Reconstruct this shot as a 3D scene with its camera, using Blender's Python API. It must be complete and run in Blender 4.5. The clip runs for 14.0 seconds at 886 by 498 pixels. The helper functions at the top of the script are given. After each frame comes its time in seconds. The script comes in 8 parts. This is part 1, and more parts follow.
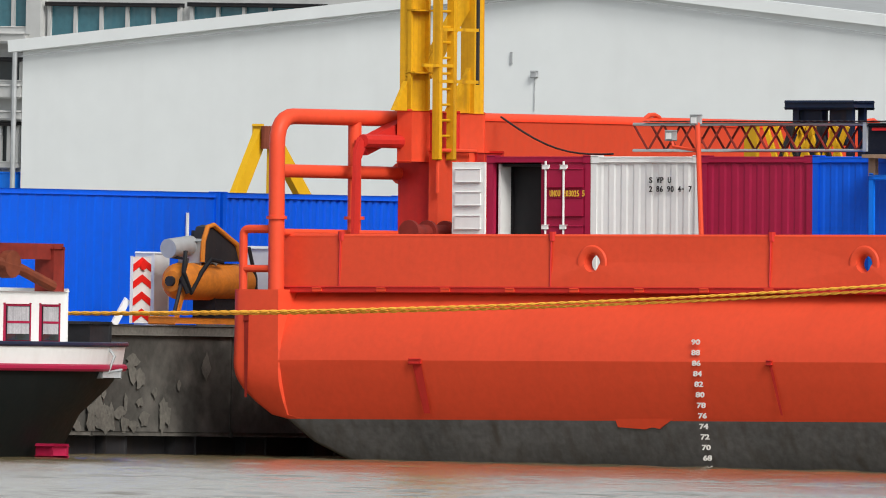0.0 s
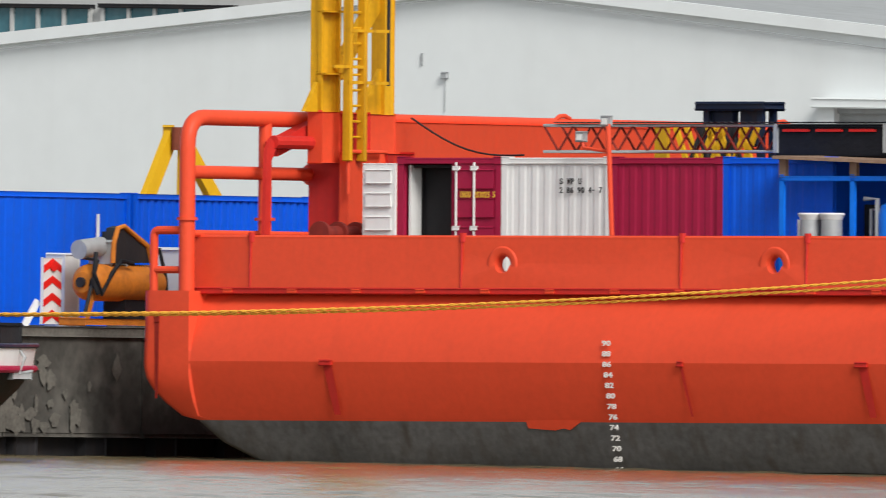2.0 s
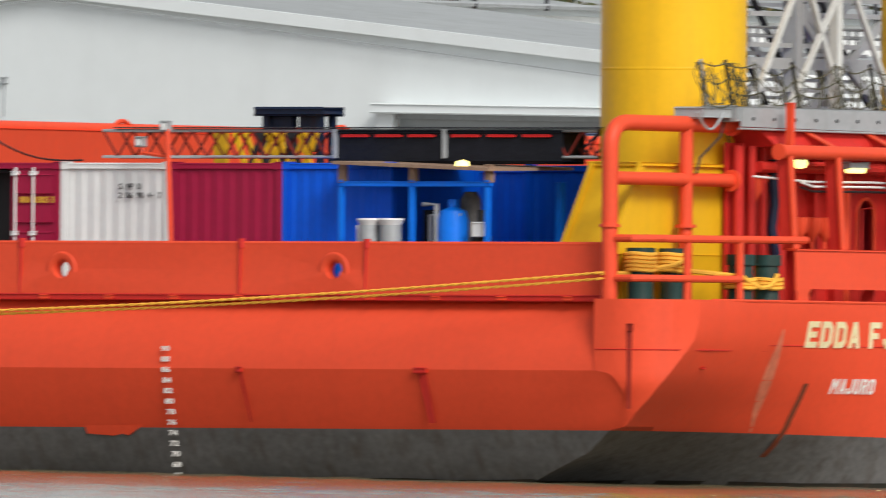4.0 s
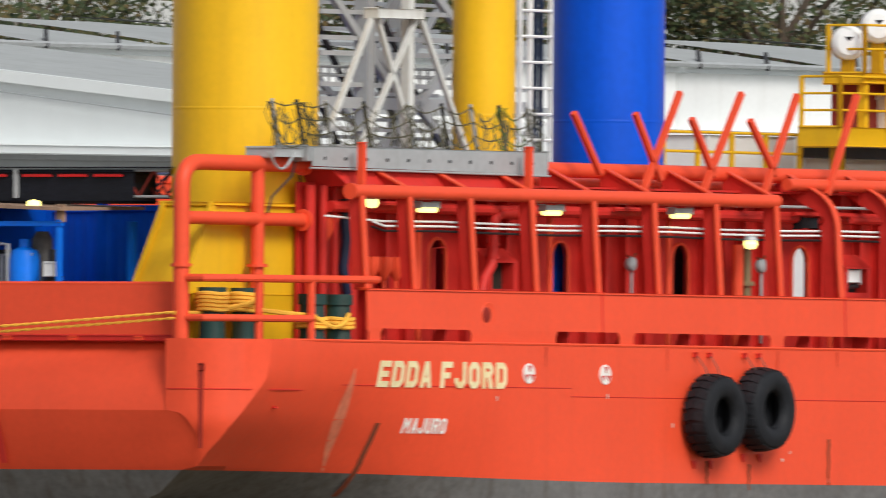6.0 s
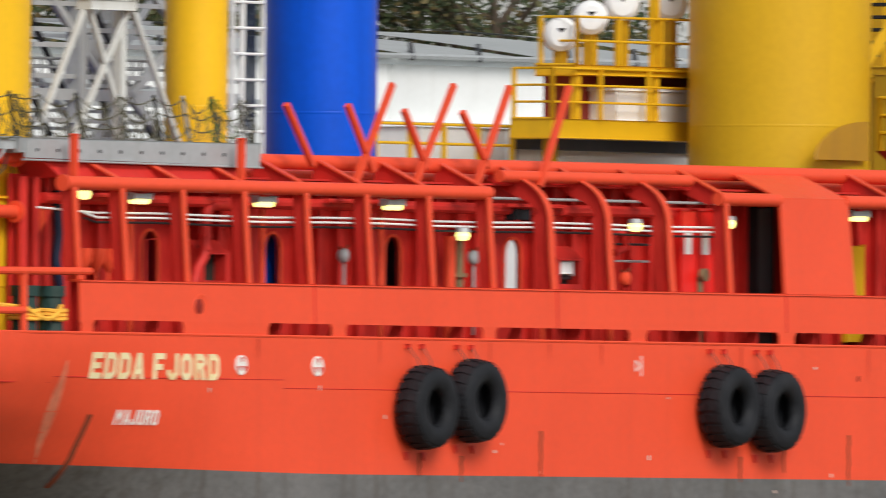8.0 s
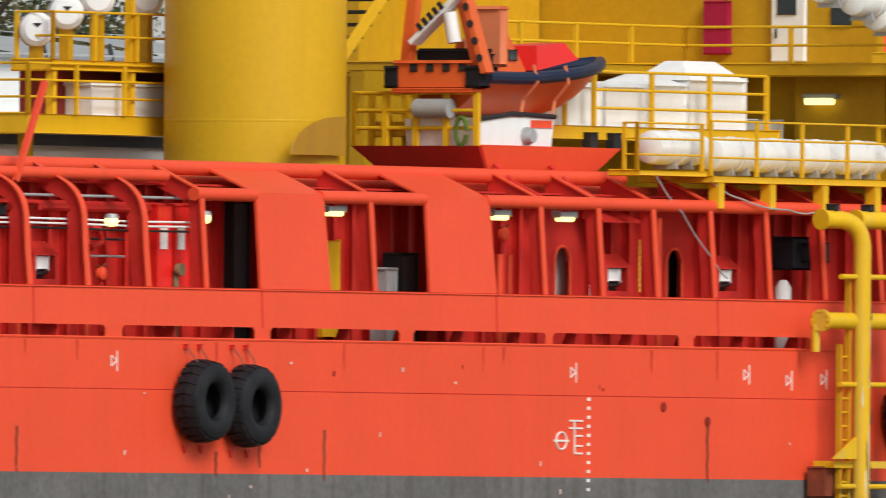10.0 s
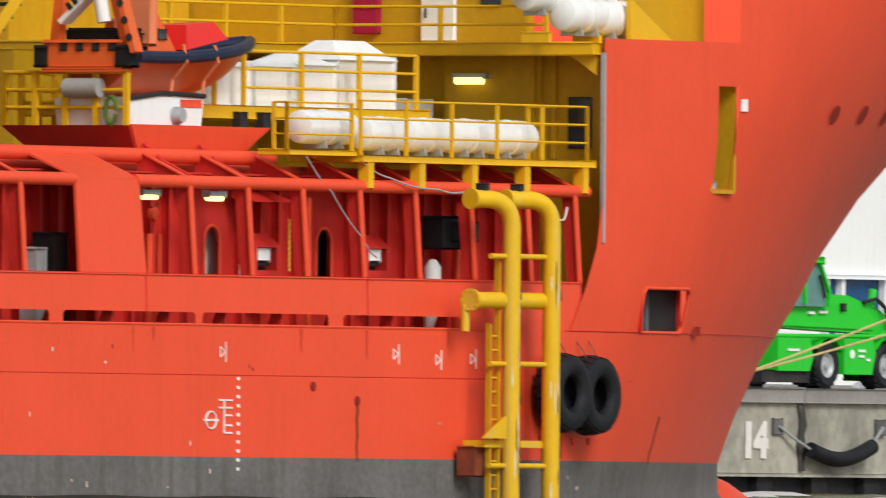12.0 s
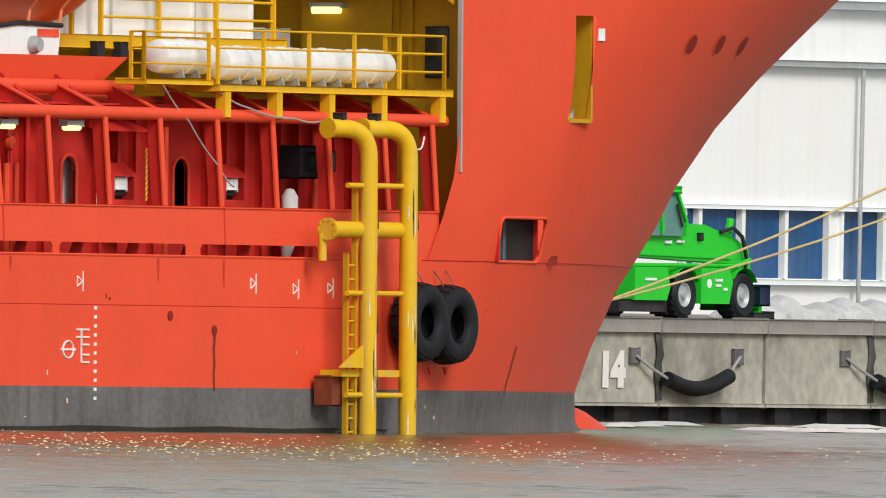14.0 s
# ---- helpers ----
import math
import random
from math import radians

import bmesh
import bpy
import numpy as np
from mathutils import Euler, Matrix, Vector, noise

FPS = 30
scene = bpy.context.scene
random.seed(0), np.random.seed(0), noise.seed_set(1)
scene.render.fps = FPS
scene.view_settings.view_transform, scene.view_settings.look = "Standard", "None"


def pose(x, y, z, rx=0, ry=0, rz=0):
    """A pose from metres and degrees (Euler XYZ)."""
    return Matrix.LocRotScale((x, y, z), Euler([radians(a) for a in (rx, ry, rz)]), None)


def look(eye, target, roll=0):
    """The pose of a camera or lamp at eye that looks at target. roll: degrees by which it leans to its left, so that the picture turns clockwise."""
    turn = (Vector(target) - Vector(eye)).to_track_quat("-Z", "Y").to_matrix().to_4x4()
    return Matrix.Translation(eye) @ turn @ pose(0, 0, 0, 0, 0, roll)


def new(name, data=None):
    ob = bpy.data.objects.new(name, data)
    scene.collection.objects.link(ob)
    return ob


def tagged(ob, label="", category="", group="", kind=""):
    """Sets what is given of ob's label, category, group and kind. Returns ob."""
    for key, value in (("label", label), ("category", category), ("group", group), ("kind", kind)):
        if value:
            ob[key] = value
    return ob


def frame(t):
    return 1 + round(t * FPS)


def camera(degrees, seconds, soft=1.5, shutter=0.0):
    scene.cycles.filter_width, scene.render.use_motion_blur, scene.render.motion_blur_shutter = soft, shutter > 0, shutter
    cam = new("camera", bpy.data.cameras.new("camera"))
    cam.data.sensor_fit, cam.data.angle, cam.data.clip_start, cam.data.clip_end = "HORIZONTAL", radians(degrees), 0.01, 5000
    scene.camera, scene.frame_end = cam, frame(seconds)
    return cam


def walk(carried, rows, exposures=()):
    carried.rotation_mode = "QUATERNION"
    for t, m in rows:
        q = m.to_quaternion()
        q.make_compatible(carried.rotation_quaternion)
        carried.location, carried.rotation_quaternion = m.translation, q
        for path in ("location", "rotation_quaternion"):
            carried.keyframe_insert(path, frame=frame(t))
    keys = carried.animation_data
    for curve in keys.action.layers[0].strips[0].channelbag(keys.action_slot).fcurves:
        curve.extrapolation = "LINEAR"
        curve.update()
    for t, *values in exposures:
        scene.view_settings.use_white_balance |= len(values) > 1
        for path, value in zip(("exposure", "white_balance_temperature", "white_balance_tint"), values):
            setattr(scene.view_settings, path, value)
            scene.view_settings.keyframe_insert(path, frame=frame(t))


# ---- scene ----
# camera: a long lens on one spot across the harbour, panned along the ship
cam = camera(1.5928, 14.0, soft=1.0, shutter=0.5)
EYE = (0.0, 0.0, 4.0)
PAN = [  # seconds, turn, tilt, lean
    (0.0, 1.9298, 0.0038, -1.10),
    (0.5, 1.9293, 0.0039, -1.10),
    (1.0, 1.9009, 0.0049, -1.10),
    (1.5, 1.8725, 0.0060, -1.10),
    (2.0, 1.7689, 0.0090, -1.10),
    (2.5, 1.6541, 0.0102, -1.10),
    (3.0, 1.4813, 0.0084, -0.75),
    (3.5, 1.2634, 0.0095, -0.75),
    (3.7, 1.1472, 0.0168, -1.00),
    (5.8, 0.3170, 0.1122, -1.10),
    (6.0, 0.2056, 0.1200, -1.10),
    (6.5, 0.1103, 0.1221, -1.10),
    (7.0, 0.0260, 0.1242, -1.10),
    (7.5, -0.0540, 0.1115, -1.10),
    (8.0, -0.3116, 0.1147, -1.10),
    (8.5, -0.6025, 0.1190, -1.10),
    (8.7, -0.7189, 0.1177, -1.10),
    (10.8, -1.5061, 0.1308, -1.10),
    (11.0, -1.5726, 0.1331, -1.10),
    (11.5, -1.7197, 0.1207, -1.10),
    (12.0, -1.8842, 0.0985, -1.10),
    (12.5, -2.0105, 0.0365, -1.10),
    (13.0, -2.1005, -0.0255, -1.10),
    (13.5, -2.1198, -0.0251, -1.10),
    (14.0, -2.1411, -0.0237, -1.10),
]
walk(cam, [(t, pose(*EYE, 90 + tilt, lean, turn)) for t, turn, tilt, lean in PAN], exposures=[(0.0, 0.29), (6.0, 0.21), (14.0, 0.1)])
import functools

# world and light: a bright overcast day
world = bpy.data.worlds.new("sky")
scene.world = world
world.use_nodes = True
wn = world.node_tree.nodes
sky = wn.new("ShaderNodeTexSky")
sky.sky_type = "NISHITA"
sky.sun_disc = False
sky.sun_elevation, sky.sun_rotation = radians(39), radians(151)
sky.air_density, sky.dust_density, sky.ozone_density = 1.0, 1.0, 1.0
wn["Background"].inputs["Strength"].default_value = 0.115
soften = wn.new("ShaderNodeHueSaturation")          # cloud cover greys the sky
soften.inputs["Saturation"].default_value = 0.25
world.node_tree.links.new(sky.outputs[0], soften.inputs["Color"])
world.node_tree.links.new(soften.outputs[0], wn["Background"].inputs["Color"])
sun = new("sun", bpy.data.lights.new("sun", "SUN"))
sun.data.energy, sun.data.angle, sun.data.color = 2.35, radians(24), (1.0, 0.96, 0.90)
sun.matrix_world = look((188, 265, 310), (0, 600, 0))

# frames of reference: the ship lies with her stern quarter towards the camera and lists 0.8 degrees to port
HEAD, LIST = radians(57), radians(0.8)
FWD = Vector((math.cos(HEAD), math.sin(HEAD), 0))
STB = Vector((math.sin(HEAD), -math.cos(HEAD), 0))
UP = Vector((0, 0, 1))
STBL = STB * math.cos(LIST) + UP * math.sin(LIST)
UPL = UP * math.cos(LIST) - STB * math.sin(LIST)
ORIGIN = Vector((-7.3805, 600.0, 0.0)) + STB * 1.6 + UP * 3.5 - STBL * 11.1 - UPL * 3.5
SHIP = Matrix((( FWD.x, -STBL.x, UPL.x, ORIGIN.x), (FWD.y, -STBL.y, UPL.y, ORIGIN.y), (FWD.z, -STBL.z, UPL.z, ORIGIN.z), (0, 0, 0, 1)))
SHORE0 = Vector((-7.3805, 600.0, 0.0)) - STB * 9.5
SHORE = Matrix(((FWD.x, -STB.x, 0, SHORE0.x), (FWD.y, -STB.y, 0, SHORE0.y), (0, 0, 1, 0), (0, 0, 0, 1)))
WORLD = Matrix.Identity(4)


def V(s, b, z):
    """Ship or shore place: metres forward of the stern, to starboard of the middle, up."""
    return Vector((s, -b, z))


class Geo:
    """Collects faces of one mesh."""

    def __init__(self):
        self.v, self.f = [], []

    def add(self, verts, faces):
        n = len(self.v)
        self.v += [Vector(p) for p in verts]
        self.f += [tuple(n + i for i in f) for f in faces]
        return self

    def hexa(self, p):
        """Eight corners: the lower four round, then the upper four."""
        return self.add(p, [(3, 2, 1, 0), (4, 5, 6, 7), (0, 1, 5, 4), (1, 2, 6, 5), (2, 3, 7, 6), (3, 0, 4, 7)])

    def box(self, s0, s1, b0, b1, z0, z1):
        return self.hexa([V(s0, b1, z0), V(s1, b1, z0), V(s1, b0, z0), V(s0, b0, z0), V(s0, b1, z1), V(s1, b1, z1), V(s1, b0, z1), V(s0, b0, z1)])

    def rbox(self, s0, s1, b0, b1, z0, z1, r=0.03):
        """A box with chamfered edges."""
        bm = bmesh.new()
        bmesh.ops.create_cube(bm, size=1.0)
        for v in bm.verts:
            v.co = Vector((s0 + (s1 - s0) * (v.co.x + 0.5), -(b0 + (b1 - b0) * (v.co.y + 0.5)), z0 + (z1 - z0) * (v.co.z + 0.5)))
        r = min(r, 0.45 * min(abs(s1 - s0), abs(b1 - b0), abs(z1 - z0)))
        bmesh.ops.bevel(bm, geom=bm.edges[:], offset=r, segments=2, affect="EDGES", profile=0.5)
        bmesh.ops.recalc_face_normals(bm, faces=bm.faces[:])
        bm.verts.index_update()
        self.add([v.co.copy() for v in bm.verts], [[v.index for v in f.verts] for f in bm.faces])
        bm.free()
        return self

    def beam(self, p, q, w, h, up=None):
        """A bar of w by h from p to q."""
        p, q = Vector(p), Vector(q)
        d = (q - p).normalized()
        up = Vector(up) if up is not None else (UP if abs(d.z) < 0.95 else Vector((1, 0, 0)))
        a = d.cross(up).normalized() * (w / 2)
        c = a.cross(d).normalized() * (h / 2)
        return self.hexa([p - a - c, q - a - c, q + a - c, p + a - c, p - a + c, q - a + c, q + a + c, p + a + c])

    def tube(self, pts, r, n=10, caps=True):
        """A round pipe along points; r: one radius or one a point."""
        pts = [Vector(p) for p in pts]
        rs = list(r) if isinstance(r, (list, tuple)) else [r] * len(pts)
        base, ref = len(self.v), None
        for i, p in enumerate(pts):
            d = (pts[min(i + 1, len(pts) - 1)] - pts[max(i - 1, 0)]).normalized()
            if ref is None:
                ref = d.cross(Vector((0.3, 0.2, 0.93))).normalized()
            ref = (ref - d * ref.dot(d)).normalized()
            w = d.cross(ref)
            self.v += [p + (ref * math.cos(k * 2 * math.pi / n) + w * math.sin(k * 2 * math.pi / n)) * rs[i] for k in range(n)]
        for i in range(len(pts) - 1):
            for k in range(n):
                a, c = base + i * n + k, base + i * n + (k + 1) % n
                self.f.append((a, c, c + n, a + n))
        if caps:
            self.f.append(tuple(base + k for k in reversed(range(n))))
            self.f.append(tuple(base + (len(pts) - 1) * n + k for k in range(n)))
        return self

    def prism(self, poly, d):
        """A plate: an outline moved along d."""
        n, d = len(poly), Vector(d)
        p = [Vector(q) for q in poly]
        return self.add(p + [q + d for q in p], [tuple(reversed(range(n))), tuple(range(n, 2 * n))] + [(i, (i + 1) % n, n + (i + 1) % n, n + i) for i in range(n)])

    def grid(self, rows, close=False):
        base, n = len(self.v), len(rows[0])
        for r in rows:
            self.v += [Vector(p) for p in r]
        for i in range(len(rows) - 1):
            for k in range(n if close else n - 1):
                a, c = base + i * n + k, base + i * n + (k + 1) % n
                self.f.append((a, c, c + n, a + n))
        return self

    def lathe(self, centre, axis, profile, n=24):
        """Turns (radius, along) pairs round an axis."""
        axis = Vector(axis).normalized()
        u = axis.orthogonal().normalized()
        w = axis.cross(u)
        return self.grid([[Vector(centre) + axis * a + (u * math.cos(k * 2 * math.pi / n) + w * math.sin(k * 2 * math.pi / n)) * r for k in range(n)] for r, a in profile], True)


def bend(p, corner, q, r, n=6):
    """Points of a pipe from p to q with a rounded corner."""
    p, c, q = Vector(p), Vector(corner), Vector(q)
    a, b = c + (p - c).normalized() * r, c + (q - c).normalized() * r
    return [a.lerp(c, k / n).lerp(c.lerp(b, k / n), k / n) for k in range(n + 1)]


BASES = {}


def mesh_of(name, geo, material, base, smooth=32):
    me = bpy.data.meshes.new(name)
    me.from_pydata([tuple(p - base) for p in geo.v], [], geo.f)
    bm = bmesh.new()
    bm.from_mesh(me)
    bmesh.ops.recalc_face_normals(bm, faces=bm.faces[:])
    bm.to_mesh(me)
    bm.free()
    me.polygons.foreach_set("use_smooth", [True] * len(me.polygons))
    me.set_sharp_from_angle(angle=radians(smooth))
    me.materials.append(material)
    return me


def thing(name, base, label, category, group="", kind="", where=SHIP):
    """An empty at the base of a thing that will carry parts."""
    ob = new(name)
    ob.empty_display_size = 0.3
    ob.matrix_world = where @ Matrix.Translation(base)
    BASES[ob.name] = Vector(base)
    return tagged(ob, label, category, group, kind)


def solid(name, geo, material, label, category, group="", kind="", where=SHIP, base=None, smooth=32):
    """A thing of one mesh."""
    if base is None:
        lo = min(p.z for p in geo.v)
        base = sum((p for p in geo.v), Vector()) / len(geo.v)
        base.z = lo
    ob = new(name, mesh_of(name, geo, material, base, smooth))
    ob.matrix_world = where @ Matrix.Translation(base)
    BASES[ob.name] = Vector(base)
    return tagged(ob, label, category, group, kind)


def part(name, geo, material, parent, label="", smooth=32, kind=""):
    """One mesh under a thing or under a part."""
    base = BASES[parent.name]
    ob = new(name, mesh_of(name, geo, material, base, smooth))
    ob.parent = parent
    BASES[ob.name] = base
    return tagged(ob, label, kind=kind)


# ---- materials ----
def paint(name, colour, rough=0.45, metal=0.0, vary=0.12, dirt=0.25, dirt_colour=(0.12, 0.06, 0.04), scale=1.0, bump=0.02, streaks=True, spec=0.22):
    """A coated or raw surface: colour drifts at two scales, with run-down dirt and fine relief."""
    m = bpy.data.materials.new(name)
    m.use_nodes = True
    nt = m.node_tree
    n, link = nt.nodes, nt.links.new
    bsdf = n["Principled BSDF"]
    geo = n.new("ShaderNodeNewGeometry")
    big = n.new("ShaderNodeTexNoise")
    big.inputs["Scale"].default_value, big.inputs["Detail"].default_value = 0.55 * scale, 5
    link(geo.outputs["Position"], big.inputs["Vector"])
    fine = n.new("ShaderNodeTexNoise")
    fine.inputs["Scale"].default_value, fine.inputs["Detail"].default_value = 7.0 * scale, 6
    link(geo.outputs["Position"], fine.inputs["Vector"])
    mapping = n.new("ShaderNodeMapping")
    mapping.inputs["Scale"].default_value = (3.2, 3.2, 0.16) if streaks else (1.4, 1.4, 1.4)
    link(geo.outputs["Position"], mapping.inputs["Vector"])
    run = n.new("ShaderNodeTexNoise")
    run.inputs["Scale"].default_value, run.inputs["Detail"].default_value = 1.1 * scale, 7
    link(mapping.outputs[0], run.inputs["Vector"])
    ramp = n.new("ShaderNodeValToRGB")
    ramp.color_ramp.elements[0].position, ramp.color_ramp.elements[1].position = 0.50, 0.78
    link(run.outputs["Fac"], ramp.inputs["Fac"])
    amount = n.new("ShaderNodeMath")
    amount.operation = "MULTIPLY"
    amount.inputs[1].default_value = dirt
    link(ramp.outputs["Color"], amount.inputs[0])
    sums = n.new("ShaderNodeMath")
    sums.operation = "ADD"
    link(big.outputs["Fac"], sums.inputs[0])
    link(fine.outputs["Fac"], sums.inputs[1])
    span = n.new("ShaderNodeMapRange")
    span.inputs["From Min"].default_value, span.inputs["From Max"].default_value = 0.6, 1.4
    span.inputs["To Min"].default_value, span.inputs["To Max"].default_value = 1.0 - vary, 1.0 + vary
    link(sums.outputs[0], span.inputs["Value"])
    hsv = n.new("ShaderNodeHueSaturation")
    hsv.inputs["Color"].default_value = (*colour, 1)
    link(span.outputs[0], hsv.inputs["Value"])
    mix = n.new("ShaderNodeMix")
    mix.data_type = "RGBA"
    link(amount.outputs[0], mix.inputs["Factor"])
    link(hsv.outputs[0], mix.inputs["A"])
    mix.inputs["B"].default_value = (*dirt_colour, 1)
    link(mix.outputs["Result"], bsdf.inputs["Base Color"])
    rr = n.new("ShaderNodeMapRange")
    rr.inputs["To Min"].default_value, rr.inputs["To Max"].default_value = max(0.02, rough - 0.1), min(1, rough + 0.12)
    link(fine.outputs["Fac"], rr.inputs["Value"])
    link(rr.outputs[0], bsdf.inputs["Roughness"])
    bsdf.inputs["Metallic"].default_value = metal
    bsdf.inputs["Specular IOR Level"].default_value = spec
    if bump:
        bp = n.new("ShaderNodeBump")
        bp.inputs["Strength"].default_value, bp.inputs["Distance"].default_value = 0.6, bump
        link(sums.outputs[0], bp.inputs["Height"])
        link(bp.outputs[0], bsdf.inputs["Normal"])
    return m


def glow(name, colour, strength):
    m = bpy.data.materials.new(name)
    m.use_nodes = True
    b = m.node_tree.nodes["Principled BSDF"]
    b.inputs["Base Color"].default_value = (*colour, 1)
    b.inputs["Emission Color"].default_value = (*colour, 1)
    b.inputs["Emission Strength"].default_value = strength
    return m


RED = paint("red_hull_paint", (0.78, 0.080, 0.032), 0.45, vary=0.07, dirt=0.09, dirt_colour=(0.34, 0.05, 0.03), bump=0.008)
# Red darkened to carry shade inboard; also serves deep red parts and stains.
RED_DEEP = paint("deep_red_paint_and_shade", (0.58, 0.030, 0.023), 0.5, vary=0.12, dirt=0.25, dirt_colour=(0.22, 0.03, 0.02), bump=0.006)
DECK_WOOD = paint("deck_timber", (0.17, 0.15, 0.12), 0.85, vary=0.2, dirt=0.4, dirt_colour=(0.08, 0.07, 0.06), bump=0.01, streaks=False)
BOOT = paint("grey_boot_topping", (0.135, 0.132, 0.13), 0.6, vary=0.35, dirt=0.7, dirt_colour=(0.075, 0.06, 0.045), bump=0.015)
TUBE_Y = paint("yellow_tube_paint", (0.84, 0.48, 0.014), 0.42, vary=0.06, dirt=0.2, dirt_colour=(0.45, 0.24, 0.02), bump=0.005)
DULL_Y = paint("dull_yellow_tube_paint", (0.62, 0.36, 0.012), 0.45, vary=0.07, dirt=0.2, dirt_colour=(0.42, 0.24, 0.02), bump=0.005)
YELLOW = paint("yellow_paint", (0.74, 0.42, 0.013), 0.42, vary=0.06, dirt=0.15, dirt_colour=(0.35, 0.18, 0.02), bump=0.005)
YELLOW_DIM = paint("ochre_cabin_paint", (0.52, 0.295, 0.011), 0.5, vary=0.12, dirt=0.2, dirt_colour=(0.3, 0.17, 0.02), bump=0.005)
BLUE_TUBE = paint("deep_blue_tube_paint", (0.001, 0.085, 0.62), 0.4, vary=0.1, dirt=0.25, dirt_colour=(0.004, 0.03, 0.3), bump=0.005)
BLUE = paint("blue_paint", (0.001, 0.105, 0.74), 0.42, vary=0.08, dirt=0.12, dirt_colour=(0.01, 0.03, 0.2), bump=0.006)
WHITE = paint("white_paint", (0.80, 0.81, 0.80), 0.45, vary=0.04, dirt=0.14, dirt_colour=(0.45, 0.42, 0.36), bump=0.005)
NAVY = paint("navy_paint", (0.01, 0.02, 0.05), 0.4, vary=0.15, dirt=0.2, bump=0.004)
RUSTY = paint("rusty_red_steel", (0.22, 0.028, 0.02), 0.6, vary=0.3, dirt=0.4, dirt_colour=(0.05, 0.02, 0.02), bump=0.004)
# Black for painted parts and for sheets that stand in for deep shade.
BLACK = paint("black_paint_and_shade", (0.02, 0.02, 0.022), 0.5, vary=0.2, dirt=0.1, bump=0)
MAROON = paint("maroon_paint", (0.36, 0.012, 0.055), 0.45, vary=0.1, dirt=0.2, dirt_colour=(0.12, 0.02, 0.02), bump=0.006)
GREY = paint("galvanised_steel", (0.42, 0.44, 0.45), 0.5, 0.3, vary=0.15, dirt=0.25, dirt_colour=(0.2, 0.18, 0.15), bump=0.004)
DARK = paint("dark_steel", (0.025, 0.025, 0.028), 0.55, vary=0.25, dirt=0.3, dirt_colour=(0.09, 0.06, 0.04), bump=0.01)
RUBBER = paint("black_rubber", (0.012, 0.013, 0.016), 0.6, vary=0.3, dirt=0.35, dirt_colour=(0.045, 0.045, 0.05), bump=0.02, streaks=False)
CLAD = paint("white_cladding", (0.76, 0.80, 0.80), 0.6, vary=0.03, dirt=0.12, dirt_colour=(0.5, 0.5, 0.48), scale=0.25, bump=0.004)
CONCRETE = paint("quay_concrete", (0.38, 0.37, 0.31), 0.85, vary=0.35, dirt=0.7, dirt_colour=(0.11, 0.105, 0.09), scale=0.55, bump=0.03, streaks=False)
PAVING = paint("quay_paving", (0.28, 0.27, 0.25), 0.85, vary=0.15, dirt=0.4, dirt_colour=(0.16, 0.15, 0.14), bump=0.02, streaks=False)
ROPE = paint("yellow_rope_fibre", (0.88, 0.46, 0.06), 0.8, vary=0.15, dirt=0.2, dirt_colour=(0.45, 0.2, 0.03), scale=3, bump=0.01, streaks=False)
GLASS = paint("dark_window_glass", (0.02, 0.03, 0.035), 0.08, vary=0.2, dirt=0.1, bump=0.0, spec=0.6)
LAMP = glow("lit_lamp", (1.0, 0.90, 0.30), 1.6)


def water_material():
    m = bpy.data.materials.new("harbour_water")
    m.use_nodes = True
    nt = m.node_tree
    n, link = nt.nodes, nt.links.new
    b = n["Principled BSDF"]
    b.inputs["Base Color"].default_value = (0.15, 0.12, 0.062, 1)
    b.inputs["Roughness"].default_value = 0.2
    b.inputs["IOR"].default_value = 1.33
    co = n.new("ShaderNodeTexCoord")
    a = n.new("ShaderNodeTexNoise")
    a.inputs["Scale"].default_value, a.inputs["Detail"].default_value = 2.6, 5
    link(co.outputs["Object"], a.inputs["Vector"])
    bp = n.new("ShaderNodeBump")
    bp.inputs["Strength"].default_value, bp.inputs["Distance"].default_value = 0.35, 0.04
    link(a.outputs["Fac"], bp.inputs["Height"])
    link(bp.outputs[0], b.inputs["Normal"])
    return m


WATER = water_material()

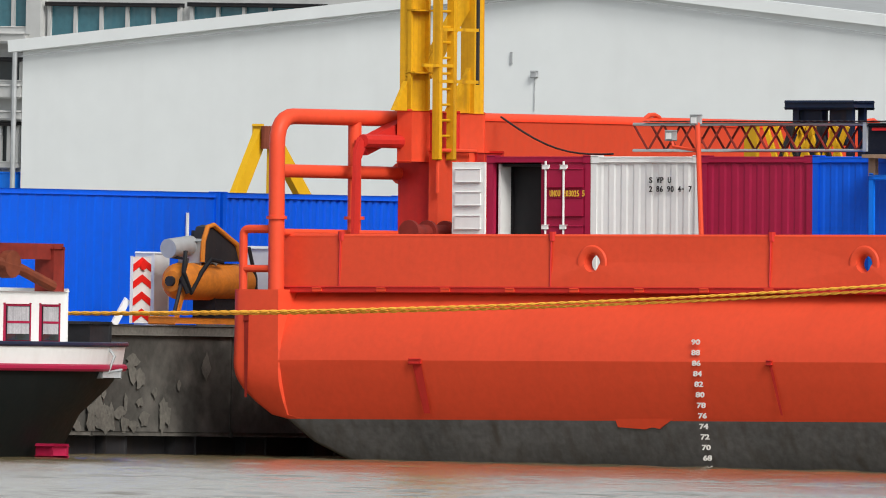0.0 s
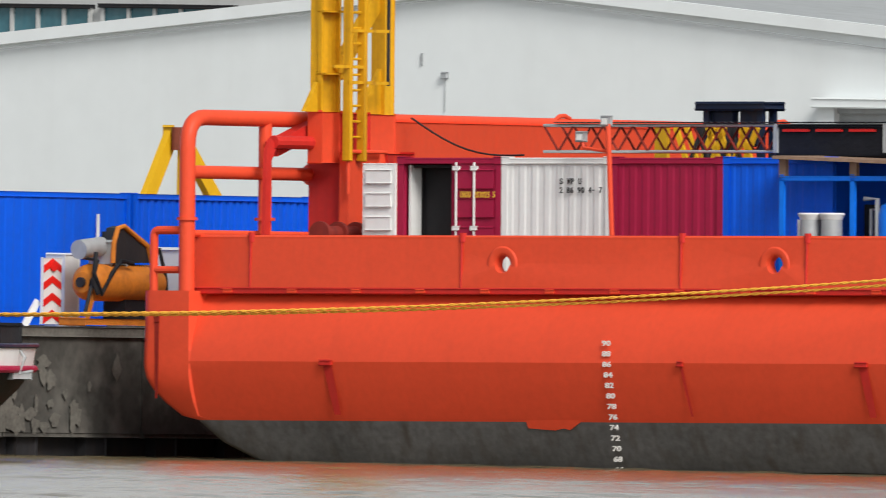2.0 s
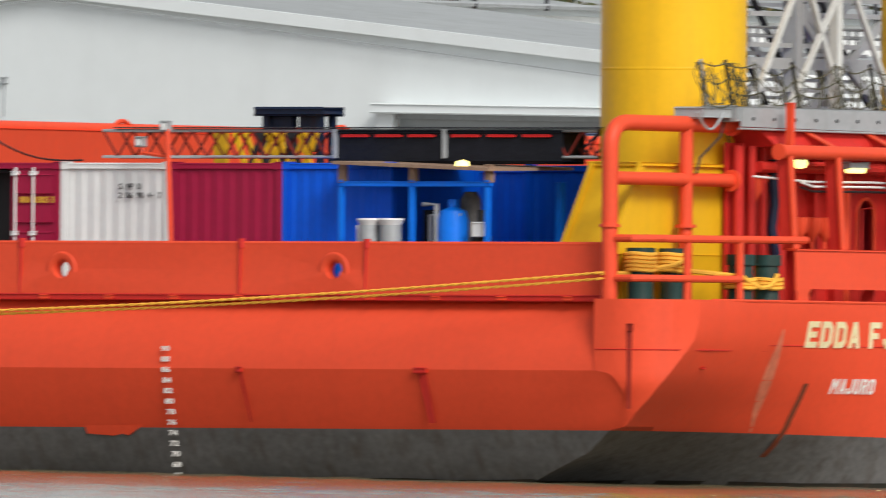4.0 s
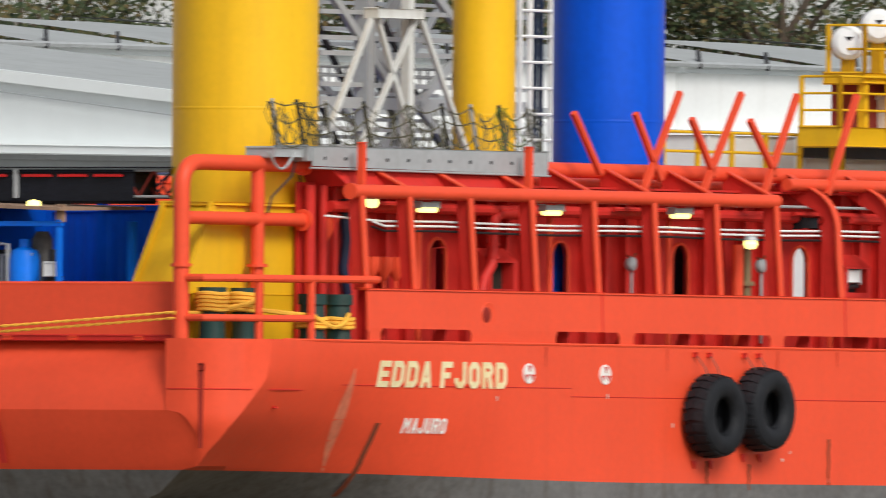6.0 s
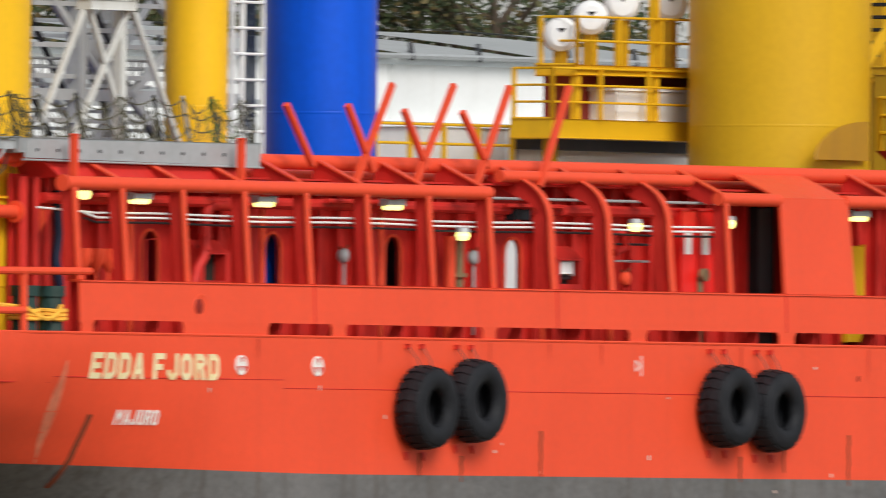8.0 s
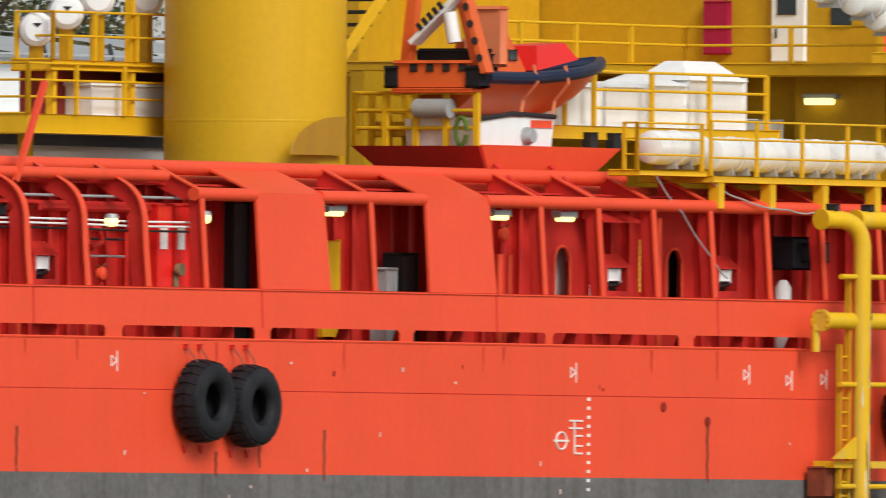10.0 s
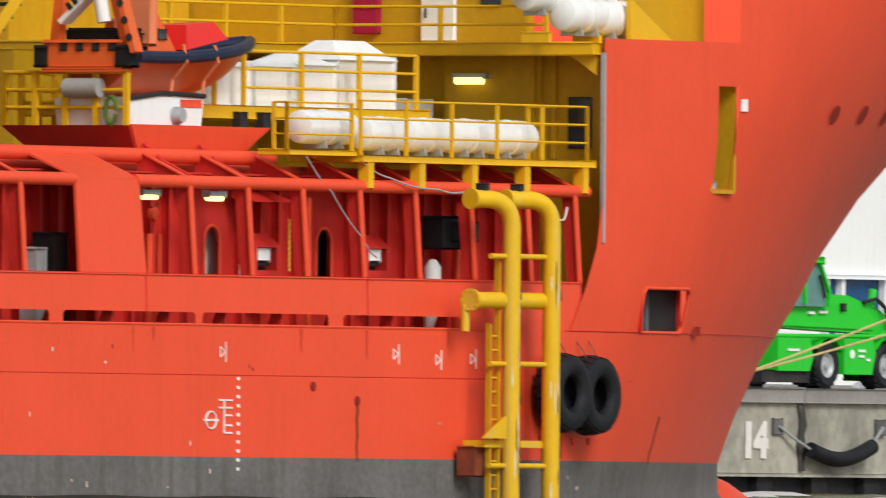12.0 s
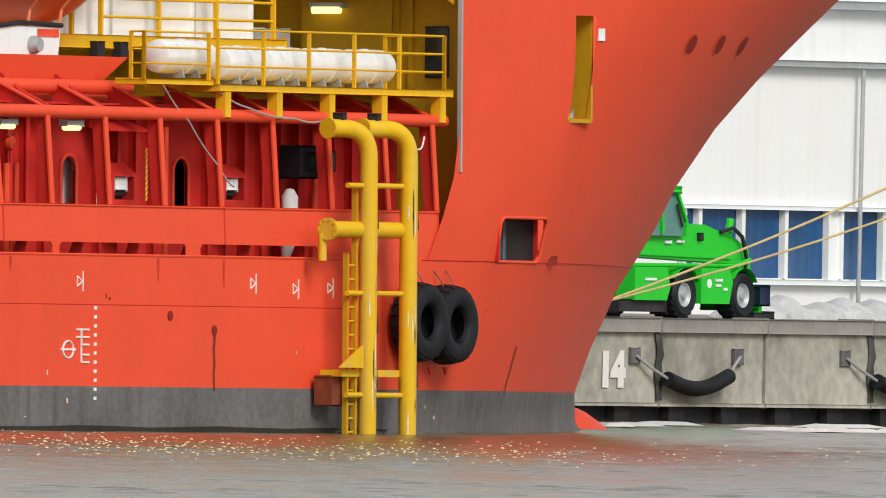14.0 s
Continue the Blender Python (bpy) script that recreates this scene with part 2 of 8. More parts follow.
# ---- large structure ----
def wavy_water():
    """One sheet to the horizon, with real wavelets in the basin before the ship."""
    xs = np.concatenate([[-900, -300, -120, -60], np.arange(-36, 40, 0.3), [60, 120, 300, 900]])
    ys = np.concatenate([[-300, 100, 300, 420], np.arange(470, 700, 0.22), [740, 850, 1500]])
    X, Y = np.meshgrid(xs, ys)
    rng = np.random.default_rng(5)
    Z = np.zeros_like(X)
    for k in range(34):
        length = 0.6 * (3.2 ** rng.random())
        turn = rng.normal(0, 0.55) + math.pi / 2
        steep = 0.027 * rng.uniform(0.5, 1.2)
        amp = steep * length / (2 * math.pi)
        Z += amp * np.sin((X * math.cos(turn) + Y * math.sin(turn)) * 2 * math.pi / length + rng.uniform(0, 6.28))
    gust = 0.55 + 0.45 * np.sin(X * 0.21 + 1.3 * np.sin(Y * 0.05)) * np.sin(Y * 0.13 + X * 0.07)
    fade = (np.abs(X - 2) < 38) * (np.abs(Y - 585) < 115)
    Z = Z * fade * (0.35 + 0.65 * gust)
    n, m = X.shape
    me = bpy.data.meshes.new("water")
    idx = np.arange(n * m).reshape(n, m)
    quads = np.stack([idx[:-1, :-1], idx[:-1, 1:], idx[1:, 1:], idx[1:, :-1]], -1).reshape(-1, 4)
    me.from_pydata(np.stack([X, Y - 500, Z - 0.03], -1).reshape(-1, 3).tolist(), [], quads.tolist())
    me.polygons.foreach_set("use_smooth", [True] * len(me.polygons))
    me.materials.append(WATER)
    ob = new("water", me)
    ob.location = (0, 500, 0)
    return tagged(ob, "rippled grey harbour water", "water", kind="structure")


WATER_OB = wavy_water()

QUAY_B, QUAY_Z, FORE_QUAY_Z = -13.0, 2.45, 2.27
g = Geo()
g.prism([V(-400, QUAY_B - 0.35, 1.6), V(900, QUAY_B - 0.35, 1.6), V(900, QUAY_B - 0.35, FORE_QUAY_Z), V(60, QUAY_B - 0.35, FORE_QUAY_Z), V(25, QUAY_B - 0.35, QUAY_Z), V(-400, QUAY_B - 0.35, QUAY_Z)], V(0, -887, 0))
solid("ground", g, PAVING, "grey paved quay apron and land behind", "ground", kind="structure", where=SHORE)
# Dark footing paints the shadow between quay wall and water.
g = Geo()
g.box(-400, 900, QUAY_B - 1.2, QUAY_B - 0.3, -3, 0.45)
solid("quay_footing", g, DARK, "footing under the quay wall, coloured dark as its shade", "quay", kind="structure", where=SHORE)


def stepped(x, a, b):
    x = max(0.0, min(1.0, (x - a) / (b - a)))
    return x * x * (3 - 2 * x)


# ---- hull ----
PROFILE = [(-1.6, 2.4), (-0.8, 1.6), (-0.2, 1.0), (0.3, 0.66), (0.6, 0.52), (0.87, 0.40), (1.1, 0.31), (1.35, 0.22), (1.6, 0.14), (1.75, 0.095), (1.85, 0.07), (2.0, 0.035), (2.1, 0.01), (2.15, 0.0), (2.35, 0.03),
           (2.55, 0.08), (2.75, 0.15), (2.95, 0.24), (3.1, 0.33), (3.25, 0.44), (3.38, 0.55), (3.5, 0.68)]
STEM = [(-1.6, 80.0), (-0.8, 80.4), (-0.2, 79.8), (0.3, 79.1), (0.87, 78.9), (1.8, 79.4), (3.0, 80.3), (3.65, 81.1), (4.43, 82.0), (5.28, 82.7), (6.1, 83.8), (6.86, 84.9), (7.96, 87.2), (9.33, 90.1), (10.4, 92.5), (11.6, 95.2)]


def stem_at(z):
    for (z0, a), (z1, b) in zip(STEM, STEM[1:]):
        if z <= z1:
            return a + (b - a) * (z - z0) / (z1 - z0)
    return STEM[-1][1]


def stern_half(z):
    """Half breadth of the transom at a height."""
    u = max(0.0, (2.1 - z) / 2.1)
    return max(3.0, 11.12 - 3.0 * u ** 1.9)


# starboard knuckle: how far out the round corner plate runs at each height
KNUCKLE = [(-1.6, 4.0), (-0.8, 5.6), (-0.2, 7.0), (0.3, 8.3), (0.51, 8.85), (0.74, 9.42), (1.05, 10.0), (1.37, 10.34), (1.63, 10.69), (2.01, 11.15), (2.52, 11.62), (2.75, 11.8), (3.1, 11.9), (3.5, 11.92)]
CORNER_B, CORNER_R = 9.8, 1.3


def between(table, x):
    for (x0, a), (x1, b) in zip(table, table[1:]):
        if x <= x1:
            return a + (b - a) * (x - x0) / (x1 - x0)
    return table[-1][1]


def round_in(b):
    """How far the corner plate has turned forward at a breadth."""
    u = max(0.0, min(1.0, (b - CORNER_B) / CORNER_R))
    return CORNER_R * (1 - math.sqrt(1 - u * u))


@functools.lru_cache(None)
def knuckle(z):
    """Breadth and length at which the corner plate ends."""
    reach = between(KNUCKLE, z)
    if reach < CORNER_B:
        return reach, 0.0
    lo, hi = CORNER_B, CORNER_B + CORNER_R - 0.001
    for _ in range(40):
        mid = (lo + hi) / 2
        if mid + 0.664 * round_in(mid) < reach:
            lo = mid
        else:
            hi = mid
    return lo, round_in(lo)


def half(s, z):
    b0, s0 = knuckle(z)
    b = b0 + (11.1 - b0) * stepped(s, s0 - 1.5, 12)
    b = b0 + (b - b0) * stepped(s, s0 - 0.01, s0 + 2.0)
    b -= 0.75 * max(0.0, (3.4 - z) / 2.6) ** 1.2 * stepped(s, s0, s0 + 2.6) * (1 - stepped(s, 2.6, 9))
    start, stem = 51 + 1.2 * max(0, z), stem_at(z)
    if s > start:
        b = 11.1 * max(0.0, 1 - min(1.0, (s - start) / (stem - start)) ** 1.7)
    return b


def port_half(s, z):
    w = stern_half(z)
    return half(s, z) if s > 12 else w + (11.1 - w) * stepped(s, -1, 12)


def side_line(first, stem, side, z, breadth):
    out = []
    for k in range(1, 61):
        s = first + (stem - first) * (1 - (1 - k / 60) ** 1.15)
        out.append(V(s, side * breadth(s, z), z))
    return out


def starboard_row(z, s0):
    b1, _ = knuckle(z)
    edge = between([(-2, 12), (1.37, 12), (1.6, 10.13), (1.85, 10.06), (2.0, 9.96), (2.1, 9.82), (2.149, 9.6), (2.15, 9.5), (9, 9.5)], z)
    sa = s0 * (1 - stepped(z, 1.6, 2.1)) if z < 2.15 else 0.0
    edge = min(edge, b1 - 0.1)
    pts = [V(s0 + (round_in(edge) if k == 8 else 0), edge * k / 8, z) for k in range(9)]
    for k in range(9):
        b = edge + 0.02 + (b1 - edge - 0.02) * k / 8
        pts.append(V(sa + round_in(b), b, z))
    return pts + side_line(sa + round_in(b1), stem_at(z), 1, z, half)


def port_row(z, s0):
    r = 0.15 + 0.1 * stepped(z, 0.9, 3.3)
    w = stern_half(z)
    flat = w - r
    edge = min(9.95, flat - 0.3)
    sa = s0 * (1 - stepped(z, 1.0, 2.15))
    pts = [V(s0, -edge * k / 8, z) for k in range(9)]
    pts += [V(sa, -(edge + 0.03), z), V(sa, -flat, z)]
    for k in range(1, 8):
        a = k / 7 * math.pi / 2
        s = sa + r * (1 - math.cos(a))
        pts.append(V(s, -(flat + r * math.sin(a) + (port_half(s, z) - w) * (k / 7) ** 2), z))
    return pts + side_line(sa + r, stem_at(z), -1, z, port_half)


def hull_row(z, s0, side):
    """Plan outline at a height, from the middle of the stern round to the stem."""
    return starboard_row(z, s0) if side > 0 else port_row(z, s0)


TEAL_PANE = paint("teal_window_glass", (0.02, 0.09, 0.10), 0.25, vary=0.2, dirt=0.2, dirt_colour=(0.05, 0.12, 0.12), bump=0, spec=0.3)
ship = thing("supply_ship", V(0, 0, 0), "large red offshore supply ship moored at the quay", "ship")
CUT = [i for i, (z, _) in enumerate(PROFILE) if z == 0.87][0]
FORE_Z = [3.5, 3.53, 4.38, 5.2, 6.45, 7.5, 8.55, 9.45, 10.4, 11.6]
for side in (1, -1):
    rows = [hull_row(z, s0, side) for z, s0 in PROFILE]
    for q in rows[CUT]:      # the paint line climbs a little round the stern
        lift = 0.15 * (1 - stepped(q.x, 2, 14))
        q.z += lift
        if side > 0 and q.x > 0.8:
            q.y = -half(q.x, q.z)
        else:
            q.x -= 0.36 * lift
    part("boot_topping", Geo().grid(rows[:CUT + 1]), BOOT, ship, "scuffed dark grey antifouling paint", smooth=24)
    part("hull_shell", Geo().grid(rows[CUT:]), RED, ship, "red painted hull plating with run-down stains", smooth=16)
    fore = []
    for z in FORE_Z:
        cols = [56.1 - 1.3 * max(0.0, (6.2 - z) / 2.7) ** 1.6, 57.0, 57.9, 60.4, 60.66, 61.5, 62.5]
        cols += [62.5 + (stem_at(z) - 62.5) * (1 - (1 - k / 32) ** 1.2) for k in range(1, 33)]
        fore.append([V(s, side * half(s, z), z) for s in cols])
    bow = Geo()
    n = len(fore[0])
    bow.v = [p for row in fore for p in row]
    for i in range(len(fore) - 1):
        for k in range(n - 1):
            if side > 0 and ((k == 2 and i == 1) or (k == 4 and i in (4, 5))) or (i > 6 and k < 5):
                continue  # window, shell door and the step down to the boat deck
            bow.f.append((i * n + k, i * n + k + 1, (i + 1) * n + k + 1, (i + 1) * n + k))
    part("bow_shell", bow, RED, ship, "flared red bow plating with two openings", smooth=30)
part("main_deck", Geo().box(0.95, 57, -10.8, 10.8, 3.36, 3.47), DECK_WOOD, ship, "grey-brown timber working deck")
# lining of the two openings in the bow
g = Geo()
for s0, s1, z0, z1 in ((57.9, 60.4, 3.53, 4.38),):
    g.box(s0 - 0.04, s0, 9.6, 10.97, z0, z1).box(s1, s1 + 0.04, 9.6, half(60.45, 3.6) - 0.03, z0, z1).box(s0, s1, 9.6, half(60.45, 3.6) - 0.03, z0 - 0.04, z0).box(s0, s1, 9.6, half(60.45, 3.6) - 0.03, z1, z1 + 0.04)
part("window_recess", g, RED_DEEP, ship)
# Black sheet stands in for the shade deep in the opening.
part("window_back", Geo().box(57.9, 60.4, 10.22, 10.27, 3.5, 4.41), BLACK, ship)
part("window_glass", Geo().rbox(57.95, 59.0, 10.3, 10.35, 3.56, 4.35, 0.05), TEAL_PANE, ship, "teal window pane set deep in the hull")
part("window_mullion", Geo().box(59.0, 59.12, 10.28, 10.38, 3.53, 4.38), BOOT, ship)
for sx, dx in ((57.9, 1), (60.4, -1)):      # rounded corners of the opening
    for zx, dz in ((3.53, 1), (4.38, -1)):
        arc = [(sx + dx * 0.2 * (1 - math.sin(k * math.pi / 8)), zx + dz * 0.2 * (1 - math.cos(k * math.pi / 8))) for k in range(5)]
        part("corner_fillet", Geo().prism([V(q, half(q, z) - 0.005, z) for q, z in [(sx, zx)] + arc], V(0, -0.05, 0)), RED, ship)
rim = [V(57.9 + dx, half(57.9 + dx, z) + 0.004, z) for dx, z in ((0.12, 3.5), (0.0, 3.6), (0.0, 4.3), (0.12, 4.4), (2.38, 4.4), (2.5, 4.3), (2.5, 3.6), (2.38, 3.5), (0.12, 3.5))]
part("window_frame", Geo().tube(rim, 0.035, 8), RED, ship)
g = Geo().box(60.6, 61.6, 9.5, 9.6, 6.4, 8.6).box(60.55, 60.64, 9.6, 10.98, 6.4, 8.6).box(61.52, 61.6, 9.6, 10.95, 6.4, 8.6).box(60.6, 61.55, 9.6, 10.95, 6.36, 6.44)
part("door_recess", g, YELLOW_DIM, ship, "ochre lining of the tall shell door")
part("door_gear", Geo().tube([V(60.75, 10.6, 6.5), V(60.72, 10.6, 7.3), V(61.0, 10.5, 6.9), V(61.3, 10.6, 6.5)], 0.04, 6).rbox(60.7, 61.2, 10.3, 10.7, 6.45, 6.6), GREY, ship)
part("bulbous_bow", Geo().lathe(V(78.4, 0, -0.25), V(1, 0, 0), [(0.2, -3), (0.7, -1.5), (0.95, 0), (0.85, 0.8), (0.6, 1.6), (0.33, 2.4), (0.0, 3.1)], 24), RED, ship, "red bulbous bow just breaking the water")
weed = []
for z in (-0.25, 0.0, 0.08):
    weed.append([p + Vector((-0.012 if k < 11 else 0.0, -0.012, 0.02 * math.sin(k * 1.7))) for k, p in enumerate(hull_row(z, 1.0 - 0.7 * (z + 0.2), 1))])
WEED_SHADE = paint("dark_weed_and_recess_shade", (0.03, 0.028, 0.022), 0.7, vary=0.3, dirt=0.3, bump=0.01)
part("weed_line", Geo().grid(weed), WEED_SHADE, ship, "dark wet weed along the waterline")
# Paler red streak curving down the quarter.
PALE_STREAK = paint("pale_red_streak", (0.72, 0.21, 0.12), 0.5, vary=0.25, dirt=0.5, dirt_colour=(0.5, 0.08, 0.04), bump=0)
rows = []
for k in range(12):
    u = k / 11
    z, s, w = 2.97 - 1.95 * u, 4.22 + 0.5 * u ** 2.2, 0.03 + 0.2 * math.sin(math.pi * min(1, 0.05 + u * 0.95)) ** 1.5
    rows.append([V(s - w, half(s - w, z) + 0.01, z), V(s + w * 0.4, half(s + w * 0.4, z) + 0.01, z)])
part("quarter_streak", Geo().grid(rows), PALE_STREAK, ship, "pale curved streak on the quarter")

# ---- lettering ----
def letters(text, size, place, right, up, material, parent, width=None, weight=0.0, depth=0.012, name="lettering", label="", wrap=False):
    """Raised letters whose lower left corner lies at a place."""
    cu = bpy.data.curves.new("letters", "FONT")
    cu.body, cu.size, cu.extrude, cu.offset = text, 1.0, 0.0, weight
    cu.resolution_u = 3
    ob = bpy.data.objects.new("letters", cu)
    scene.collection.objects.link(ob)
    me = bpy.data.meshes.new_from_object(ob.evaluated_get(bpy.context.evaluated_depsgraph_get()))
    bpy.data.objects.remove(ob)
    xs, ys = [v.co.x for v in me.vertices], [v.co.y for v in me.vertices]
    ky = size / (max(ys) - min(ys))
    kx = width / (max(xs) - min(xs)) if width else ky
    place, right, up = Vector(place), Vector(right).normalized(), Vector(up).normalized()
    out = right.cross(up)
    pts = [place + right * ((v.co.x - min(xs)) * kx) + up * ((v.co.y - min(ys)) * ky) for v in me.vertices]
    if wrap:
        for p in pts:
            p.y = -(half(p.x, p.z) + 0.008)
    g = Geo()
    for lift in (0.0, depth):
        g.add([p + out * lift for p in pts], [tuple(p.vertices) for p in me.polygons])
    n = len(pts)
    edges = {}
    for p in me.polygons:
        for e in p.edge_keys:
            edges[e] = edges.get(e, 0) + 1
    g.f += [(a, b, b + n, a + n) for (a, b), c in edges.items() if c == 1]
    bpy.data.meshes.remove(me)
    return part(name, g, material, parent, label)


def code(text, size, place, width, material, parent):
    """Stencilled characters, one mesh each, running across an end facing aft."""
    step = width / len(text)
    for i, ch in enumerate(text):
        q = Vector(place) + Vector((0, -1, 0)) * (step * i)
        if ch == "-":
            part("code_character", Geo().rbox(q.x - 0.012, q.x, -q.y + 0.01, -q.y + step * 0.6, q.z + size * 0.42, q.z + size * 0.58, 0.002), material, parent)
        elif ch != " ":
            letters(ch, size, q, (0, -1, 0), UP, material, parent, step * 0.82, 0.02, name="code_character")


AFT, FORW = Vector((0, -1, 0)), Vector((1, 0, 0))      # the way right runs on the stern and on the starboard side
CREAM = paint("cream_lettering", (0.80, 0.70, 0.42), 0.5, vary=0.15, dirt=0.5, dirt_colour=(0.70, 0.36, 0.05), scale=1.5, bump=0)
MARK = paint("white_marking", (0.78, 0.76, 0.72), 0.55, vary=0.1, dirt=0.3, dirt_colour=(0.6, 0.3, 0.2), bump=0)
GOLD = paint("yellow_lettering", (0.75, 0.45, 0.05), 0.5, vary=0.1, dirt=0.2, bump=0)


def block_glyph(ch, w, h, t):
    """Outline pieces of one bold block capital with cut corners, t thick."""
    c, m = t * 0.9, h * 0.5
    left = [(0, 0), (t, 0), (t, h), (0, h)]
    ring = [[(0, c), (t, c + t * 0.45), (t, h - c - t * 0.45), (0, h - c)], [(w - t, c + t * 0.45), (w, c), (w, h - c), (w - t, h - c - t * 0.45)],
            [(0, h - c), (t, h - c - t * 0.45), (t * 1.4, h - t), (c, h)], [(c, h), (t * 1.4, h - t), (w - t * 1.4, h - t), (w - c, h)], [(w - c, h), (w - t * 1.4, h - t), (w - t, h - c - t * 0.45), (w, h - c)],
            [(c, 0), (t * 1.4, t), (t, c + t * 0.45), (0, c)], [(c, 0), (w - c, 0), (w - t * 1.4, t), (t * 1.4, t)], [(w - c, 0), (w, c), (w - t, c + t * 0.45), (w - t * 1.4, t)]]
    if ch == "E":
        return [left, [(t, 0), (w, 0), (w, t), (t, t)], [(t, m - t / 2), (w * 0.85, m - t / 2), (w * 0.85, m + t / 2), (t, m + t / 2)], [(t, h - t), (w, h - t), (w, h), (t, h)]]
    if ch == "F":
        return [left, [(t, m - t * 0.6), (w * 0.8, m - t * 0.6), (w * 0.8, m + t * 0.4), (t, m + t * 0.4)], [(t, h - t), (w, h - t), (w, h), (t, h)]]
    if ch == "O":
        return ring
    if ch == "D":
        return [left, [(t, h - t), (w - t * 1.4, h - t), (w - c, h), (t, h)], [(t, 0), (w - c, 0), (w - t * 1.4, t), (t, t)], ring[1], ring[4], ring[7]]
    if ch == "U":
        return [[(0, c), (t, c + t * 0.45), (t, h), (0, h)], [(w - t, c + t * 0.45), (w, c), (w, h), (w - t, h)]] + ring[5:]
    if ch == "J":
        return [[(w - t, c + t * 0.45), (w, c), (w, h), (w - t, h)], [(0, c), (t, c + t * 0.45), (t, h * 0.38), (0, h * 0.38)]] + ring[5:]
    if ch == "R":
        k = h * 0.42
        return [left, [(t, h - t), (w - t * 1.4, h - t), (w - c, h), (t, h)], ring[4], [(w - t, k + c), (w, k + c), (w, h - c), (w - t, h - c - t * 0.45)],
                [(t, k), (w - c, k), (w - t, k + t), (t, k + t)], [(w - c, k), (w, k + c), (w - t, k + c), (w - t, k + t)], [(w - t * 1.15, 0), (w, 0), (w - t * 0.55, k), (w - t * 1.75, k)]]
    if ch == "A":
        q = t * 0.55
        f = lambda y: (w / 2 - q) * y / h
        return [[(0, 0), (t, 0), (w / 2, h - t * 1.6), (w / 2, h), (w / 2 - q, h)], [(w - t, 0), (w, 0), (w / 2 + q, h), (w / 2, h), (w / 2, h - t * 1.6)],
                [(t + f(h * 0.2) * 0.82, h * 0.2), (w - t - f(h * 0.2) * 0.82, h * 0.2), (w - t - f(h * 0.38) * 0.82, h * 0.38), (t + f(h * 0.38) * 0.82, h * 0.38)]]
    return [left, [(w - t, 0), (w, 0), (w, h), (w - t, h)], [(t, h), (t, h - t * 1.7), (w / 2, h * 0.3), (w / 2, h * 0.62)], [(w / 2, h * 0.62), (w / 2, h * 0.3), (w - t, h - t * 1.7), (w - t, h)]]   # M


def block_letters(text, s0, z0, h, width, t, material, label):
    """Welded block capitals following the side plating, one mesh a letter."""
    wide = {"M": 1.25, " ": 0.45}
    pitch = width / sum(wide.get(ch, 1.0) for ch in text)
    x = s0
    for ch in text:
        adv = pitch * wide.get(ch, 1.0)
        if ch != " ":
            g = Geo()
            for poly in block_glyph(ch, adv * 0.80, h, t):
                n = len(poly)
                for lift in (0.004, 0.016):
                    g.add([V(x + px, half(x + px, z0 + pz) + lift, z0 + pz) for px, pz in poly], [tuple(range(n))])
                base = len(g.v) - 2 * n
                g.f += [(base + i, base + (i + 1) % n, base + n + (i + 1) % n, base + n + i) for i in range(n)]
            part("letter", g, material, ship, label)
        x += adv


block_letters("EDDA FJORD", 5.02, 2.63, 0.50, 4.40, 0.115, CREAM, "worn cream block letter of the ship's name")
block_letters("MAJURO", 6.2, 1.76, 0.29, 1.30, 0.05, MARK, "white block letter of the home port")
for k in range(13):
    z = 2.47 - 0.2 * k
    s0 = 0.03 * (z > 2.15) * (z - 2.15) + 0.19 * max(0, 2.15 - z)
    letters(str(90 - 2 * k), 0.105, V(s0 - 0.012, -0.36 + 0.005 * k, z), AFT, UP, MARK, ship, 0.2, 0.03, name="draught_mark")
for k in range(11):
    z = 2.40 - 0.18 * k
    part("draught_mark", Geo().box(41.89, 41.99, half(42, z) - 0.02, half(42, z) + 0.012, z, z + 0.065), MARK, ship)
for sc in (10.11, 12.79):      # round thruster warning signs
    g = Geo().lathe(V(sc, 11.09, 2.93), V(0, 1, 0), [(0.0, 0.03), (0.19, 0.03), (0.2, 0.0)], 20)
    sign = part("thruster_sign", g, MARK, ship, "round white sign with three red blades")
    for a in (90, 210, 330):
        d = Vector((math.cos(radians(a)), 0, math.sin(radians(a))))
        e = Vector((-d.z, 0, d.x))
        c = V(sc, 11.125, 2.93)
        part("blade", Geo().prism([c + d * 0.03, c + d * 0.15 + e * 0.06, c + d * 0.15 - e * 0.06], V(0, 0.008, 0)), RED_DEEP, sign)
for sc, z in ((24.27, 3.04), (41.35, 2.96), (48.0, 2.97), (49.65, 2.87), (51.0, 2.9)):   # triangle marks
    c = V(sc, 11.108, z)
    g = Geo().beam(c + V(0.1, 0, -0.2), c + V(0.1, 0, 0.2), 0.022, 0.02)
    for a, b in ((V(-0.14, 0, 0.13), V(0.1, 0, 0)), (V(-0.14, 0, -0.13), V(0.1, 0, 0)), (V(-0.14, 0, 0.13), V(-0.14, 0, -0.13))):
        g.beam(c + a * 0.8, c + b * 0.8, 0.018, 0.022)
    part("tug_mark", g, MARK, ship)
g = Geo()      # load line
c = V(40.9, half(41, 1.6) + 0.012, 1.6)
ring = [c + Vector((0.2 * math.cos(a * math.pi / 10), 0, 0.17 * math.sin(a * math.pi / 10))) for a in range(21)]
g.tube(ring, 0.02, 5).beam(c + V(-0.28, 0, 0), c + V(0.28, 0, 0), 0.02, 0.04)
g.beam(c + V(0.5, 0, -0.25), c + V(0.5, 0, 0.4), 0.02, 0.04)
